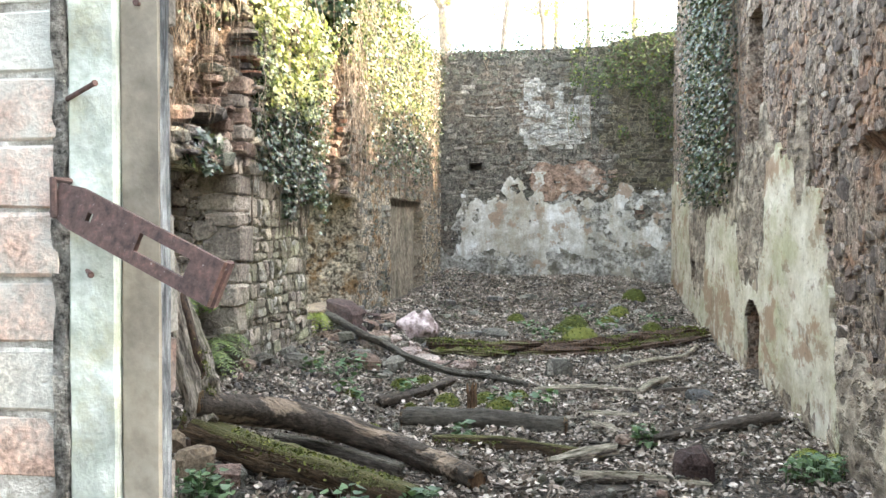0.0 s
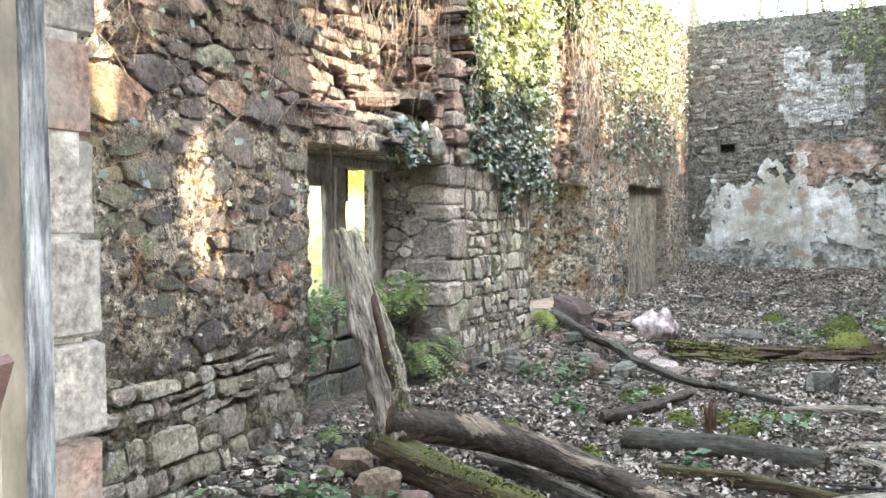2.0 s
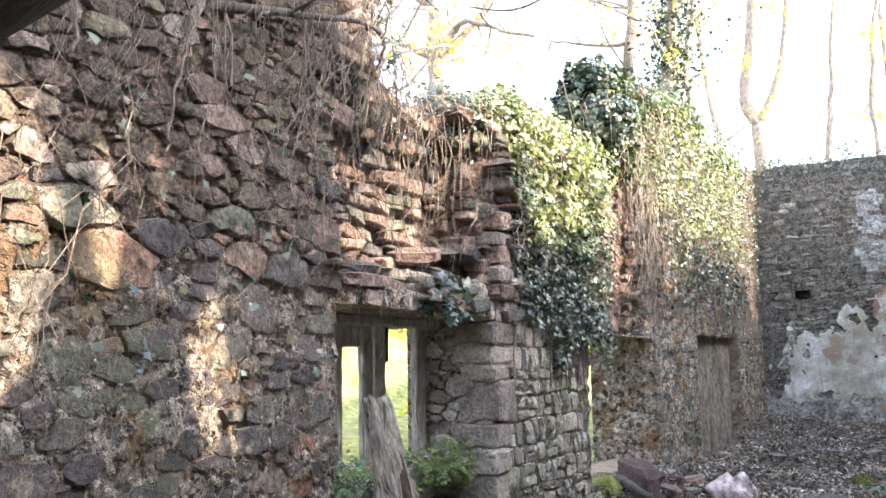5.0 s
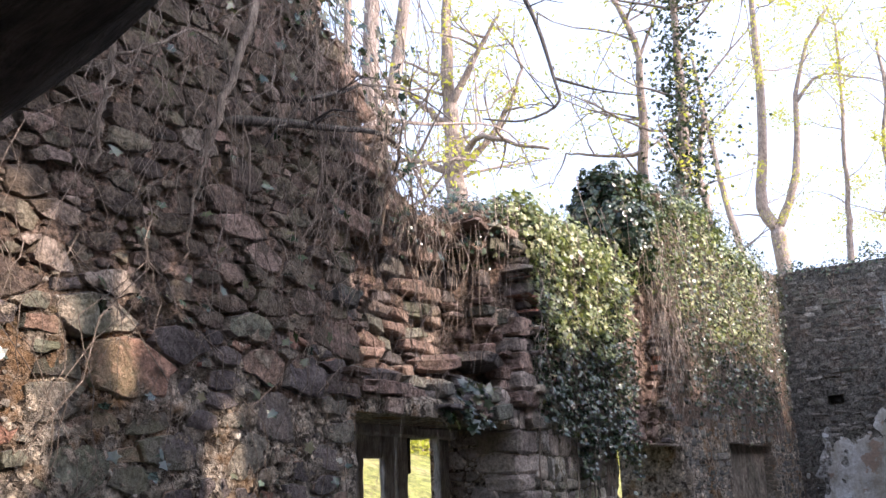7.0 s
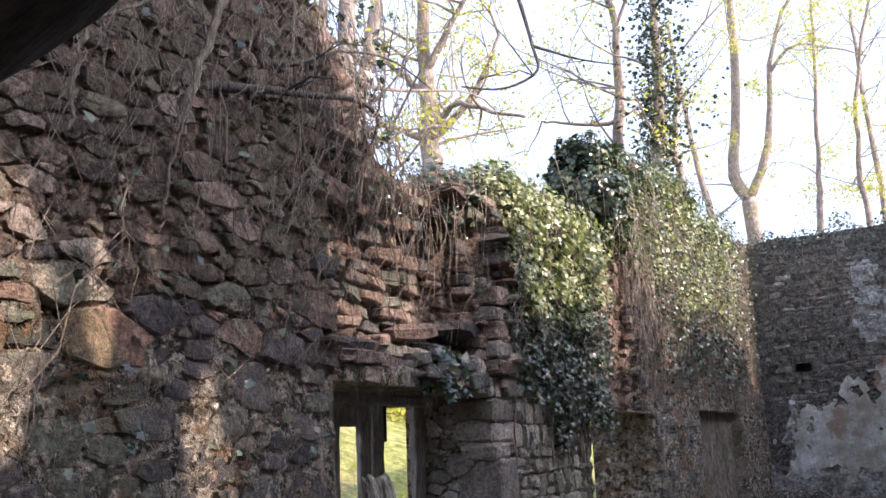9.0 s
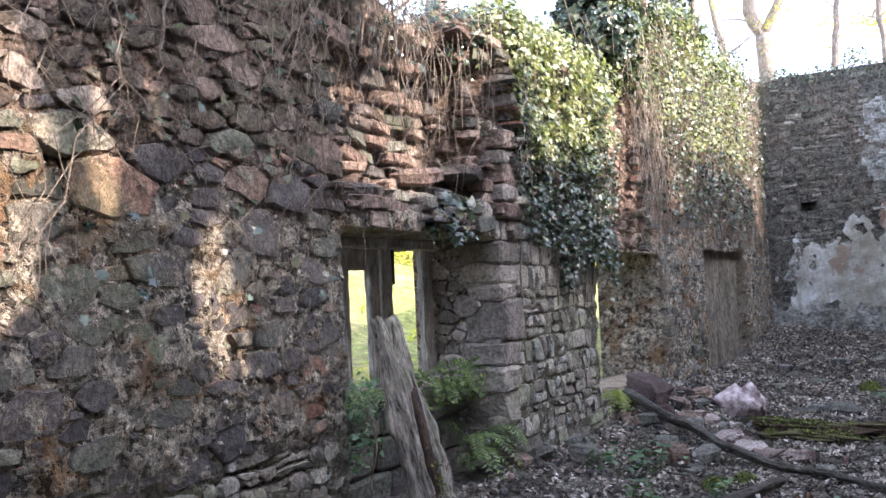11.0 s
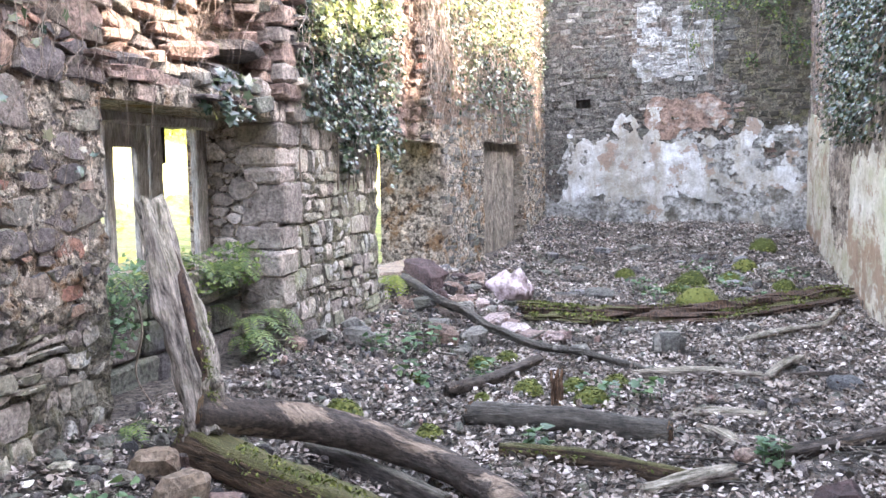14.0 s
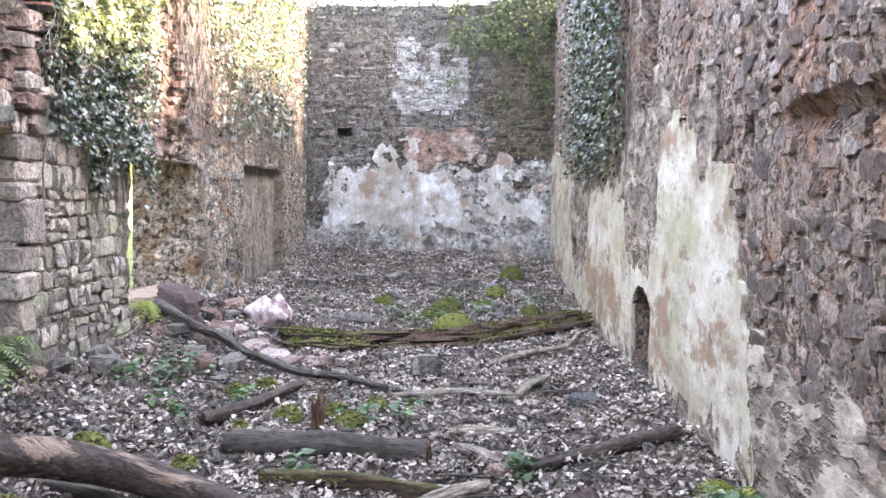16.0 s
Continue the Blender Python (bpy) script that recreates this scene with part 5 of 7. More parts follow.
# ---- window bay ----
def build_bay():
    s = Soup()
    rough_box(s, -2.96, -2.66, 3.3, 5.6, -0.3, 0.93, 0.02, 0.012, (2, 10, 6), 5)
    wall = put("wall_window_apron", s, M_MORTAR, label="low blocked wall under the window", category="wall", kind="structure")
    rng = random.Random(21)
    z = 0.0
    for h in (0.2, 0.24, 0.22, 0.25):
        y = 3.4
        while y < 5.4:
            w = rng.uniform(0.35, 0.6)
            b = Soup()
            rough_box(b, -0.06, 0.06, -w / 2 + 0.01, w / 2 - 0.01, -h / 2 + 0.008, h / 2 - 0.008, 0.02, 0.008, (1, 3, 2), rng.random())
            ob = put("block", b, M_STONE, wall)
            ob.location = (-2.64 + rng.uniform(-0.015, 0.02), y + w / 2, z + h / 2)
            y += w
        z += h
    # quoins at the bay's edge
    z, k = 0.15, 0
    for h in (0.22, 0.2, 0.24, 0.19, 0.17, 0.3, 0.12, 0.14, 0.17, 0.15, 0.12, 0.13, 0.15, 0.12, 0.14):
        lng = 0.30 if h > 0.25 else rng.uniform(0.17, 0.3)
        dep = 0.34 if h > 0.25 else rng.uniform(0.26, 0.42)
        b = Soup()
        rough_box(b, -dep / 2, dep / 2, -lng / 2, lng / 2, -h / 2 + 0.005, h / 2 - 0.005, 0.018, 0.009, (2, 2, 1), rng.random())
        ob = put("quoin", b, M_STONE_QUOIN if z < 2.0 or k % 2 else M_STONE_RED, wall_left)
        k += 1
        jut = rng.uniform(0.0, 0.04) + (0.05 if z > 2 else 0)
        ob.location = (XL + 0.03 + jut - dep / 2, 5.40 + lng / 2 - rng.uniform(0, 0.03), z + h / 2)
        ob.rotation_euler = (rng.gauss(0, 0.03), rng.gauss(0, 0.03), rng.gauss(0, 0.05))
        z += h
    # rough stones of the reveals, set across the wall's thickness
    for y0, u0, u1, v0, v1, m, sd in ((5.425, -2.84, -2.3, 0.0, 1.95, M_STONE_QUOIN, 5), (9.42, -2.8, -2.26, 0.5, 1.9, M_REVEAL, 6), (13.88, -2.39, -2.25, 0.2, 1.95, M_REVEAL, 7)):
        f = Face("reveal")
        f.y = y0
        seeds, grid = scatter_seeds(u0, u1, v0, v1, lambda u, v: (0.1, 0.055), lambda u, v, w, h: True, sd, 1500)
        cells = stone_cells(seeds, grid, lambda u, v: 0.006, sd, lambda u, v: 1.4)
        lay_cells(f, cells, flat, lambda u, v: (0.01, 0.05) if y0 < 6 else (0.005, 0.015), wall_left, m, (-2.4, 1.2), 40, sd, "reveal_stone")
    bk = Soup()
    rough_box(bk, -2.81, XL - 0.02, 9.425, 9.85, 0.4, 1.9, 0.01, 0.008, (3, 1, 6), 9)
    put("reveal_core", bk, M_MORTAR, wall_left)
    win = empty("window_frame", (-2.81, 4.9, 0.93), "grey weathered window frame, empty of glass, with two mullions", "window frame")
    for name, y0, y1, x0, x1, sd in (("side_post", 4.27, 4.345, -2.83, -2.79, 1), ("mullion", 4.58, 4.70, -2.835, -2.79, 2), ("mullion", 4.725, 4.85, -2.83, -2.785, 3), ("side_post", 5.26, 5.40, -2.835, -2.785, 4)):
        b = Soup()
        rough_box(b, x0, x1, y0, y1, 0.93, 1.92, 0.008, 0.004, (1, 1, 10), sd)
        under(put(name, b, M_TIMBER), win)
    b = Soup()
    rough_box(b, -2.90, -2.72, 3.6, 5.42, 1.86, 1.93, 0.012, 0.008, (1, 12, 1), 7)
    under(put("head", b, M_TIMBER), win)
    b = Soup()
    rough_box(b, -2.84, -2.80, 4.87, 4.91, 1.62, 1.9, 0.006, 0.004, (1, 1, 3), 8)
    under(put("broken_bar", b, M_DARK), win)
    b = Soup()
    rough_box(b, -2.84, -2.81, 4.3, 4.58, 1.72, 1.87, 0.01, 0.006, (1, 1, 2), 8)
    under(put("broken_panel", b, M_TIMBER), win)
    ln = Soup()
    tube(ln, spline([(-2.66, 3.35, 1.99), (-2.64, 4.4, 2.0), (-2.62, 5.5, 1.975)], 16), [0.085] * 16, 8, 0.2, seed=2, squash=0.75)
    tube(ln, spline([(-2.82, 3.35, 2.0), (-2.8, 4.4, 2.0), (-2.8, 5.6, 1.985)], 12), [0.09] * 12, 8, 0.2, seed=5)
    put("window_lintel", ln, M_TIMBER_Y, label="cracked dark timber lintel sagging over the window", category="lintel", smooth_faces=True)
    # big slabs thrown over the lintel
    for k, (x, y, z, a, bb, c, t) in enumerate([(-2.45, 5.05, 2.16, 0.24, 0.1, 0.07, -12), (-2.4, 4.55, 2.13, 0.14, 0.09, 0.06, 5), (-2.5, 3.95, 2.14, 0.2, 0.1, 0.07, 4), (-2.42, 5.2, 2.36, 0.2, 0.1, 0.05, -8), (-2.45, 4.7, 2.32, 0.13, 0.08, 0.06, 12)]):
        vs, fs = BOULDERS[k % len(BOULDERS)]
        b = Soup()
        b.add((vs * (0.16, a, c)).tolist(), fs)
        ob = put("slab", b, M_STONE, wall_left)
        ob.location = (x, y, z)
        ob.rotation_euler = (radians(t), 0.05, 0.1 * k)
    sl = Soup()
    rough_box(sl, -2.75, -2.27, 8.0, 9.4, 0.46, 0.54, 0.02, 0.015, (3, 4, 1), 9)
    put("sill_slab", sl, M_TAN, wall_left)
    return wall


build_bay()


# ---- scatter helpers ----
def leaf_cloud(soup, centres, size, shape, aim=None, spread=0.6, curl=0.15, seed=0):
    """Leaves at centres; aim(p) gives the way they face."""
    rng = np.random.RandomState(seed)
    n = len(centres)
    c = np.array(centres, float).reshape(-1, 3)
    nrm = np.array([aim(p) for p in c]) if aim else np.tile((0, 0, 1.0), (n, 1))
    nrm = nrm + rng.normal(0, spread, (n, 3))
    nrm /= np.linalg.norm(nrm, axis=1, keepdims=True) + 1e-9
    t = rng.normal(0, 1, (n, 3))
    t -= (t * nrm).sum(1, keepdims=True) * nrm
    t /= np.linalg.norm(t, axis=1, keepdims=True) + 1e-9
    b = np.cross(nrm, t)
    sz = size[0] + (size[1] - size[0]) * rng.rand(n, 1)
    cu = curl * rng.uniform(-1, 1, (n, 1))
    k = len(shape)
    vs = np.zeros((n, k, 3))
    for j, (x, y) in enumerate(shape):
        vs[:, j] = c + sz * (x * t + y * b + cu * (4 * x * x + y * y) * nrm)
    base = len(soup.v)
    soup.v.extend(map(tuple, vs.reshape(-1, 3).tolist()))
    soup.f.extend(tuple(base + i * k + j for j in range(k)) for i in range(n))


OVAL = [(0, -0.5), (0.24, -0.15), (0.2, 0.2), (0, 0.5), (-0.2, 0.2), (-0.24, -0.15)]
IVY = [(0, -0.35), (0.3, -0.45), (0.28, -0.1), (0.55, 0.1), (0.2, 0.2), (0, 0.6), (-0.2, 0.2), (-0.55, 0.1), (-0.28, -0.1), (-0.3, -0.45)]
HEART = [(0, -0.4), (0.3, -0.5), (0.42, -0.15), (0.2, 0.3), (0, 0.6), (-0.2, 0.3), (-0.42, -0.15), (-0.3, -0.5)]


def build_litter():
    rng = np.random.RandomState(4)
    pts = []
    for _ in range(235000):
        y = -0.15 + 16.15 * rng.rand() ** 1.3
        x = rng.uniform(-2.2, 2.2)
        drift = smooth(-0.45, 0.3, fbm(x * 2.3, y * 1.9, 9))
        if rng.rand() > 0.25 + 0.75 * drift or noise.noise((x * 9, y * 9, 2)) < -0.15 and rng.rand() < 0.6:
            continue
        pts.append((x, y, ground_z(x, y) + rng.uniform(0.002, 0.04)))
    s = Soup()
    shapes = [OVAL, [(0, -0.5), (0.24, -0.25), (0.3, 0.12), (0.05, 0.5), (-0.2, 0.26), (-0.3, -0.1)], [(-0.1, -0.45), (0.3, -0.3), (0.15, 0.05), (0.28, 0.3), (-0.05, 0.42), (-0.3, 0.1)], [(0, -0.3), (0.3, -0.05), (0.1, 0.3), (-0.25, 0.15)]]
    for k, (lo, hi, spread, curl) in enumerate(((0.02, 0.055, 0.5, 1.1), (0.022, 0.062, 0.6, 1.3), (0.014, 0.038, 0.8, 1.3), (0.007, 0.022, 1.0, 0.8))):
        leaf_cloud(s, pts[k::4], (lo, hi), shapes[k], spread=spread, curl=curl, seed=5 + k)
    put("leaf_litter", s, M_LITTER, label="thick litter of dry grey-brown leaves over the floor", category="leaves", kind="stuff")
    tw = Soup()
    for k in range(2800):
        y = 1.8 + 14 * rng.rand() ** 1.3
        x = rng.uniform(-2.1, 2.1)
        a, l = rng.uniform(0, math.pi), rng.uniform(0.06, 0.4)
        z = ground_z(x, y) + 0.02
        pp = [(x + l * f * math.cos(a), y + l * f * math.sin(a), z + 0.02 * math.sin(3 * f + k)) for f in (-0.5, 0, 0.5)]
        r = 0.002 + 0.007 * rng.rand() ** 3
        tube(tw, pp, [r, r * 1.1, r * 0.6], 5, caps=False)
    put("twigs", tw, M_BARK_GREY, label="thin dead twigs strewn over the leaves", category="twigs", kind="stuff")
    rb = Soup()
    for k in range(2400):
        y = 1.5 + 14.3 * rng.rand() ** 1.2
        x = rng.uniform(-2.15, 2.15)
        if rng.rand() < 0.5:
            x = -2.2 + abs(rng.normal(0, 0.7))
        r = rng.uniform(0.012, 0.045)
        vs, fs = BOULDERS[k % len(BOULDERS)]
        q = np.array(Euler(rng.uniform(0, 6, 3)).to_matrix())
        rb.add(((vs * (r, r * 0.8, r * 0.55)) @ q.T + (x, y, ground_z(x, y) + r * 0.3)).tolist(), fs)
    put("rubble_chips", rb, M_STONE, label="small stone chips scattered among the leaves", category="rubble", kind="stuff")


build_litter()


# ---- logs ----
def bark_tube(soup, pts, radii, seed, groove=0.12, lumps=0.15, squash=1.0, split=0.0, sides=26, ragged=0.0, split_at=3.6):
    """A log's skin with long grooves, lumps, ragged ends and, if split, a hollow along one side."""
    pts = [Vector(p) for p in pts]
    k, n = len(soup.v), len(pts)
    reach = sum((pts[i + 1] - pts[i]).length for i in range(n - 1))
    for i, p in enumerate(pts):
        d = (pts[min(i + 1, n - 1)] - pts[max(i - 1, 0)]).normalized()
        side = Vector((0.0, 1.0, 0.0))
        side = (side - d * side.dot(d)).normalized()
        up = d.cross(side)
        f = i / (n - 1)
        for j in range(sides):
            a = 2 * math.pi * j / sides
            ca, sa = math.cos(a), math.sin(a)
            r = 1 + lumps * noise.noise((ca * 1.3 + seed, sa * 1.3, f * reach * 3 + seed)) + 0.5 * lumps * noise.noise((ca * 2.5, sa * 2.5 + seed, f * reach * 8)) - groove * abs(noise.noise((ca * 4.5, sa * 4.5 + seed, f * 2.2))) * 1.8
            r += 0.35 * groove * noise.noise((ca * 9, sa * 9, f * 7 + seed))
            if sides == 20:
                r *= min(1.2, 0.88 / max(abs(ca), abs(sa)))
            if split:
                g = math.atan2(math.sin(a - split_at), math.cos(a - split_at))
                r -= split * math.exp(-(g / 0.4) ** 2) * smooth(0.02, 0.3, f) * (1 - 0.7 * smooth(0.75, 1.0, f))
            q = (side * ca + up * sa * squash) * radii[i] * r
            jag = ragged * noise.noise((ca * 2.2 + seed, sa * 2.2, 4 + (i > n / 2)))
            q = q + d * jag * (smooth(0.75, 1.0, f) - smooth(0.25, 0.0, f))
            soup.v.append(tuple(p + q))
    for i in range(n - 1):
        for j in range(sides):
            a, b = k + i * sides + j, k + i * sides + (j + 1) % sides
            soup.f.append((a, b, b + sides, a + sides))
    for i, order in ((0, -1), (n - 1, 1)):
        c = len(soup.v)
        m = Vector(pts[i])
        soup.v.append(tuple(m))
        for j in range(sides):
            a, b = k + i * sides + j, k + i * sides + (j + 1) % sides
            soup.f.append((a, b, c) if order > 0 else (b, a, c))


def log(name, pts, radii, material, label, category="log", n=22, sides=12, rough=0.22, squash=1.0, ends=True, stubs=(), groove=0.12, split=0.0, ragged=0.05):
    """A fallen trunk or branch: skin, pale broken ends, stubs of side branches."""
    line = spline(pts, n)
    rr = [float(np.interp(i / (n - 1), np.linspace(0, 1, len(radii)), radii)) for i in range(n)]
    thing = empty(name, line[0], label, category)
    way = (line[-1] - line[0]).normalized()
    m = Matrix.Translation(line[0]) @ way.to_track_quat("Z", "Y").to_matrix().to_4x4()
    inv = m.inverted()
    s = Soup()
    fine = spline(pts, 2 * n)
    open_way = inv.to_3x3() @ Vector((0.9, -0.45, 0.1))
    bark_tube(s, [inv @ p for p in fine], [float(np.interp(i / (2 * n - 1), np.linspace(0, 1, len(radii)), radii)) for i in range(2 * n)], len(label) + pts[0][0], groove, rough, squash, split, 26 if sides > 6 else 4 * sides, ragged, math.atan2(-open_way.x, open_way.y))
    ob = put("bark", s, material, thing, smooth_faces=True)
    ob.matrix_basis = way.to_track_quat("Z", "Y").to_matrix().to_4x4()
    if material is M_LOG_MOSS:
        rng = np.random.RandomState(int(1000 * rr[0]) + n)
        tufts = []
        for _ in range(int(900 * (line[-1] - line[0]).length * max(rr) / 0.1)):
            f = rng.rand() * (n - 1.01)
            p, r = line[int(f)].lerp(line[int(f) + 1], f % 1), rr[int(f)]
            if noise.noise((p.x * 3, p.y * 3, 5)) < -0.1:
                continue
            a = rng.normal(0, 0.55)
            tufts.append(p + Vector((way.y * math.sin(a), -way.x * math.sin(a), math.cos(a) * squash)) * r * rng.uniform(0.9, 1.05))
        tf = Soup()
        leaf_cloud(tf, tufts, (0.012, 0.03), OVAL, spread=0.9, seed=n)
        under(put("moss", tf, M_MOSS, label="patchy green moss", kind="stuff"), thing)
    if ends and ragged < 0.04:
        for i, j in ((0, 1), (n - 1, n - 2)):
            d = (line[i] - line[j]).normalized()
            e = Soup()
            tube(e, [line[i] - d * 0.01, line[i] + d * rr[i] * 0.12], [rr[i] * 0.97, rr[i] * 0.72], sides, rough, seed=i, squash=squash)
            under(put("broken_end", e, M_ROT if material is not M_DEAD else M_DEAD), thing)
    for k, (f, d, l, r) in enumerate(stubs):
        p = line[int(f * (n - 1))]
        e = Soup()
        tube(e, spline([p, p + Vector(d) * l * 0.5, p + Vector(d) * l + Vector((0, 0, 0.01))], 6), [r, r * 0.9, r * 0.8, r * 0.7, r * 0.6, r * 0.5], 8, 0.2)
        under(put("side_branch", e, material, smooth_faces=True), thing)
    return thing


def gz(x, y, d=0.0):
    return (x, y, ground_z(x, y) + d)


log("fallen_log", [gz(-0.7, 4.8, 0.05), gz(-0.1, 4.74, 0.055), gz(0.48, 4.68, 0.045)], [0.085, 0.09, 0.078], M_BARK_GREY, "short grey-brown barked log lying on leaf litter", rough=0.2, groove=0.14, ragged=0.03)
log("leaning_trunk", [(-1.59, 3.32, 0.3), (-1.65, 3.37, 0.55), (-1.81, 3.46, 0.9), (-2.05, 3.6, 1.40)], [0.105, 0.112, 0.105, 0.085], M_DEAD, "bleached split dead trunk leaning against the window bay", n=30, rough=0.42, groove=0.3, split=0.35, ragged=0.08, stubs=((0.3, (0.8, -0.2, 0.5), 0.14, 0.05), (0.42, (0.7, 0.3, 0.7), 0.12, 0.04)))
log("long_log", [(-1.62, 3.3, 0.42), (-1.15, 3.62, 0.3), (-0.72, 3.72, 0.17), (-0.33, 3.55, 0.1), (0.04, 3.18, 0.07)], [0.092, 0.09, 0.084, 0.075, 0.066], M_BARK, "long curved barked log with rotten orange end", rough=0.16, groove=0.1, ragged=0.03, stubs=((0.86, (0.3, -0.8, 0.1), 0.22, 0.03),))
log("grey_plank", [(-1.35, 3.9, 0.07), (-0.9, 3.68, 0.05), (-0.42, 3.36, 0.03)], [0.07, 0.085, 0.08], M_LOG, "flat grey rotten plank lying under the long log", "plank", squash=0.4, sides=5, rough=0.15)
log("mossy_beam", [(-1.7, 3.32, 0.28), (-1.2, 3.2, 0.16), (-0.8, 3.1, 0.09), (-0.25, 2.86, 0.04)], [0.10, 0.11, 0.11, 0.10], M_LOG_MOSS, "rotting squared beam under green moss beside a log", rough=0.12, squash=0.9, sides=5, groove=0.2)


def rotten_log():
    """A log fallen to pieces: ragged strips of dark wood, side by side, under patches of moss."""
    thing = empty("mossy_log", gz(-1.2, 8.85), "long rotten log in ragged dark strips under patchy moss", "log")
    axis = spline([gz(-1.25, 8.85, 0.0), gz(-0.3, 8.66, 0.02), gz(0.9, 9.1, 0.03), gz(2.15, 10.4, 0.03)], 60)
    rng = random.Random(6)
    for k in range(22):
        f0 = max(0.0, rng.uniform(-0.1, 0.7))
        f1 = min(1.0, f0 + rng.uniform(0.25, 0.55))
        off, lift = rng.gauss(0, 0.085), 0.0
        lift = max(0.01, 0.15 - 1.1 * abs(off)) * rng.uniform(0.3, 1.0) * 1.05
        line = []
        for i in range(30):
            f = f0 + (f1 - f0) * i / 29
            q = axis[min(59, int(f * 59))]
            line.append(q + Vector((-0.45 * off, off, lift + 0.03 * noise.noise((f * 9, k * 3.3, 0)))) + Vector((0, 0.03 * noise.noise((f * 6, k * 1.7, 9)), 0)))
        r = rng.uniform(0.045, 0.09)
        radii = [r * (0.25 + 0.75 * min(1, 5 * i / 29, 5 * (29 - i) / 29)) for i in range(30)]
        s = Soup()
        bark_tube(s, line, radii, k * 1.37, 0.4, 0.55, rng.uniform(0.45, 0.8), sides=14, ragged=0.06)
        under(put("strip", s, M_LOG_MOSS if k % 3 == 0 else M_ROT_DARK), thing)
        tufts = []
        for _ in range(420):
            i = rng.randrange(1, 29)
            q = line[i]
            if noise.noise((q.x * 2.6, q.y * 2.6, 5)) < -0.1:
                continue
            a = rng.gauss(0, 0.7)
            tufts.append(q + Vector((rng.gauss(0, 0.03), math.sin(a) * radii[i], math.cos(a) * radii[i] * 0.7)))
        if len(tufts) > 20:
            t = Soup()
            leaf_cloud(t, tufts, (0.018, 0.045), OVAL, spread=0.9, seed=k)
            under(put("moss", t, M_MOSS, label="patchy green moss", kind="stuff"), thing)


rotten_log()
log("forked_branch", [gz(-1.02, 5.38, 0.05), gz(-0.8, 5.68, 0.08), gz(-0.58, 6.42, 0.1)], [0.05, 0.05, 0.035], M_BARK, "broken crooked branch with an orange rotten end", rough=0.25, stubs=((0.5, (0.6, -0.3, 0.2), 0.25, 0.018),))
log("green_plank", [gz(-0.4, 4.3, 0.025), gz(0.1, 4.18, 0.03), gz(0.68, 4.05, 0.02)], [0.05, 0.06, 0.05], M_LOG_MOSS, "thin mossy plank lying on leaves", "plank", squash=0.5, sides=5)
log("dead_branch", [gz(0.4, 3.8, 0.03), gz(0.55, 3.98, 0.05), gz(0.8, 4.12, 0.06)], [0.04, 0.05, 0.045], M_DEAD, "pale bare broken branch on the leaf litter", "branch")
log("dead_branch", [gz(0.98, 4.48, 0.02), gz(1.43, 4.82, 0.04), gz(2.02, 5.26, 0.05)], [0.035, 0.05, 0.045], M_BARK, "dark broken branch beside the stained wall", "branch", rough=0.3)
log("dead_branch", [gz(0.15, 6.22, 0.03), gz(0.6, 6.38, 0.05), gz(1.05, 6.46, 0.03)], [0.035, 0.035, 0.028], M_DEAD, "grey fallen branch with peeling bark", "branch", rough=0.3)
log("dead_branch", [gz(1.08, 6.44, 0.03), gz(1.2, 6.7, 0.06), gz(1.37, 7.03, 0.05)], [0.03, 0.035, 0.03], M_DEAD, "short bent grey branch on the leaf litter", "branch")
log("dead_branch", [gz(1.19, 6.45, 0.02), gz(1.45, 6.5, 0.03), gz(1.7, 6.6, 0.02)], [0.02, 0.024, 0.018], M_BARK, "thin dark stick on the leaf litter", "branch", rough=0.3)
log("dead_branch", [gz(0.46, 5.28, 0.0), gz(0.72, 5.33, 0.02), gz(1.02, 5.32, 0.0)], [0.03, 0.04, 0.03], M_DEAD, "pale rotten branch half sunk in leaves", "branch", rough=0.35)
log("dead_branch", [gz(0.84, 4.56, 0.02), gz(0.78, 4.7, 0.04), gz(0.66, 4.86, 0.03)], [0.025, 0.035, 0.025], M_DEAD, "short tan broken branch on leaves", "branch", rough=0.3)
log("dead_branch", [gz(0.9, 7.82, 0.03), gz(1.3, 8.2, 0.05), gz(1.7, 8.66, 0.06), gz(1.9, 9.3, 0.06)], [0.03, 0.035, 0.03, 0.025], M_DEAD, "pale bare branch lying before the mossy log", "branch")
log("dead_branch", [(-2.17, 7.84, 0.53), (-1.68, 7.45, 0.37), (-1.47, 7.5, 0.27), (-1.19, 7.2, 0.19), (-1.05, 7.2, 0.14), gz(-0.7, 6.93, 0.07), gz(-0.37, 6.95, 0.06), gz(-0.02, 6.58, 0.05), gz(0.24, 6.42, 0.03)], [0.042, 0.044, 0.042, 0.042, 0.038, 0.036, 0.032, 0.025, 0.014], M_BARK_GREY, "long thin bare branch sloping down from the sill", "branch", n=30, rough=0.35, stubs=((0.6, (0.3, 0.5, 0.1), 0.5, 0.014), (0.75, (0.4, -0.5, 0.05), 0.35, 0.012)))
log("dead_branch", [gz(0.55, 3.45, 0.03), gz(0.9, 3.5, 0.03), gz(1.3, 3.42, 0.03)], [0.03, 0.035, 0.03], M_DEAD, "bare weathered stick lying in leaves", "branch")


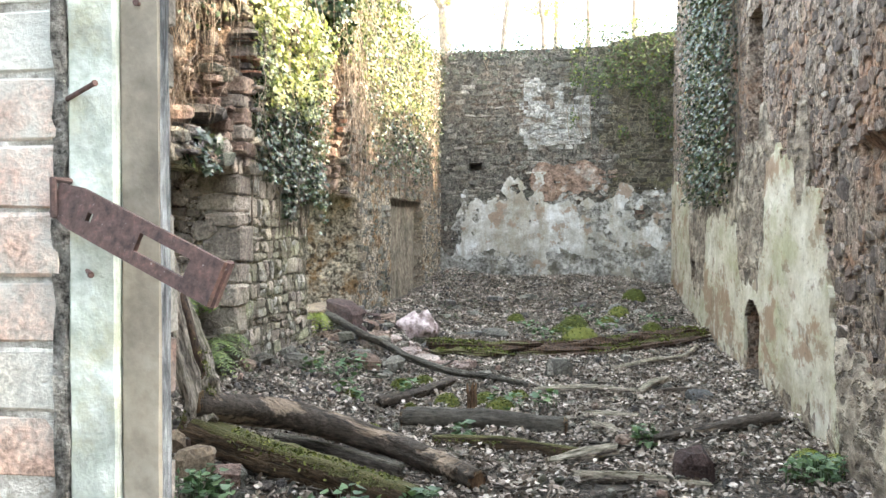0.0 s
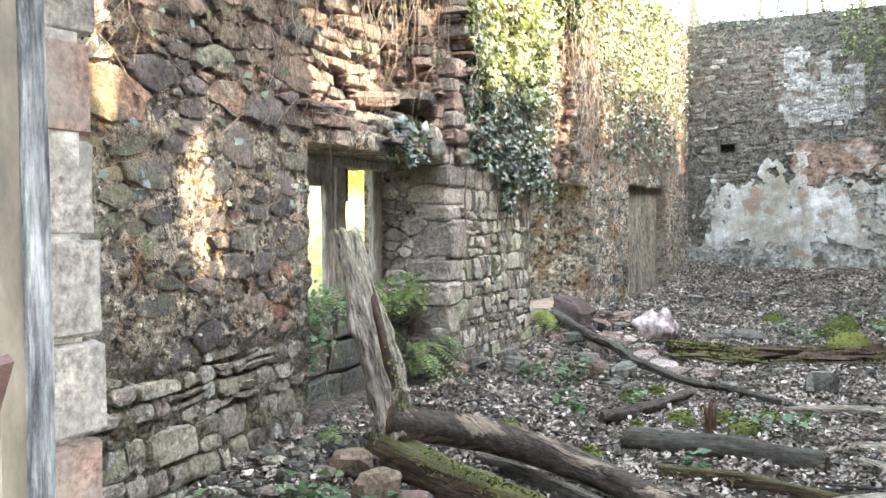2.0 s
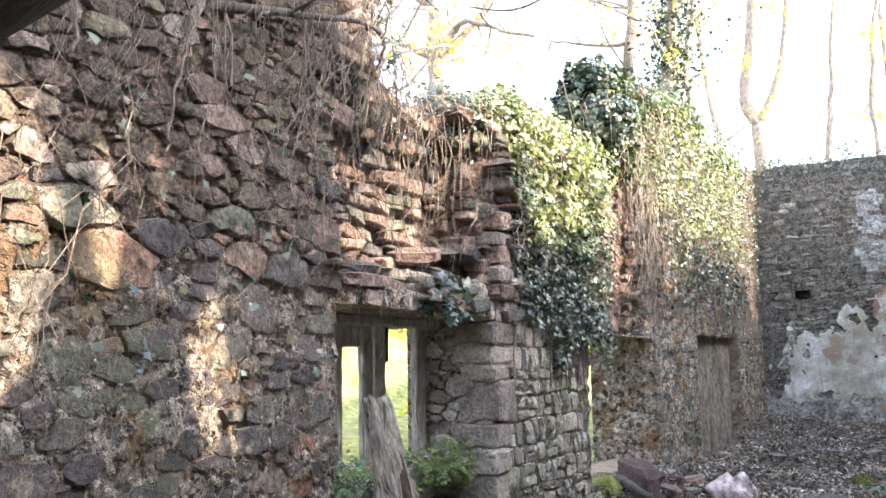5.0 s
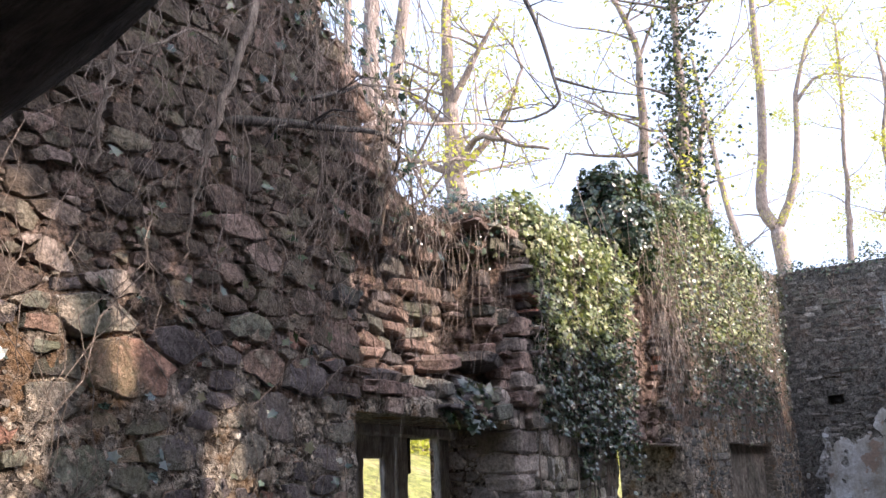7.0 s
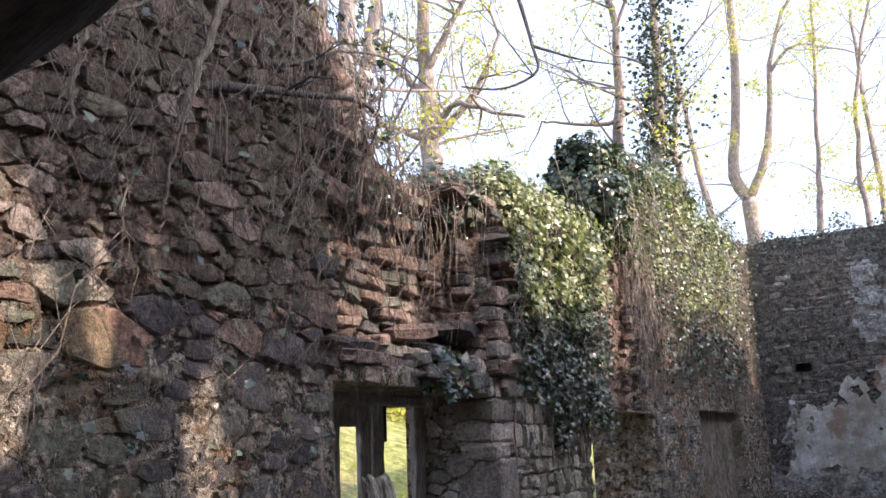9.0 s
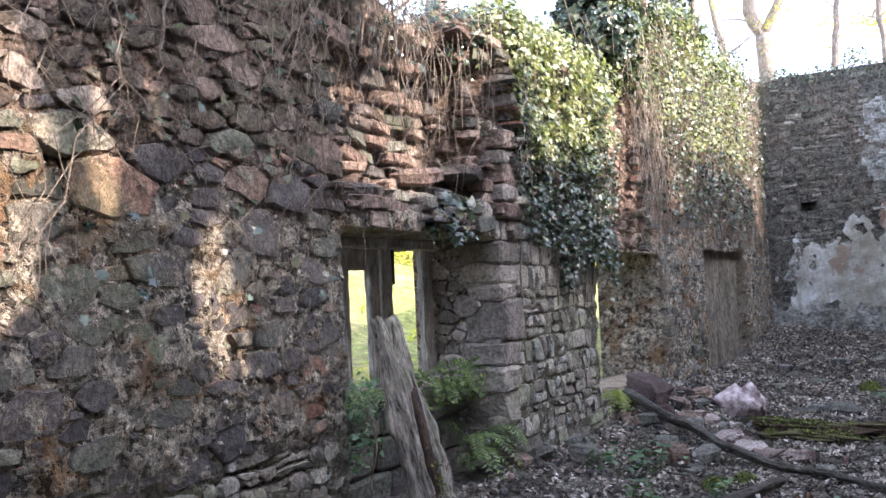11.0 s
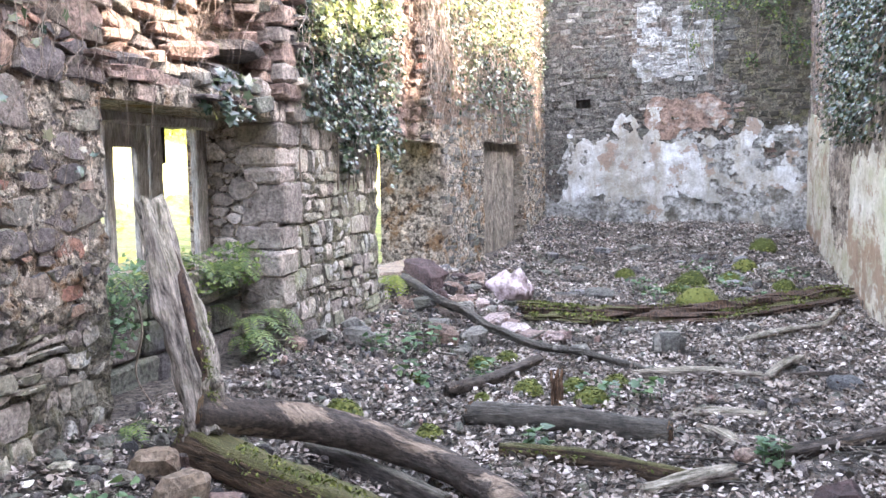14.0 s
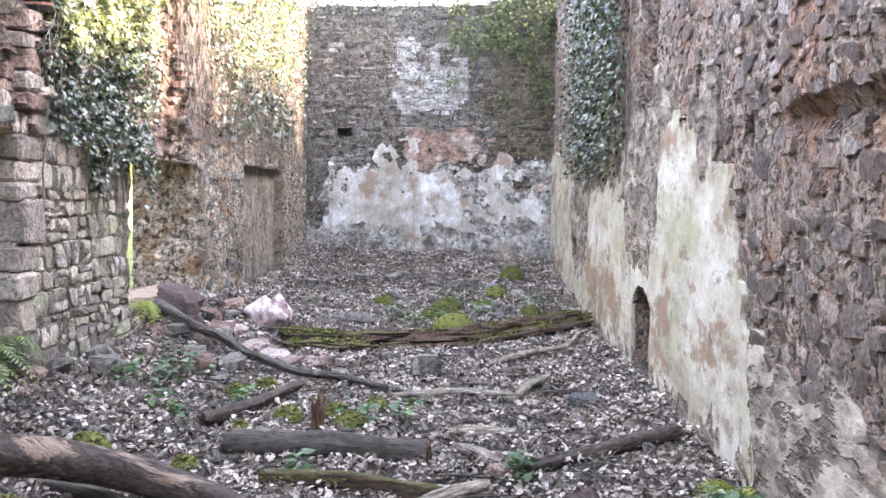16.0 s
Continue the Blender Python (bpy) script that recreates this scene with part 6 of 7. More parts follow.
def hollow():
    """A dark insert added as shade in the leaning trunk's split, with a little moss."""
    trunk = bpy.data.objects["leaning_trunk"]
    out = Vector((0.9, -0.45, 0.1)).normalized()
    line = [q + out * 0.048 for q in spline([(-1.61, 3.335, 0.36), (-1.66, 3.38, 0.58), (-1.78, 3.46, 0.9), (-1.9, 3.535, 1.16)], 24)]
    s = Soup()
    bark_tube(s, line, [0.034 * math.sin(math.pi * (0.06 + 0.9 * i / 23)) ** 0.6 for i in range(24)], 2.3, 0.4, 0.5, sides=16)
    under(put("rotten_heart", s, M_ROT_DARK, smooth_faces=True, label="dark insert that stands for shade in the split"), trunk)
    rng = random.Random(9)
    pts = [line[rng.randrange(4, 13)] + out * 0.05 + Vector((rng.gauss(0, 0.018), rng.gauss(0, 0.018), rng.gauss(0, 0.03))) for _ in range(160)]
    t = Soup()
    leaf_cloud(t, pts, (0.012, 0.026), OVAL, spread=0.9, seed=4)
    under(put("moss", t, M_MOSS, label="green moss in the hollow", kind="stuff"), trunk)


hollow()


def stump():
    t = empty("rotten_stump", gz(-0.27, 5.42), "small splintered stump of orange-brown rotten wood", "stump")
    rng = random.Random(3)
    for k in range(4):
        s = Soup()
        x, y, z = gz(-0.27 + rng.uniform(-0.02, 0.02), 5.42 + rng.uniform(-0.02, 0.02), -0.02)
        h = rng.uniform(0.12, 0.28)
        bark_tube(s, spline([(x, y, z), (x + rng.uniform(-0.02, 0.02), y, z + h * 0.6), (x + rng.uniform(-0.04, 0.04), y, z + h)], 9), [0.042 - 0.0038 * i for i in range(9)], k * 2.1, 0.4, 0.5, 0.6, sides=12, ragged=0.05)
        under(put("splinter", s, M_ROT), t)


stump()


# ---- loose stones ----
def rock(name, x, y, size, turn, material, label, k, lift=0.35, tilt=0.0, group="", z=None, category="stone"):
    vs, fs = BOULDERS[k % len(BOULDERS)]
    bm = bmesh.new()
    pts = [bm.verts.new(v) for v in vs.tolist()]
    for f in fs:
        bm.faces.new([pts[i] for i in f])
    bmesh.ops.triangulate(bm, faces=list(bm.faces))
    bmesh.ops.subdivide_edges(bm, edges=list(bm.edges), cuts=1)
    for v in bm.verts:
        d = v.co.copy()
        v.co *= 1 + 0.2 * noise.noise(d * 1.1 + Vector((k, x, y))) + 0.13 * noise.noise(d * 3.1 + Vector((y, k, x)))
    bm.verts.index_update()
    s = Soup()
    s.add([(v.co.x * size[0] / 2, v.co.y * size[1] / 2, v.co.z * size[2] / 2) for v in bm.verts], [tuple(v.index for v in f.verts) for f in bm.faces])
    bm.free()
    ob = put(name, s, material, label=label, category=category, group=group, smooth_faces=True)
    ob.data.set_sharp_from_angle(angle=0.5)
    ob.location = (x, y, (ground_z(x, y) if z is None else z) + size[2] * lift)
    ob.rotation_euler = (tilt, tilt * 0.6, turn)
    return ob


rock("stone_block", -1.7, 3.08, (0.22, 0.17, 0.13), 0.3, M_TAN, "rounded yellowish sandstone block under the leaning trunk", 1, 0.5)
rock("stone_block", -1.48, 2.92, (0.2, 0.17, 0.17), 1.0, M_TAN, "squared tan sandstone block under the beam", 2, 0.4)
rock("stone_block", -1.32, 3.0, (0.16, 0.18, 0.13), 0.5, M_STONE, "grey block wedged under a mossy beam", 3, 0.3)
rock("stone_block", -1.62, 3.36, (0.22, 0.22, 0.18), 0.5, M_STONE, "dark block propping the leaning trunk", 4, 0.3)
rock("red_slab", -2.03, 8.13, (0.3, 0.54, 0.19), 0.75, M_SLAB_RED, "large dark red sandstone slab on the rubble bank", 4, 0.5, 0.25)
rock("pale_rock", 0.36, 7.1, (0.26, 0.2, 0.24), 0.2, M_STONE_END, "pale pinkish rock on the leaf litter", 5, 0.35)
rock("red_brick", 0.9, 4.42, (0.15, 0.1, 0.07), 0.6, M_STONE_RED, "small broken piece of red brick", 6, 0.3, 0.2, category="brick")
rock("brown_block", 1.2, 3.6, (0.24, 0.2, 0.24), 0.4, M_SLAB_RED, "mossy brown sandstone block", 0, 0.3)
_rr = random.Random(17)
for _k in range(38):
    _y = _rr.uniform(5.4, 9.4)
    _x = -2.15 + abs(_rr.gauss(0, 0.55)) if _k < 34 else _rr.uniform(-1.2, 2.0)
    _s = _rr.uniform(0.1, 0.26)
    rock("fallen_stone", _x, _y, (_s, _s * _rr.uniform(0.6, 1), _s * _rr.uniform(0.35, 0.7)), _rr.uniform(0, 6), _rr.choice((M_STONE, M_STONE_END, M_STONE_RED, M_SLATE)), "fallen rubble stone lying at the wall's foot", _k, 0.3, _rr.gauss(0, 0.25), "fallen stones")
for _k in range(26):
    _x, _y = _rr.uniform(-1.6, 2.0), _rr.uniform(9.8, 14.5)
    _s = _rr.uniform(0.12, 0.32)
    rock("fallen_stone", _x, _y, (_s, _s * _rr.uniform(0.6, 1), _s * _rr.uniform(0.35, 0.6)), _rr.uniform(0, 6), _rr.choice((M_STONE, M_SLATE, M_STONE_END)), "fallen grey stone half sunk in the leafy bank", _k, 0.25, _rr.gauss(0, 0.2), "fallen stones")
for _k in range(22):
    _s = _rr.uniform(0.08, 0.26)
    rock("fallen_stone", -2.0 + abs(_rr.gauss(0, 0.35)), _rr.uniform(7.4, 9.2), (_s, _s * _rr.uniform(0.6, 1), _s * _rr.uniform(0.3, 0.6)), _rr.uniform(0, 6), _rr.choice((M_STONE, M_SLAB_RED, M_STONE_RED, M_STONE_END)), "broken stone in the rubble bank under the opening", _k, 0.35, _rr.gauss(0, 0.35), "fallen stones")
for _k in range(20):
    _f = _rr.random()
    _x, _y = -1.6 + 0.95 * _f + _rr.gauss(0, 0.1), 8.3 - 0.85 * _f + _rr.gauss(0, 0.12)
    _s = _rr.uniform(0.6, 1.25)
    rock("pink_stone", _x, _y, (0.24 * _s, 0.17 * _s, 0.08 * _s), _rr.uniform(0, 6), M_PINK, "pinkish broken sandstone piece in the rubble bank", _k, 0.35, _rr.gauss(0, 0.2), "pink stones")
for _k in range(14):
    _x, _y = _rr.uniform(-2.1, -1.75), _rr.uniform(2.3, 3.4)
    rock("fallen_stone", _x, _y, (0.11, 0.08, 0.06), _rr.uniform(0, 6), _rr.choice((M_STONE, M_STONE_GREEN)), "mossy stone fallen at the wall's foot", _k, 0.3, _rr.gauss(0, 0.2), "fallen stones")


# ---- plastic sack ----
def sack():
    bm = bmesh.new()
    bmesh.ops.create_icosphere(bm, subdivisions=4, radius=1)
    for v in bm.verts:
        p = v.co.copy()
        r = 1.0 + 0.42 * noise.noise(p * 1.3 + Vector((3, 1, 0))) + 0.16 * abs(noise.noise(p * 2.4)) - 0.12 * abs(noise.noise(p * 4.2)) + 0.03 * abs(noise.noise(p * 12))
        v.co = Vector((p.x * 0.22 * r, p.y * 0.18 * r, max(-0.12, p.z * 0.17 * r - 0.07 * smooth(0.25, 0.0, abs(p.x - 0.1)) * smooth(0.2, 0.8, p.z))))
        if p.x > 0.4:
            v.co.z -= 0.05 * (p.x - 0.4)
            v.co += Vector((0.1 * (p.x - 0.4), 0, 0.06 * noise.noise(p * 6)))
        if p.x < -0.3:
            v.co.z -= 0.06 * (-0.3 - p.x)
        if p.z > 0.6:
            v.co.z += 0.07 * (p.z - 0.6) * (1 + noise.noise(p * 5))
    me = bpy.data.meshes.new("sack")
    bm.to_mesh(me)
    bm.free()
    me.materials.append(M_PLASTIC)
    me.polygons.foreach_set("use_smooth", [True] * len(me.polygons))
    ob = tagged(new("plastic_sack", me), "crumpled pale pink plastic sack lying on rubble", "sack")
    ob.location = (-1.42, 9.15, ground_z(-1.42, 9.15) + 0.13)
    ob.rotation_euler = (0, 0, 0.2)


sack()


# ---- moss cushions ----
def moss(x, y, r, k):
    rng = np.random.RandomState(k)
    s = Soup()
    bm = bmesh.new()
    bmesh.ops.create_icosphere(bm, subdivisions=2, radius=1)
    z = ground_z(x, y)
    vs = [(x + v.co.x * r * (1 + 0.3 * noise.noise(v.co * 2)), y + v.co.y * r * 0.8, z + v.co.z * r * 0.85 * (1 + 0.4 * noise.noise(v.co * 3))) for v in bm.verts]
    bm.verts.index_update()
    s.add(vs, [tuple(v.index for v in f.verts) for f in bm.faces])
    bm.free()
    pts = []
    for _ in range(420):
        d = rng.normal(0, 1, 3)
        d /= np.linalg.norm(d)
        d[2] = abs(d[2])
        pts.append((x + d[0] * r * 1.05, y + d[1] * r * 0.85, z + d[2] * r * 0.95))
    leaf_cloud(s, pts, (0.016, 0.04), OVAL, spread=0.9, seed=k)
    put("moss_cushion", s, M_MOSS, label="bright green moss cushion over a stone", category="moss", group="moss cushions")


for _k, (_x, _y, _r) in enumerate([(-1.04, 6.36, 0.1), (-0.89, 6.71, 0.1), (-0.86, 4.5, 0.08), (-1.42, 4.55, 0.12), (0.45, 11.0, 0.2), (1.1, 12.2, 0.18), (0.9, 11.2, 0.15), (1.4, 13.6, 0.2), (-0.05, 5.45, 0.12), (0.05, 6.0, 0.1), (0.55, 9.6, 0.25), (-0.5, 5.6, 0.1), (-1.3, 5.6, 0.07), (-0.75, 5.3, 0.06), (-1.6, 7.2, 0.08), (0.3, 10.4, 0.16), (1.5, 10.9, 0.14), (-0.4, 11.6, 0.14), (1.75, 9.9, 0.12), (-0.2, 5.75, 0.09)]):
    moss(_x, _y, _r, _k)


# ---- plants ----
def fern(name, base, n, length, seed, label, facing=(1, 0), material=None):
    thing = empty(name, base, label, "fern", "ferns")
    rng = random.Random(seed)
    for k in range(n):
        a = math.atan2(facing[1], facing[0]) + rng.uniform(-1.5, 1.5)
        l = length * rng.uniform(0.6, 1.1)
        d = Vector((math.cos(a), math.sin(a), 0))
        lift = rng.uniform(0.2, 1.1)
        line = [Vector(base) + d * (l * f) + Vector((0, 0, l * (lift * f - (lift + 0.3) * f * f))) for f in [i / 13 for i in range(14)]]
        s = Soup()
        tube(s, line, [0.003 * (1 - i / 16) for i in range(14)], 4, caps=False)
        for i in range(2, 14):
            t = (line[min(i + 1, 13)] - line[i - 1]).normalized()
            side = t.cross(Vector((0, 0, 1))).normalized()
            w = l * 0.2 * math.sin(math.pi * (i / 14.5) ** 0.8) + 0.008
            for q in (-1, 1):
                o = line[i]
                tip = o + side * q * w + t * w * 0.35 - Vector((0, 0, w * 0.15))
                m1 = o.lerp(tip, 0.4) + t * l * 0.034
                m2 = o.lerp(tip, 0.4) - t * l * 0.026
                s.add([o, m1, tip, m2], [(0, 1, 2, 3)])
        under(put("frond", s, material or M_FERN), thing)


_fr = random.Random(2)
for _k in range(8):
    _y = _fr.uniform(4.6, 5.4)
    fern("fern", (-2.62 + _fr.uniform(-0.05, 0.1), _y, _fr.choice((0.98, 1.0, 0.9, 0.6))), 8, 0.25, _k, "lush green fern growing on the window sill", (1, -0.2))
for _k in range(4):
    fern("fern", (-2.35, 5.05 + 0.12 * _k, 0.42 + 0.12 * (_k % 2)), 9, 0.3, 30 + _k, "green fern at the foot of the window bay", (1, -0.3))
for _k in range(3):
    fern("fern", (-2.55, 3.72 + 0.2 * _k, 0.95), 8, 0.22, 50 + _k, "drooping fern on the window sill", (1, -0.2))
fern("fern", (-2.05, 3.35, 0.3), 5, 0.22, 61, "small fern in the corner of the bay", (1, -0.5))
fern("fern", gz(2.1, 4.22, 0.04), 16, 0.34, 62, "yellow-green fern against the stained wall", (-1, -0.6), M_FERN_Y)
fern("fern", gz(-1.75, 9.3), 8, 0.3, 63, "green fern beside the plastic sack", (1, -0.6))
fern("fern", gz(0.05, 9.9), 7, 0.3, 64, "low fern on the leafy bank", (0, -1))
# the yellow leaf colour here stands in for sunlight in the opening
fern("fern", (-2.3, 7.8, 0.5), 14, 0.36, 65, "fern in the second opening, sunlight put into its yellow", (1, -0.5), M_FERN_Y)


def sill_leaves(name, box6, n, size, material, label, seed):
    """Small leaves tumbling over the sill."""
    rng = random.Random(seed)
    x0, x1, y0, y1, z0, z1 = box6
    s = Soup()
    pts = []
    while len(pts) < n:
        p = (rng.uniform(x0, x1), rng.uniform(y0, y1), rng.uniform(z0, z1))
        if fbm(p[0] * 5, p[1] * 4, p[2] * 4) > -0.05:
            pts.append(p)
    leaf_cloud(s, pts, size, HEART, aim=lambda p: Vector((0.7, -0.4, 0.6)), spread=0.6, curl=0.4, seed=seed)
    for p in pts[::4]:
        tube(s, [(x0, p[1], p[2] - 0.08), p], [0.002, 0.0015], 4, caps=False)
    put(name, s, material, label=label, category="herb", kind="stuff")


sill_leaves("sill_herb", (-2.62, -2.34, 4.72, 5.35, 0.76, 1.08), 230, (0.018, 0.042), M_FERN, "bright green herbs tumbling over the window sill", 3)
sill_leaves("sill_herb", (-2.62, -2.3, 3.55, 4.15, 0.55, 1.08), 300, (0.02, 0.045), M_NETTLE, "bluish green herbs hanging from the window sill", 4)
_rt = Soup()
tube(_rt, spline([(-2.5, 3.95, 0.95), (-2.38, 3.9, 0.9), (-2.3, 3.86, 0.7), (-2.34, 3.84, 0.45), (-2.2, 3.78, 0.3)], 18), [0.009 - 0.0003 * i for i in range(18)], 6, 0.2)
put("hanging_root", _rt, M_VINE, label="pale bare root hanging from the window sill", category="root", smooth_faces=True)


def herbs(name, spots, n, size, material, label, seed):
    rng = random.Random(seed)
    for x0, y0, r in spots:
        s = Soup()
        pts = []
        for _ in range(n):
            a, q = rng.uniform(0, 6.283), r * math.sqrt(rng.random())
            x, y = x0 + q * math.cos(a), y0 + q * math.sin(a)
            pts.append((x, y, ground_z(x, y) + rng.uniform(0.04, 0.16)))
        leaf_cloud(s, pts, size, HEART, spread=0.35, curl=0.25, seed=seed)
        for p in pts[::2]:
            tube(s, [(p[0], p[1], ground_z(p[0], p[1])), p], [0.002, 0.0015], 4, caps=False)
        put(name, s, material, label=label, category="herb", kind="stuff")


herbs("nettle_patch", [(-1.25, 2.35, 0.25), (-0.85, 2.3, 0.25), (-1.6, 2.6, 0.2), (-0.55, 2.5, 0.2), (-1.3, 2.7, 0.12), (-0.2, 2.75, 0.1), (1.98, 3.85, 0.14), (1.85, 3.6, 0.16), (-2.0, 2.1, 0.2)], 80, (0.032, 0.065), M_NETTLE, "fresh green broad-leaved herbs growing through the litter", 5)
herbs("herb_patch", [(0.2, 9.9, 0.3), (0.9, 10.8, 0.25), (-1.6, 6.2, 0.2), (-1.5, 6.6, 0.2), (0.0, 5.5, 0.15), (1.6, 11.3, 0.25), (0.5, 12.0, 0.3), (-0.2, 4.35, 0.08), (1.0, 4.4, 0.08), (-1.3, 5.5, 0.12), (-1.7, 5.9, 0.14), (-0.1, 10.6, 0.2), (1.2, 9.7, 0.15), (-0.9, 6.0, 0.1), (0.3, 5.6, 0.1)], 26, (0.04, 0.08), M_NETTLE, "scattered green herbs on the leafy bank", 6)


# ---- ivy ----
def ivy(name, face, n, region, material, label, seed, size=(0.03, 0.058), out=(0.03, 0.18), dens=0.0, stems=10, group="ivy"):
    """region(u, v): how much ivy hangs there, over 0 to be covered."""
    rng = random.Random(seed)
    u0, u1, v0, v1, field = region
    thing = empty(name, face.at((u0 + u1) / 2, (v0 + v1) / 2, 0.02), label, "ivy", group)
    pts = []
    tries = 0
    while len(pts) < n and tries < n * 12:
        tries += 1
        u, v = rng.uniform(u0, u1), rng.uniform(v0, v1)
        if field(u, v) + 0.95 * fbm(u * 2.2, v * 1.7, seed, 3) < dens:
            continue
        w = rng.uniform(*out) * (0.7 + 0.8 * abs(noise.noise((u * 3, v * 3, seed))))
        pts.append(face.at(u, v, w))
    o = Vector(face.at(0, 0, 0))
    nrm = (Vector(face.at(0, 0, 1)) - o) * 0.9 + Vector((0, 0, 0.55))
    s = Soup()
    leaf_cloud(s, pts, size, IVY, aim=lambda p: nrm, spread=0.45, curl=0.25, seed=seed)
    under(put("leaves", s, material), thing)
    for k in range(stems):
        u = rng.uniform(u0, u1)
        line = []
        for i in range(9):
            v = v0 + (v1 - v0) * i / 8
            line.append(face.at(u + 0.25 * fbm(v * 0.9, k * 3.1), v, 0.035))
        st = Soup()
        tube(st, line, [0.007 - 0.0005 * i for i in range(9)], 6, 0.2)
        under(put("stem", st, M_VINE), thing)


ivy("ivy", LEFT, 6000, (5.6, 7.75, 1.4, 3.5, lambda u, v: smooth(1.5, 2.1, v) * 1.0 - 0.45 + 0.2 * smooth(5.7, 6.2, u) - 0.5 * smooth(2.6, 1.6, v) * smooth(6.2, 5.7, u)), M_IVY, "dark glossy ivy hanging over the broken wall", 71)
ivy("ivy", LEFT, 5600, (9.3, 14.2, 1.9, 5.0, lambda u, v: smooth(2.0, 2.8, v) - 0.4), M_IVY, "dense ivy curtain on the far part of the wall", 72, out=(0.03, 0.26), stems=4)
ivy("ivy", LEFT, 900, (14.0, 15.9, 2.0, 5.0, lambda u, v: smooth(2.4, 4.0, v) - 0.35), M_IVY, "thin ivy strands near the corner", 73)


def ivy_mass(at, radii, n, material, label, seed, size=(0.03, 0.062), strands=14, name="ivy_mound"):
    """A heap of ivy over a broken wall head: tangled core, skin of leaves, dead strands hanging out of it."""
    rng = random.Random(seed)
    thing = empty(name, at, label, "ivy", "ivy")
    c, r = Vector(at), Vector(radii)

    def skin(d):
        k = 0.86 + 0.34 * noise.noise(d * 1.6 + Vector((seed, 0, 0))) + 0.2 * noise.noise(d * 4.1 + Vector((0, seed, 0)))
        return Vector((d.x * r.x * k, d.y * r.y * k, d.z * r.z * k))

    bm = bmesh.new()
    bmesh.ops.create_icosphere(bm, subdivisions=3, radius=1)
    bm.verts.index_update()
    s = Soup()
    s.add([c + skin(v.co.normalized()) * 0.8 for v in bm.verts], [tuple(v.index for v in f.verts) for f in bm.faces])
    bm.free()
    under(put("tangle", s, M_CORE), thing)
    pts, ways = [], {}
    for _ in range(n):
        d = Vector((rng.gauss(0, 1), rng.gauss(0, 1), rng.gauss(0.25, 1))).normalized()
        q = c + skin(d) * rng.uniform(0.82, 1.1)
        pts.append(tuple(q))
        ways[tuple(q)] = d + Vector((0, 0, 0.35))
    s = Soup()
    leaf_cloud(s, pts, size, IVY, aim=lambda p: ways[tuple(p)], spread=0.45, curl=0.3, seed=seed)
    under(put("leaves", s, material), thing)
    for k in range(strands):
        d = Vector((abs(rng.gauss(0.4, 0.7)), rng.gauss(-0.2, 0.8), rng.gauss(0.2, 0.6))).normalized()
        q = c + skin(d)
        l = rng.uniform(0.2, 0.7)
        line = [q + Vector((0.05 * math.sin(2.5 * f), 0.1 * l * math.sin(3 * f + k), 0.08 * math.sin(3.1 * f) - l * f * f)) for f in [i / 8 for i in range(9)]]
        s = Soup()
        tube(s, line, [0.004 - 0.0003 * i for i in range(9)], 5, caps=False)
        under(put("strand", s, M_VINE_PALE if k % 2 else M_VINE), thing)


ivy_mass((-2.5, 5.3, 3.32), (0.42, 0.6, 0.3), 900, M_IVY, "heap of dead stems and thin ivy on the broken wall", 174, strands=26)
ivy_mass((-2.45, 5.75, 3.4), (0.5, 0.45, 0.32), 3000, M_IVY_SUN_TINT, "pale ivy heaped on the wall top, sun in its colour", 175)
ivy_mass((-2.42, 6.55, 3.38), (0.48, 0.8, 0.36), 4800, M_IVY_SUN_TINT, "yellow-green ivy heaped on the wall top, sun in its colour", 176)
ivy_mass((-2.32, 8.02, 4.02), (0.46, 0.5, 0.62), 4200, M_IVY, "round dark ivy tuft on the broken pier", 177, size=(0.045, 0.085), name="ivy_tuft")
ivy_mass((-2.4, 9.1, 4.5), (0.42, 0.85, 0.3), 2600, M_IVY, "shaggy ivy crowning the pier", 178, strands=20)
ivy_mass((-2.4, 11.1, 4.72), (0.4, 1.3, 0.3), 2800, M_IVY_MID, "ivy crowning the far wall top", 179)
ivy_mass((-2.4, 13.6, 4.6), (0.35, 1.5, 0.22), 2200, M_IVY_MID, "low ivy along the far wall top", 180)
ivy("ivy", LEFT, 3000, (5.55, 7.6, 2.5, 3.6, lambda u, v: 0.9 * smooth(2.6, 3.0, v) - 0.1), M_IVY_SUN_TINT, "yellow-green ivy hanging from the wall top, sun in its colour", 74, out=(0.05, 0.3), stems=4)
ivy("ivy", LEFT, 3000, (9.2, 13.6, 2.6, 4.7, lambda u, v: smooth(2.7, 3.8, v) - 0.45), M_IVY_SUN_TINT, "pale ivy hanging on the far wall, sun in its colour", 75, out=(0.08, 0.34), stems=5)
ivy("ivy", LEFT, 1500, (7.7, 9.4, 2.9, 4.6, lambda u, v: smooth(2.9, 3.9, v) - 0.5), M_IVY_MID, "ragged ivy on the broken pier", 76, out=(0.03, 0.25), stems=5)
ivy("ivy", RIGHT, 8500, (8.3, 12.2, 1.75, 5.2, lambda u, v: 0.75 + 0.45 * smooth(2.0, 3.2, v) - 0.35 * abs(u - 10.0) - 0.4 * smooth(2.3, 1.8, v)), M_IVY, "dark glossy ivy curtain on the stained wall", 77, size=(0.035, 0.07), out=(0.03, 0.34))
# ivy added on the wall head to break up the sun passing over it
ivy("ivy", RIGHT, 1200, (5.0, 16.0, 4.0, 5.2, lambda u, v: 0.3 - abs(v - right_top(u)) * 1.2), M_IVY, "ragged ivy added along the stained wall's top to dapple the sun", 78, out=(-0.4, 0.2), stems=3)
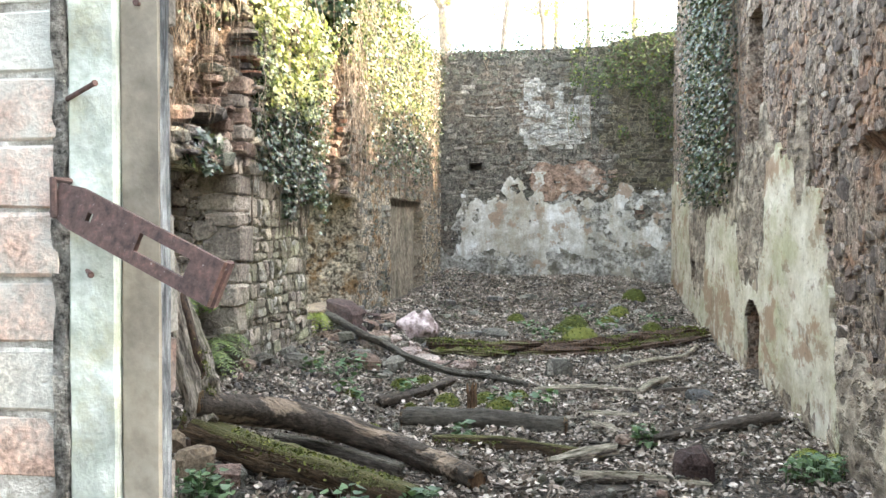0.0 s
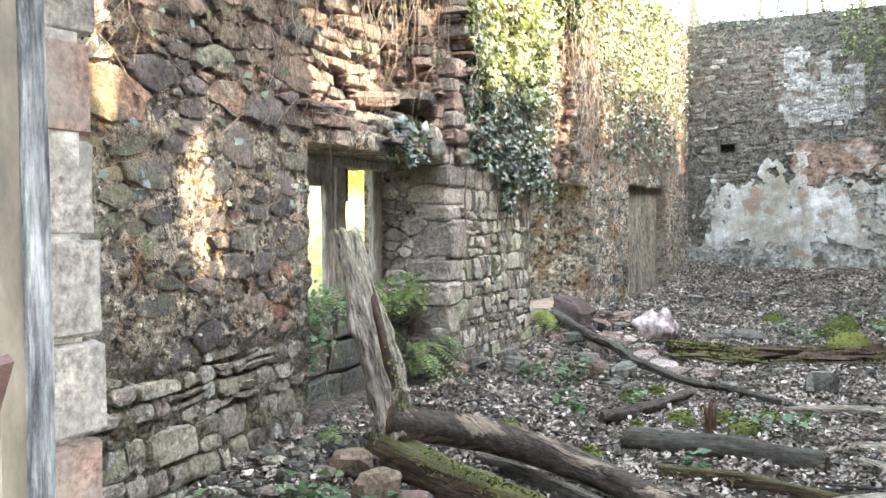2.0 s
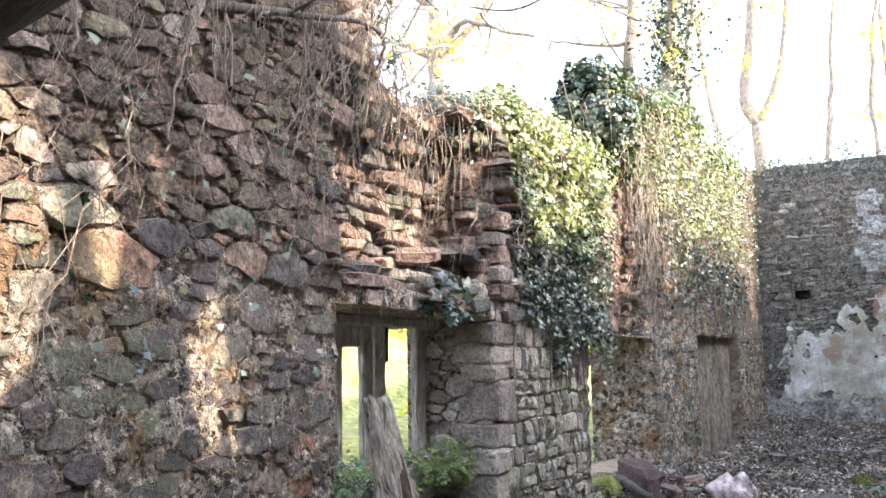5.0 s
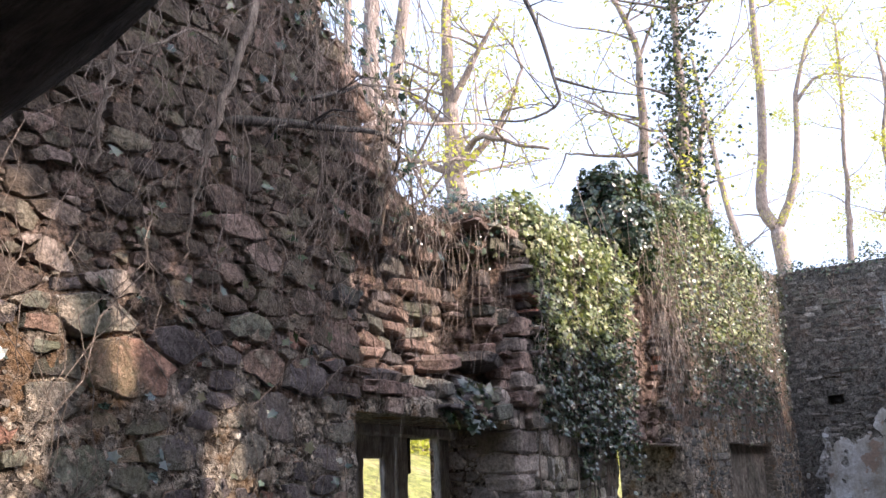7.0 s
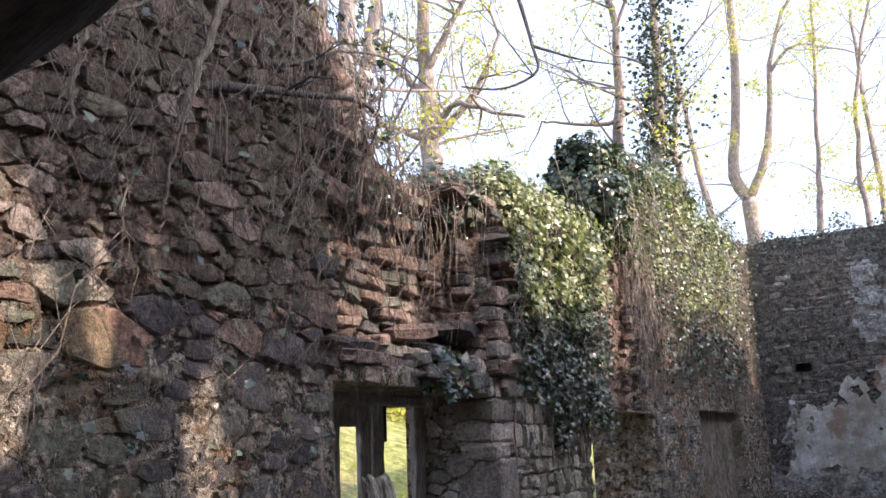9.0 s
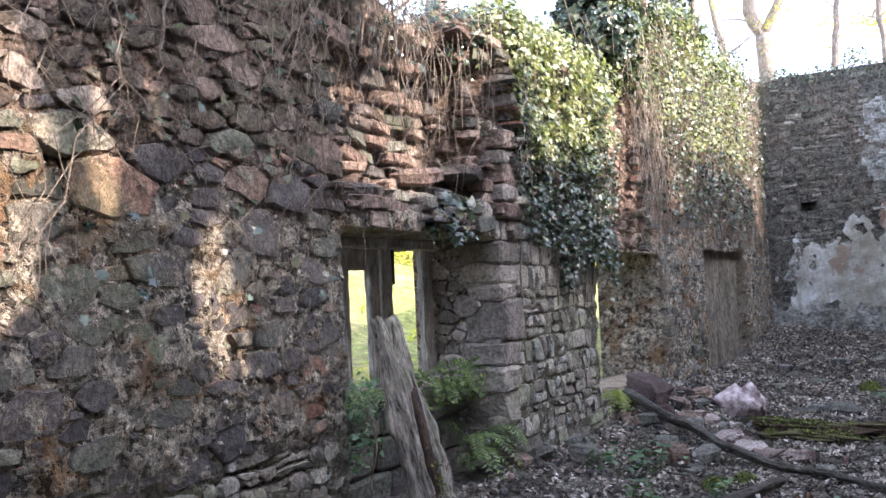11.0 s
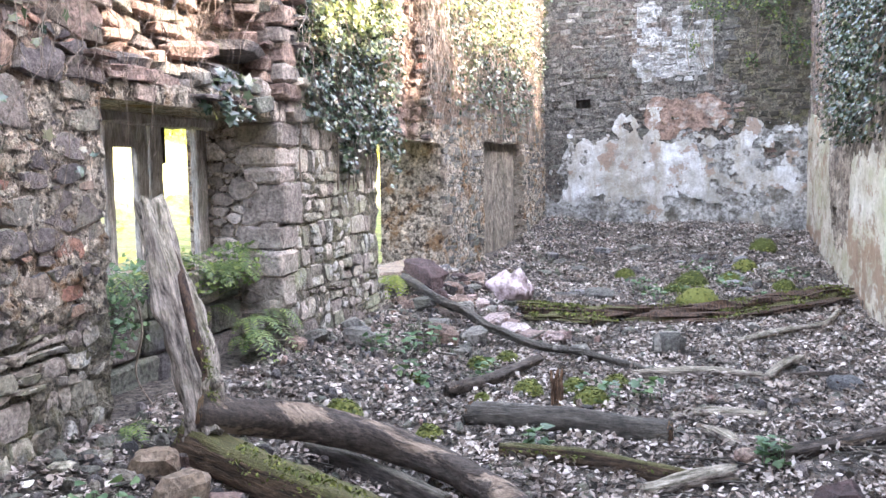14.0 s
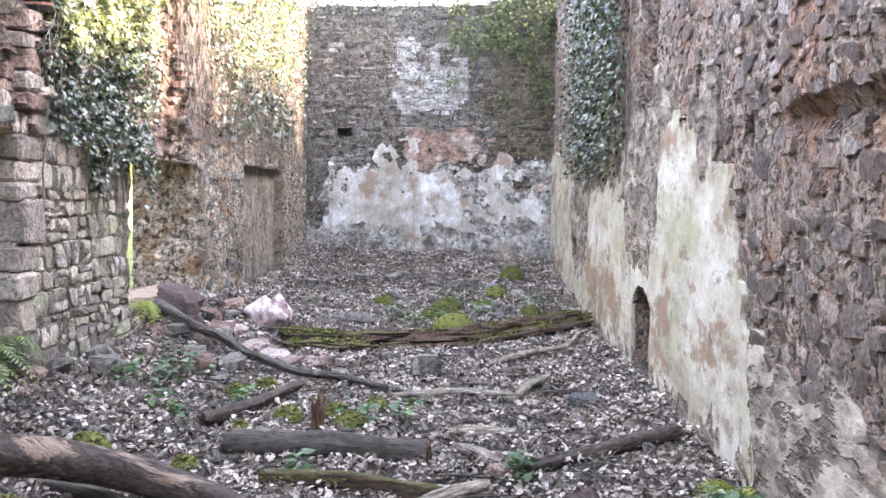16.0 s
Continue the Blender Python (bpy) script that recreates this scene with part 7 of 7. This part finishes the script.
ivy("ivy", END, 2200, (0.3, 2.24, 3.2, 5.5, lambda u, v: 0.25 * smooth(0.6, 2.0, u) + 0.5 * smooth(3.6, 5.0, v) - 0.25), M_IVY_MID, "green ivy spilling over the corner of the end wall", 79, out=(0.02, 0.3))
ivy("ivy", END, 1300, (-2.24, 1.5, 4.6, 5.3, lambda u, v: 0.35 - abs(v - end_top(u)) * 2.6), M_IVY, "low ivy and dead stems along the end wall top", 80, out=(-0.4, 0.15), stems=3)


# ---- hanging roots and vines ----
def vines(name, spots, label, seed, r=0.0026, material=M_VINE):
    rng = random.Random(seed)
    thing = empty(name, LEFT.at(spots[0][0], spots[0][1], 0.05), label, "vine", "hanging vines")
    for u, v, l, w in spots:
        n = 12
        line = []
        dw, du = rng.uniform(0.02, 0.12), rng.gauss(0, 0.32) * l
        for i in range(n):
            f = i / (n - 1)
            line.append(LEFT.at(u + du * f + 0.2 * l * fbm(f * 2.4, u * 7), v - l * f, w + dw * math.sin(f * 3) + 0.02 * fbm(f * 4, u * 5, 2)))
        s = Soup()
        rr = r * rng.uniform(0.5, 1.5)
        tube(s, line, [rr * (1.2 - 0.7 * i / n) for i in range(n)], 5, caps=False)
        under(put("strand", s, material), thing)


_vr = random.Random(44)
vines("hanging_vines", [(_vr.uniform(3.1, 5.3), _vr.uniform(2.9, 3.9), _vr.uniform(0.6, 1.9), _vr.uniform(0.0, 0.14)) for _ in range(34)], "pale dry vines hanging over the broken window bay", 1, 0.0022)
vines("hanging_vines", [(_vr.uniform(1.2, 3.6), _vr.uniform(2.4, 4.3), _vr.uniform(0.5, 1.7), _vr.uniform(0.05, 0.16)) for _ in range(70)], "thin dry vine strands trailing down the rubble wall", 2, 0.002)
vines("hanging_vines", [(_vr.uniform(5.5, 9.4), _vr.uniform(2.6, 4.2), _vr.uniform(0.5, 1.6), _vr.uniform(0.0, 0.2)) for _ in range(45)], "dead ivy strands hanging over the broken pier", 3)
vines("hanging_vines", [(_vr.uniform(9.4, 15.6), _vr.uniform(2.2, 4.6), _vr.uniform(0.5, 1.5), _vr.uniform(0.05, 0.3)) for _ in range(14)], "pale ivy stems trailing down the far wall", 4, 0.0045)
vines("hanging_vines", [(_vr.uniform(2.5, 4.2), _vr.uniform(3.4, 4.7), _vr.uniform(0.4, 1.5), _vr.uniform(0.02, 0.2)) for _ in range(90)], "tangle of thin dry stems at the broken wall top", 5, 0.0022)
vines("hanging_vines", [(_vr.uniform(7.9, 9.3), _vr.uniform(2.9, 4.4), _vr.uniform(0.4, 1.5), _vr.uniform(0.0, 0.25)) for _ in range(70)], "pale dead ivy strands over the broken pier", 6, 0.0026, M_VINE_PALE)
vines("hanging_vines", [(_u, left_top(_u) - _vr.uniform(0.0, 0.25), _vr.uniform(0.3, 1.2), _vr.uniform(-0.05, 0.22)) for _u in [_vr.uniform(2.6, 4.2) for _ in range(110)]], "shaggy fringe of dry stems under the broken wall top", 7, 0.0022)
vines("hanging_vines", [(_vr.uniform(9.2, 13.8), _vr.uniform(3.0, 4.7), _vr.uniform(0.4, 1.2), _vr.uniform(0.02, 0.28)) for _ in range(36)], "pale dead stems among the far ivy", 8, 0.003, M_VINE_PALE)
vines("hanging_vines", [(_vr.uniform(1.4, 3.4), _vr.uniform(3.0, 4.5), _vr.uniform(0.4, 1.6), _vr.uniform(0.03, 0.14)) for _ in range(36)], "dry vine strands on the upper rubble wall", 9, 0.0022)


def climber(pts, r, label):
    """A woody climbing stem against the rubble wall."""
    line = spline(pts, 22)
    s = Soup()
    tube(s, [q + Vector((0.012 * noise.noise((i * 0.6, r * 90, 1)), 0.03 * noise.noise((i * 0.5, r * 90, 7)), 0)) for i, q in enumerate(line)], [r * (1.15 - 0.5 * i / 21) for i in range(22)], 8, 0.35)
    put("climbing_stem", s, M_VINE, label=label, category="vine", group="climbing stems", smooth_faces=True)


climber([(-2.16, 2.68, 4.4), (-2.13, 2.55, 3.75), (-2.14, 2.44, 3.43), (-2.15, 2.35, 3.17), (-2.19, 2.31, 3.0)], 0.021, "thick woody ivy stem on the upper wall")
climber([(-2.17, 1.83, 3.7), (-2.14, 1.77, 3.32), (-2.15, 1.75, 3.09), (-2.19, 1.74, 2.78)], 0.014, "brown broken ivy stem on the rubble wall")
climber([(-2.16, 1.78, 3.27), (-2.1, 1.96, 3.38), (-2.1, 2.15, 3.53), (-2.14, 2.4, 3.55)], 0.007, "thin arching ivy stem on the rubble wall")
climber([(-2.15, 2.42, 3.3), (-2.14, 2.3, 3.0), (-2.16, 2.24, 2.72), (-2.2, 2.25, 2.5)], 0.008, "thin woody stem trailing down the wall")
climber([(-2.16, 3.1, 4.0), (-2.12, 3.04, 3.6), (-2.13, 3.1, 3.2), (-2.17, 3.06, 2.8)], 0.009, "thin woody stem below the broken top")
ivy("ivy", LEFT, 520, (2.5, 4.3, 2.9, 4.9, lambda u, v: 0.35 - abs(v - left_top(u)) * 0.8), M_IVY, "straggling ivy and dead stems at the broken wall top", 83, size=(0.04, 0.08), out=(-0.1, 0.2), stems=5)
ivy("ivy", LEFT, 110, (1.2, 3.42, 1.5, 4.2, lambda u, v: 0.35), M_IVY, "scattered bluish ivy leaves on the rubble wall", 81, size=(0.04, 0.075), stems=0)
ivy("ivy", LEFT, 60, (4.35, 4.9, 1.85, 2.15, lambda u, v: 0.6), M_IVY, "bunch of ivy leaves beside the lintel", 82, size=(0.07, 0.11), out=(0.05, 0.15), stems=1)


# ---- trees beyond the walls ----
def tree(base, line, radius, seed, n_branch, leaf_n, label, name="tree", reach=2.2, leaf=(0.04, 0.085), ivy_n=0, material=None, limbs=()):
    """A spring tree: trunk through line, thin forking branches, sparse leaves."""
    rng = random.Random(seed)
    thing = empty(name, base, label, "tree")
    radius *= 0.8
    pts = [q + Vector((0.09 * fbm(i * 0.35, seed * 3.7), 0.09 * fbm(i * 0.35, seed * 3.7, 4), 0)) for i, q in enumerate(spline([base] + list(line), 20))]
    s = Soup()
    tube(s, pts, [radius * (1.15 - 0.8 * i / 19) for i in range(20)], 9, 0.25, seed=seed)
    under(put("trunk", s, M_TRUNK, smooth_faces=True), thing)
    b = Soup()
    tips = []

    def limb(p, d, l, r, depth):
        q = [p]
        for i in range(5):
            d = (d + Vector((rng.gauss(0, 0.22), rng.gauss(0, 0.22), rng.gauss(0.04, 0.18)))).normalized()
            q.append(q[-1] + d * l / 5)
        tube(b, q, [r * (1 - 0.14 * i) for i in range(6)], 5, 0.1, caps=False)
        tips.extend(q[2:])
        if depth:
            for _ in range(rng.choice((1, 2, 2))):
                i = rng.randrange(2, 6)
                limb(q[i], (d + Vector((rng.gauss(0, 0.7), rng.gauss(0, 0.7), rng.gauss(0, 0.5)))).normalized(), l * 0.6, r * 0.5, depth - 1)

    for way in limbs:
        q = spline([Vector(v) for v in way], 14)
        q = [v + Vector((0.05 * noise.noise((i * 0.7, seed, 1)), 0.05 * noise.noise((i * 0.7, seed, 5)), 0.06 * noise.noise((i * 0.7, seed, 9)))) for i, v in enumerate(q)]
        m = Soup()
        tube(m, q, [(0.34 if way[0][2] < 7.5 else 0.62 if len(way) > 6 else 0.25) * radius * (1.1 - 0.8 * i / 13) for i in range(14)], 7, 0.3)
        under(put("limb", m, M_TRUNK, smooth_faces=True), thing)
        tips.extend(q[7:])
        for _ in range(5):
            i = rng.randrange(5, 14)
            limb(q[i], Vector((rng.gauss(0, 1), rng.gauss(0, 1), rng.gauss(0.3, 0.6))).normalized(), reach * rng.uniform(0.25, 0.5), radius * 0.13, 2)
    for k in range(n_branch):
        i = rng.randrange(8, 20)
        a = rng.uniform(0, 6.283)
        limb(pts[i], Vector((math.cos(a), math.sin(a), rng.uniform(0.1, 0.9))).normalized(), reach * rng.uniform(0.5, 1.1), min(0.03, radius * 0.18), 3)
    under(put("branchwork", b, M_TRUNK, smooth_faces=True, kind="stuff"), thing)
    if leaf_n:
        centres = []
        for _ in range(leaf_n * 2):
            t = rng.choice(tips)
            centres.append(t + Vector((rng.gauss(0, 0.12), rng.gauss(0, 0.12), rng.gauss(0, 0.1))))
        c = Soup()
        leaf_cloud(c, centres, leaf, OVAL, spread=1.0, seed=seed)
        under(put("crown", c, material or M_SPRING), thing)
    if ivy_n:
        centres = []
        for _ in range(ivy_n):
            f = rng.uniform(4, 18.9)
            p = pts[int(f)].lerp(pts[int(f) + 1], f % 1)
            d = Vector((rng.gauss(0, 1), rng.gauss(0, 1), rng.gauss(0, 1))).normalized()
            centres.append(p + d * (radius + 0.3 * abs(rng.gauss(0, 1)) * (0.5 + abs(noise.noise((p.z * 1.6 + d.x, d.y * 1.5, 3))) * 2)))
        c = Soup()
        leaf_cloud(c, centres, (0.04, 0.085), IVY, spread=1.0, seed=seed + 1)
        under(put("ivy_sleeve", c, M_IVY), thing)


tree((-5.8, 6.75, 0.2), [(-5.6, 6.75, 2.0), (-4.9, 6.76, 4.2), (-4.72, 6.76, 5.0), (-4.75, 6.75, 10.0)], 0.12, 1, 5, 200, "slender grey tree trunk behind the ruined wall")
tree((-6.0, 6.85, 0.2), [(-5.6, 6.85, 2.2), (-4.75, 6.9, 4.0), (-4.55, 6.9, 4.6), (-4.46, 6.95, 6.1), (-4.3, 7.0, 10.0)], 0.24, 2, 6, 200, "thick leaning grey tree behind the ruined wall")
tree((-6.6, 7.7, 0.3), [(-6.2, 7.75, 2.4), (-5.2, 7.8, 4.6), (-5.0, 7.8, 5.3), (-4.8, 7.92, 6.65), (-4.3, 8.2, 10.5)], 0.2, 3, 6, 200, "leaning grey tree trunk behind the ruined wall")
tree((-5.8, 10.85, 0.5), [(-5.76, 10.85, 4.5), (-5.74, 10.85, 5.5), (-5.73, 10.85, 6.15), (-5.78, 10.85, 7.06), (-5.77, 10.85, 8.1), (-5.6, 10.85, 10.0)], 0.24, 4, 10, 1500, "bare branching tree with yellow-green young leaves", reach=1.9,
     limbs=([(-5.73, 10.85, 6.0), (-5.55, 10.8, 6.3), (-5.21, 10.75, 6.59), (-4.65, 10.7, 6.32), (-4.04, 10.6, 6.08)], [(-5.72, 10.85, 6.1), (-5.36, 10.9, 6.4), (-5.05, 11.0, 6.75), (-4.7, 11.0, 7.3), (-4.55, 11.0, 7.7)], [(-5.73, 10.85, 6.1), (-6.1, 10.8, 6.35), (-6.5, 10.8, 6.52), (-7.0, 10.7, 6.5)], [(-5.78, 10.85, 6.9), (-6.23, 10.85, 7.37), (-6.7, 10.9, 7.9)], [(-5.78, 10.85, 7.2), (-5.3, 10.85, 7.9), (-4.8, 10.85, 8.6)]))
tree((-3.6, 13.0, 0.5), [(-3.5, 13.0, 4.0), (-3.44, 13.0, 6.0), (-3.39, 13.0, 7.0), (-3.39, 13.0, 8.3), (-3.67, 13.0, 9.5)], 0.15, 5, 8, 500, "thin grey tree with sparse spring leaves", limbs=([(-3.42, 13.0, 6.6), (-3.9, 12.8, 6.6), (-4.6, 12.6, 6.75)], [(-3.39, 13.0, 8.2), (-3.1, 13.0, 8.8), (-2.95, 13.0, 9.5)]))
tree((-2.9, 12.5, 0.3), [(-2.9, 12.5, 3.5), (-2.8, 12.5, 5.5), (-2.68, 12.5, 6.2), (-2.64, 12.5, 7.1), (-2.58, 12.5, 8.1), (-2.5, 12.5, 9.6)], 0.17, 6, 9, 700, "slim tree clad in dark ivy behind the wall", ivy_n=4200)
tree((-2.75, 13.0, 0.3), [(-2.6, 13.0, 5.2), (-2.56, 13.0, 6.0), (-2.45, 13.0, 7.2)], 0.1, 66, 7, 300, "broken slim trunk beside an ivied tree", reach=1.4)
tree((-3.25, 23.2, 0.8), [(-3.26, 23.2, 6.9), (-3.31, 23.2, 7.6), (-3.57, 23.2, 8.5), (-3.25, 23.2, 10.8), (-3.2, 23.2, 12.6), (-3.1, 23.2, 15.0)], 0.24, 7, 8, 250, "forked bare tree beyond the end wall", reach=2.2,
     limbs=([(-3.31, 23.2, 7.6), (-3.0, 23.2, 8.1), (-2.78, 23.2, 8.65), (-2.5, 23.2, 9.8), (-2.42, 23.2, 10.92), (-1.96, 23.2, 12.42), (-1.36, 23.2, 13.3)], [(-2.42, 23.2, 10.9), (-1.84, 23.2, 11.48), (-1.23, 23.2, 11.39), (-0.12, 23.2, 10.83)]))
tree((-3.6, 21.2, 0.8), [(-3.7, 21.2, 5.0), (-3.85, 21.2, 6.6), (-4.05, 21.2, 8.2), (-4.2, 21.2, 9.3), (-4.4, 21.0, 12.0)], 0.14, 9, 8, 300, "thin leaning tree beyond the end wall", reach=2.0)
tree((-1.4, 19.5, 0.8), [(-1.32, 19.5, 5.8), (-1.19, 19.5, 7.05), (-1.05, 19.5, 8.7), (-0.9, 19.5, 11.0)], 0.09, 10, 14, 1900, "young tree with yellow spring leaves beyond the wall", reach=1.7)
tree((-0.3, 19.5, 0.8), [(-0.35, 19.5, 5.5), (-0.45, 19.5, 7.0), (-0.2, 19.5, 9.0), (0.3, 19.5, 11.0)], 0.09, 67, 14, 1900, "young yellow-leaved tree beyond the end wall", reach=1.7)
for _k, (_x, _y) in enumerate([(0.55, 21.5), (1.75, 22.0), (-0.4, 25.0), (3.0, 24.0), (4.5, 21.0)]):
    tree((_x, _y, 0.8), [(_x + 0.1, _y, 6.0), (_x, _y + 0.1, 13.0)], 0.1 + 0.02 * (_k % 3), 20 + _k, 9, 350, "slender woodland tree with thin spring leaves", reach=2.4)


def thicket():
    rng = random.Random(91)
    for k in range(16):
        x, y = rng.uniform(-15, -10.5), rng.uniform(12, 34)
        z = outside_z(x) + 0.3
        s = Soup()
        pts = []
        for _ in range(900):
            d = Vector((rng.gauss(0, 0.55), rng.gauss(0, 0.7), abs(rng.gauss(0, 0.9))))
            pts.append((x + d.x, y + d.y, z + d.z))
        leaf_cloud(s, pts, (0.08, 0.18), OVAL, spread=1.0, seed=k)
        thing = empty("bush", (x, y, z), "sunlit yellow-green bush on the slope outside", "bush", "bushes")
        under(put("leaves", s, M_SPRING), thing)
        st = Soup()
        for q in range(6):
            a = rng.uniform(0, 6.28)
            tube(st, [(x, y, z - 0.4), (x + 0.3 * math.cos(a), y + 0.3 * math.sin(a), z + 0.6), (x + 0.6 * math.cos(a), y + 0.6 * math.sin(a), z + 1.4)], [0.03, 0.02, 0.008], 5)
        under(put("stems", st, M_TRUNK), thing)


thicket()


# ---- branches over the wall top ----
def bough(pts, r, label):
    line = spline(pts, 24)
    thing = empty("bough", line[0], label, "branch")
    s = Soup()
    tube(s, line, [r * (1.1 - 0.8 * i / 23) for i in range(24)], 6, 0.25)
    under(put("limb", s, M_LOG, smooth_faces=True), thing)
    rng = random.Random(len(label))
    for k in range(5):
        p = line[rng.randrange(5, 22)]
        d = Vector((rng.gauss(0, 0.3), rng.gauss(0, 0.4), rng.gauss(0.1, 0.3)))
        s = Soup()
        tube(s, [p, p + d * 0.4, p + d * 0.8 + Vector((0, 0, -0.1))], [r * 0.35, r * 0.25, r * 0.1], 5)
        under(put("twig", s, M_LOG, smooth_faces=True), thing)


bough([(-2.26, 2.45, 3.25), (-2.12, 2.8, 3.31), (-2.08, 3.07, 3.37), (-2.05, 3.54, 3.48), (-2.08, 3.77, 3.44), (-2.2, 3.85, 3.3)], 0.024, "dark crooked branch rooted in the wall top")
bough([(-2.08, 3.6, 3.47), (-2.1, 3.74, 3.55), (-2.1, 3.94, 3.72), (-2.05, 4.1, 3.95)], 0.013, "dark forked twig on the wall top")
bough([(-2.3, 2.9, 3.5), (-2.1, 3.05, 3.54), (-2.08, 3.27, 3.66), (-2.1, 3.49, 3.78), (-2.08, 3.95, 3.89), (-2.0, 4.3, 3.8)], 0.014, "thin dark branch arching from the wall top")
bough([(-2.6, 5.9, 6.6), (-2.21, 5.94, 5.64), (-2.08, 6.0, 5.21), (-2.0, 6.03, 4.79), (-1.98, 6.04, 4.56), (-2.24, 5.92, 4.43), (-2.55, 5.77, 4.47)], 0.022, "thin bare branch curling above the wall")
bough([(-2.0, 6.03, 4.79), (-1.67, 6.16, 4.64), (-1.34, 6.27, 4.54)], 0.012, "bare twig reaching out over the wall")


# ---- undergrowth outside ----
def undergrowth():
    rng = np.random.RandomState(12)
    pts = []
    for _ in range(22000):
        x, y = -3.6 - 13 * rng.rand() ** 0.8, rng.uniform(3.0, 42.0)
        z = outside_z(x) + 0.1
        pts.append((x, y, z + abs(rng.normal(0, 0.16))))
    s = Soup()
    leaf_cloud(s, pts, (0.1, 0.24), OVAL, spread=0.8, seed=13)
    put("undergrowth", s, M_SPRING, label="sunlit yellow-green undergrowth on the slope outside", category="undergrowth", kind="stuff")


undergrowth()


def grass_bank():
    s = Soup()
    xs, ys = lines(-18, -3.3, 0.3), lines(2, 44, 0.5)
    for y in ys:
        for x in xs:
            s.v.append((x, y, outside_z(x) + ground_z(max(-3, x), min(17, max(-3, y))) + 0.05 + 0.06 * fbm(x * 1.3, y * 1.3)))
    n = len(xs)
    for j in range(len(ys) - 1):
        for i in range(n - 1):
            a = j * n + i
            s.f.append((a, a + 1, a + n + 1, a + n))
    put("grass_bank", s, M_BANK, label="sunlit pale yellow-green grass on the bank outside", category="grass", kind="stuff", smooth_faces=True)


grass_bank()


# ---- unseen hedge behind the way in, added to dim the front wall ----
def hedge():
    rng = np.random.RandomState(77)
    for x0, x1, y, h in ((-7, -1.5, -4.2, 5.5), (-1.5, 4, -4.6, 5.0), (4, 9, -4.0, 5.5)):
        pts = [(rng.uniform(x0, x1), y + rng.normal(0, 0.5), h * rng.rand() ** 0.8) for _ in range(5000)]
        thing = empty("hedge", ((x0 + x1) / 2, y, 0), "unseen leafy screen added outside the doorway to dim the front", "hedge", "hedges")
        s = Soup()
        leaf_cloud(s, pts, (0.12, 0.26), OVAL, spread=1.0, seed=int(h * 10 + x0))
        under(put("leaves", s, M_IVY), thing)


hedge()
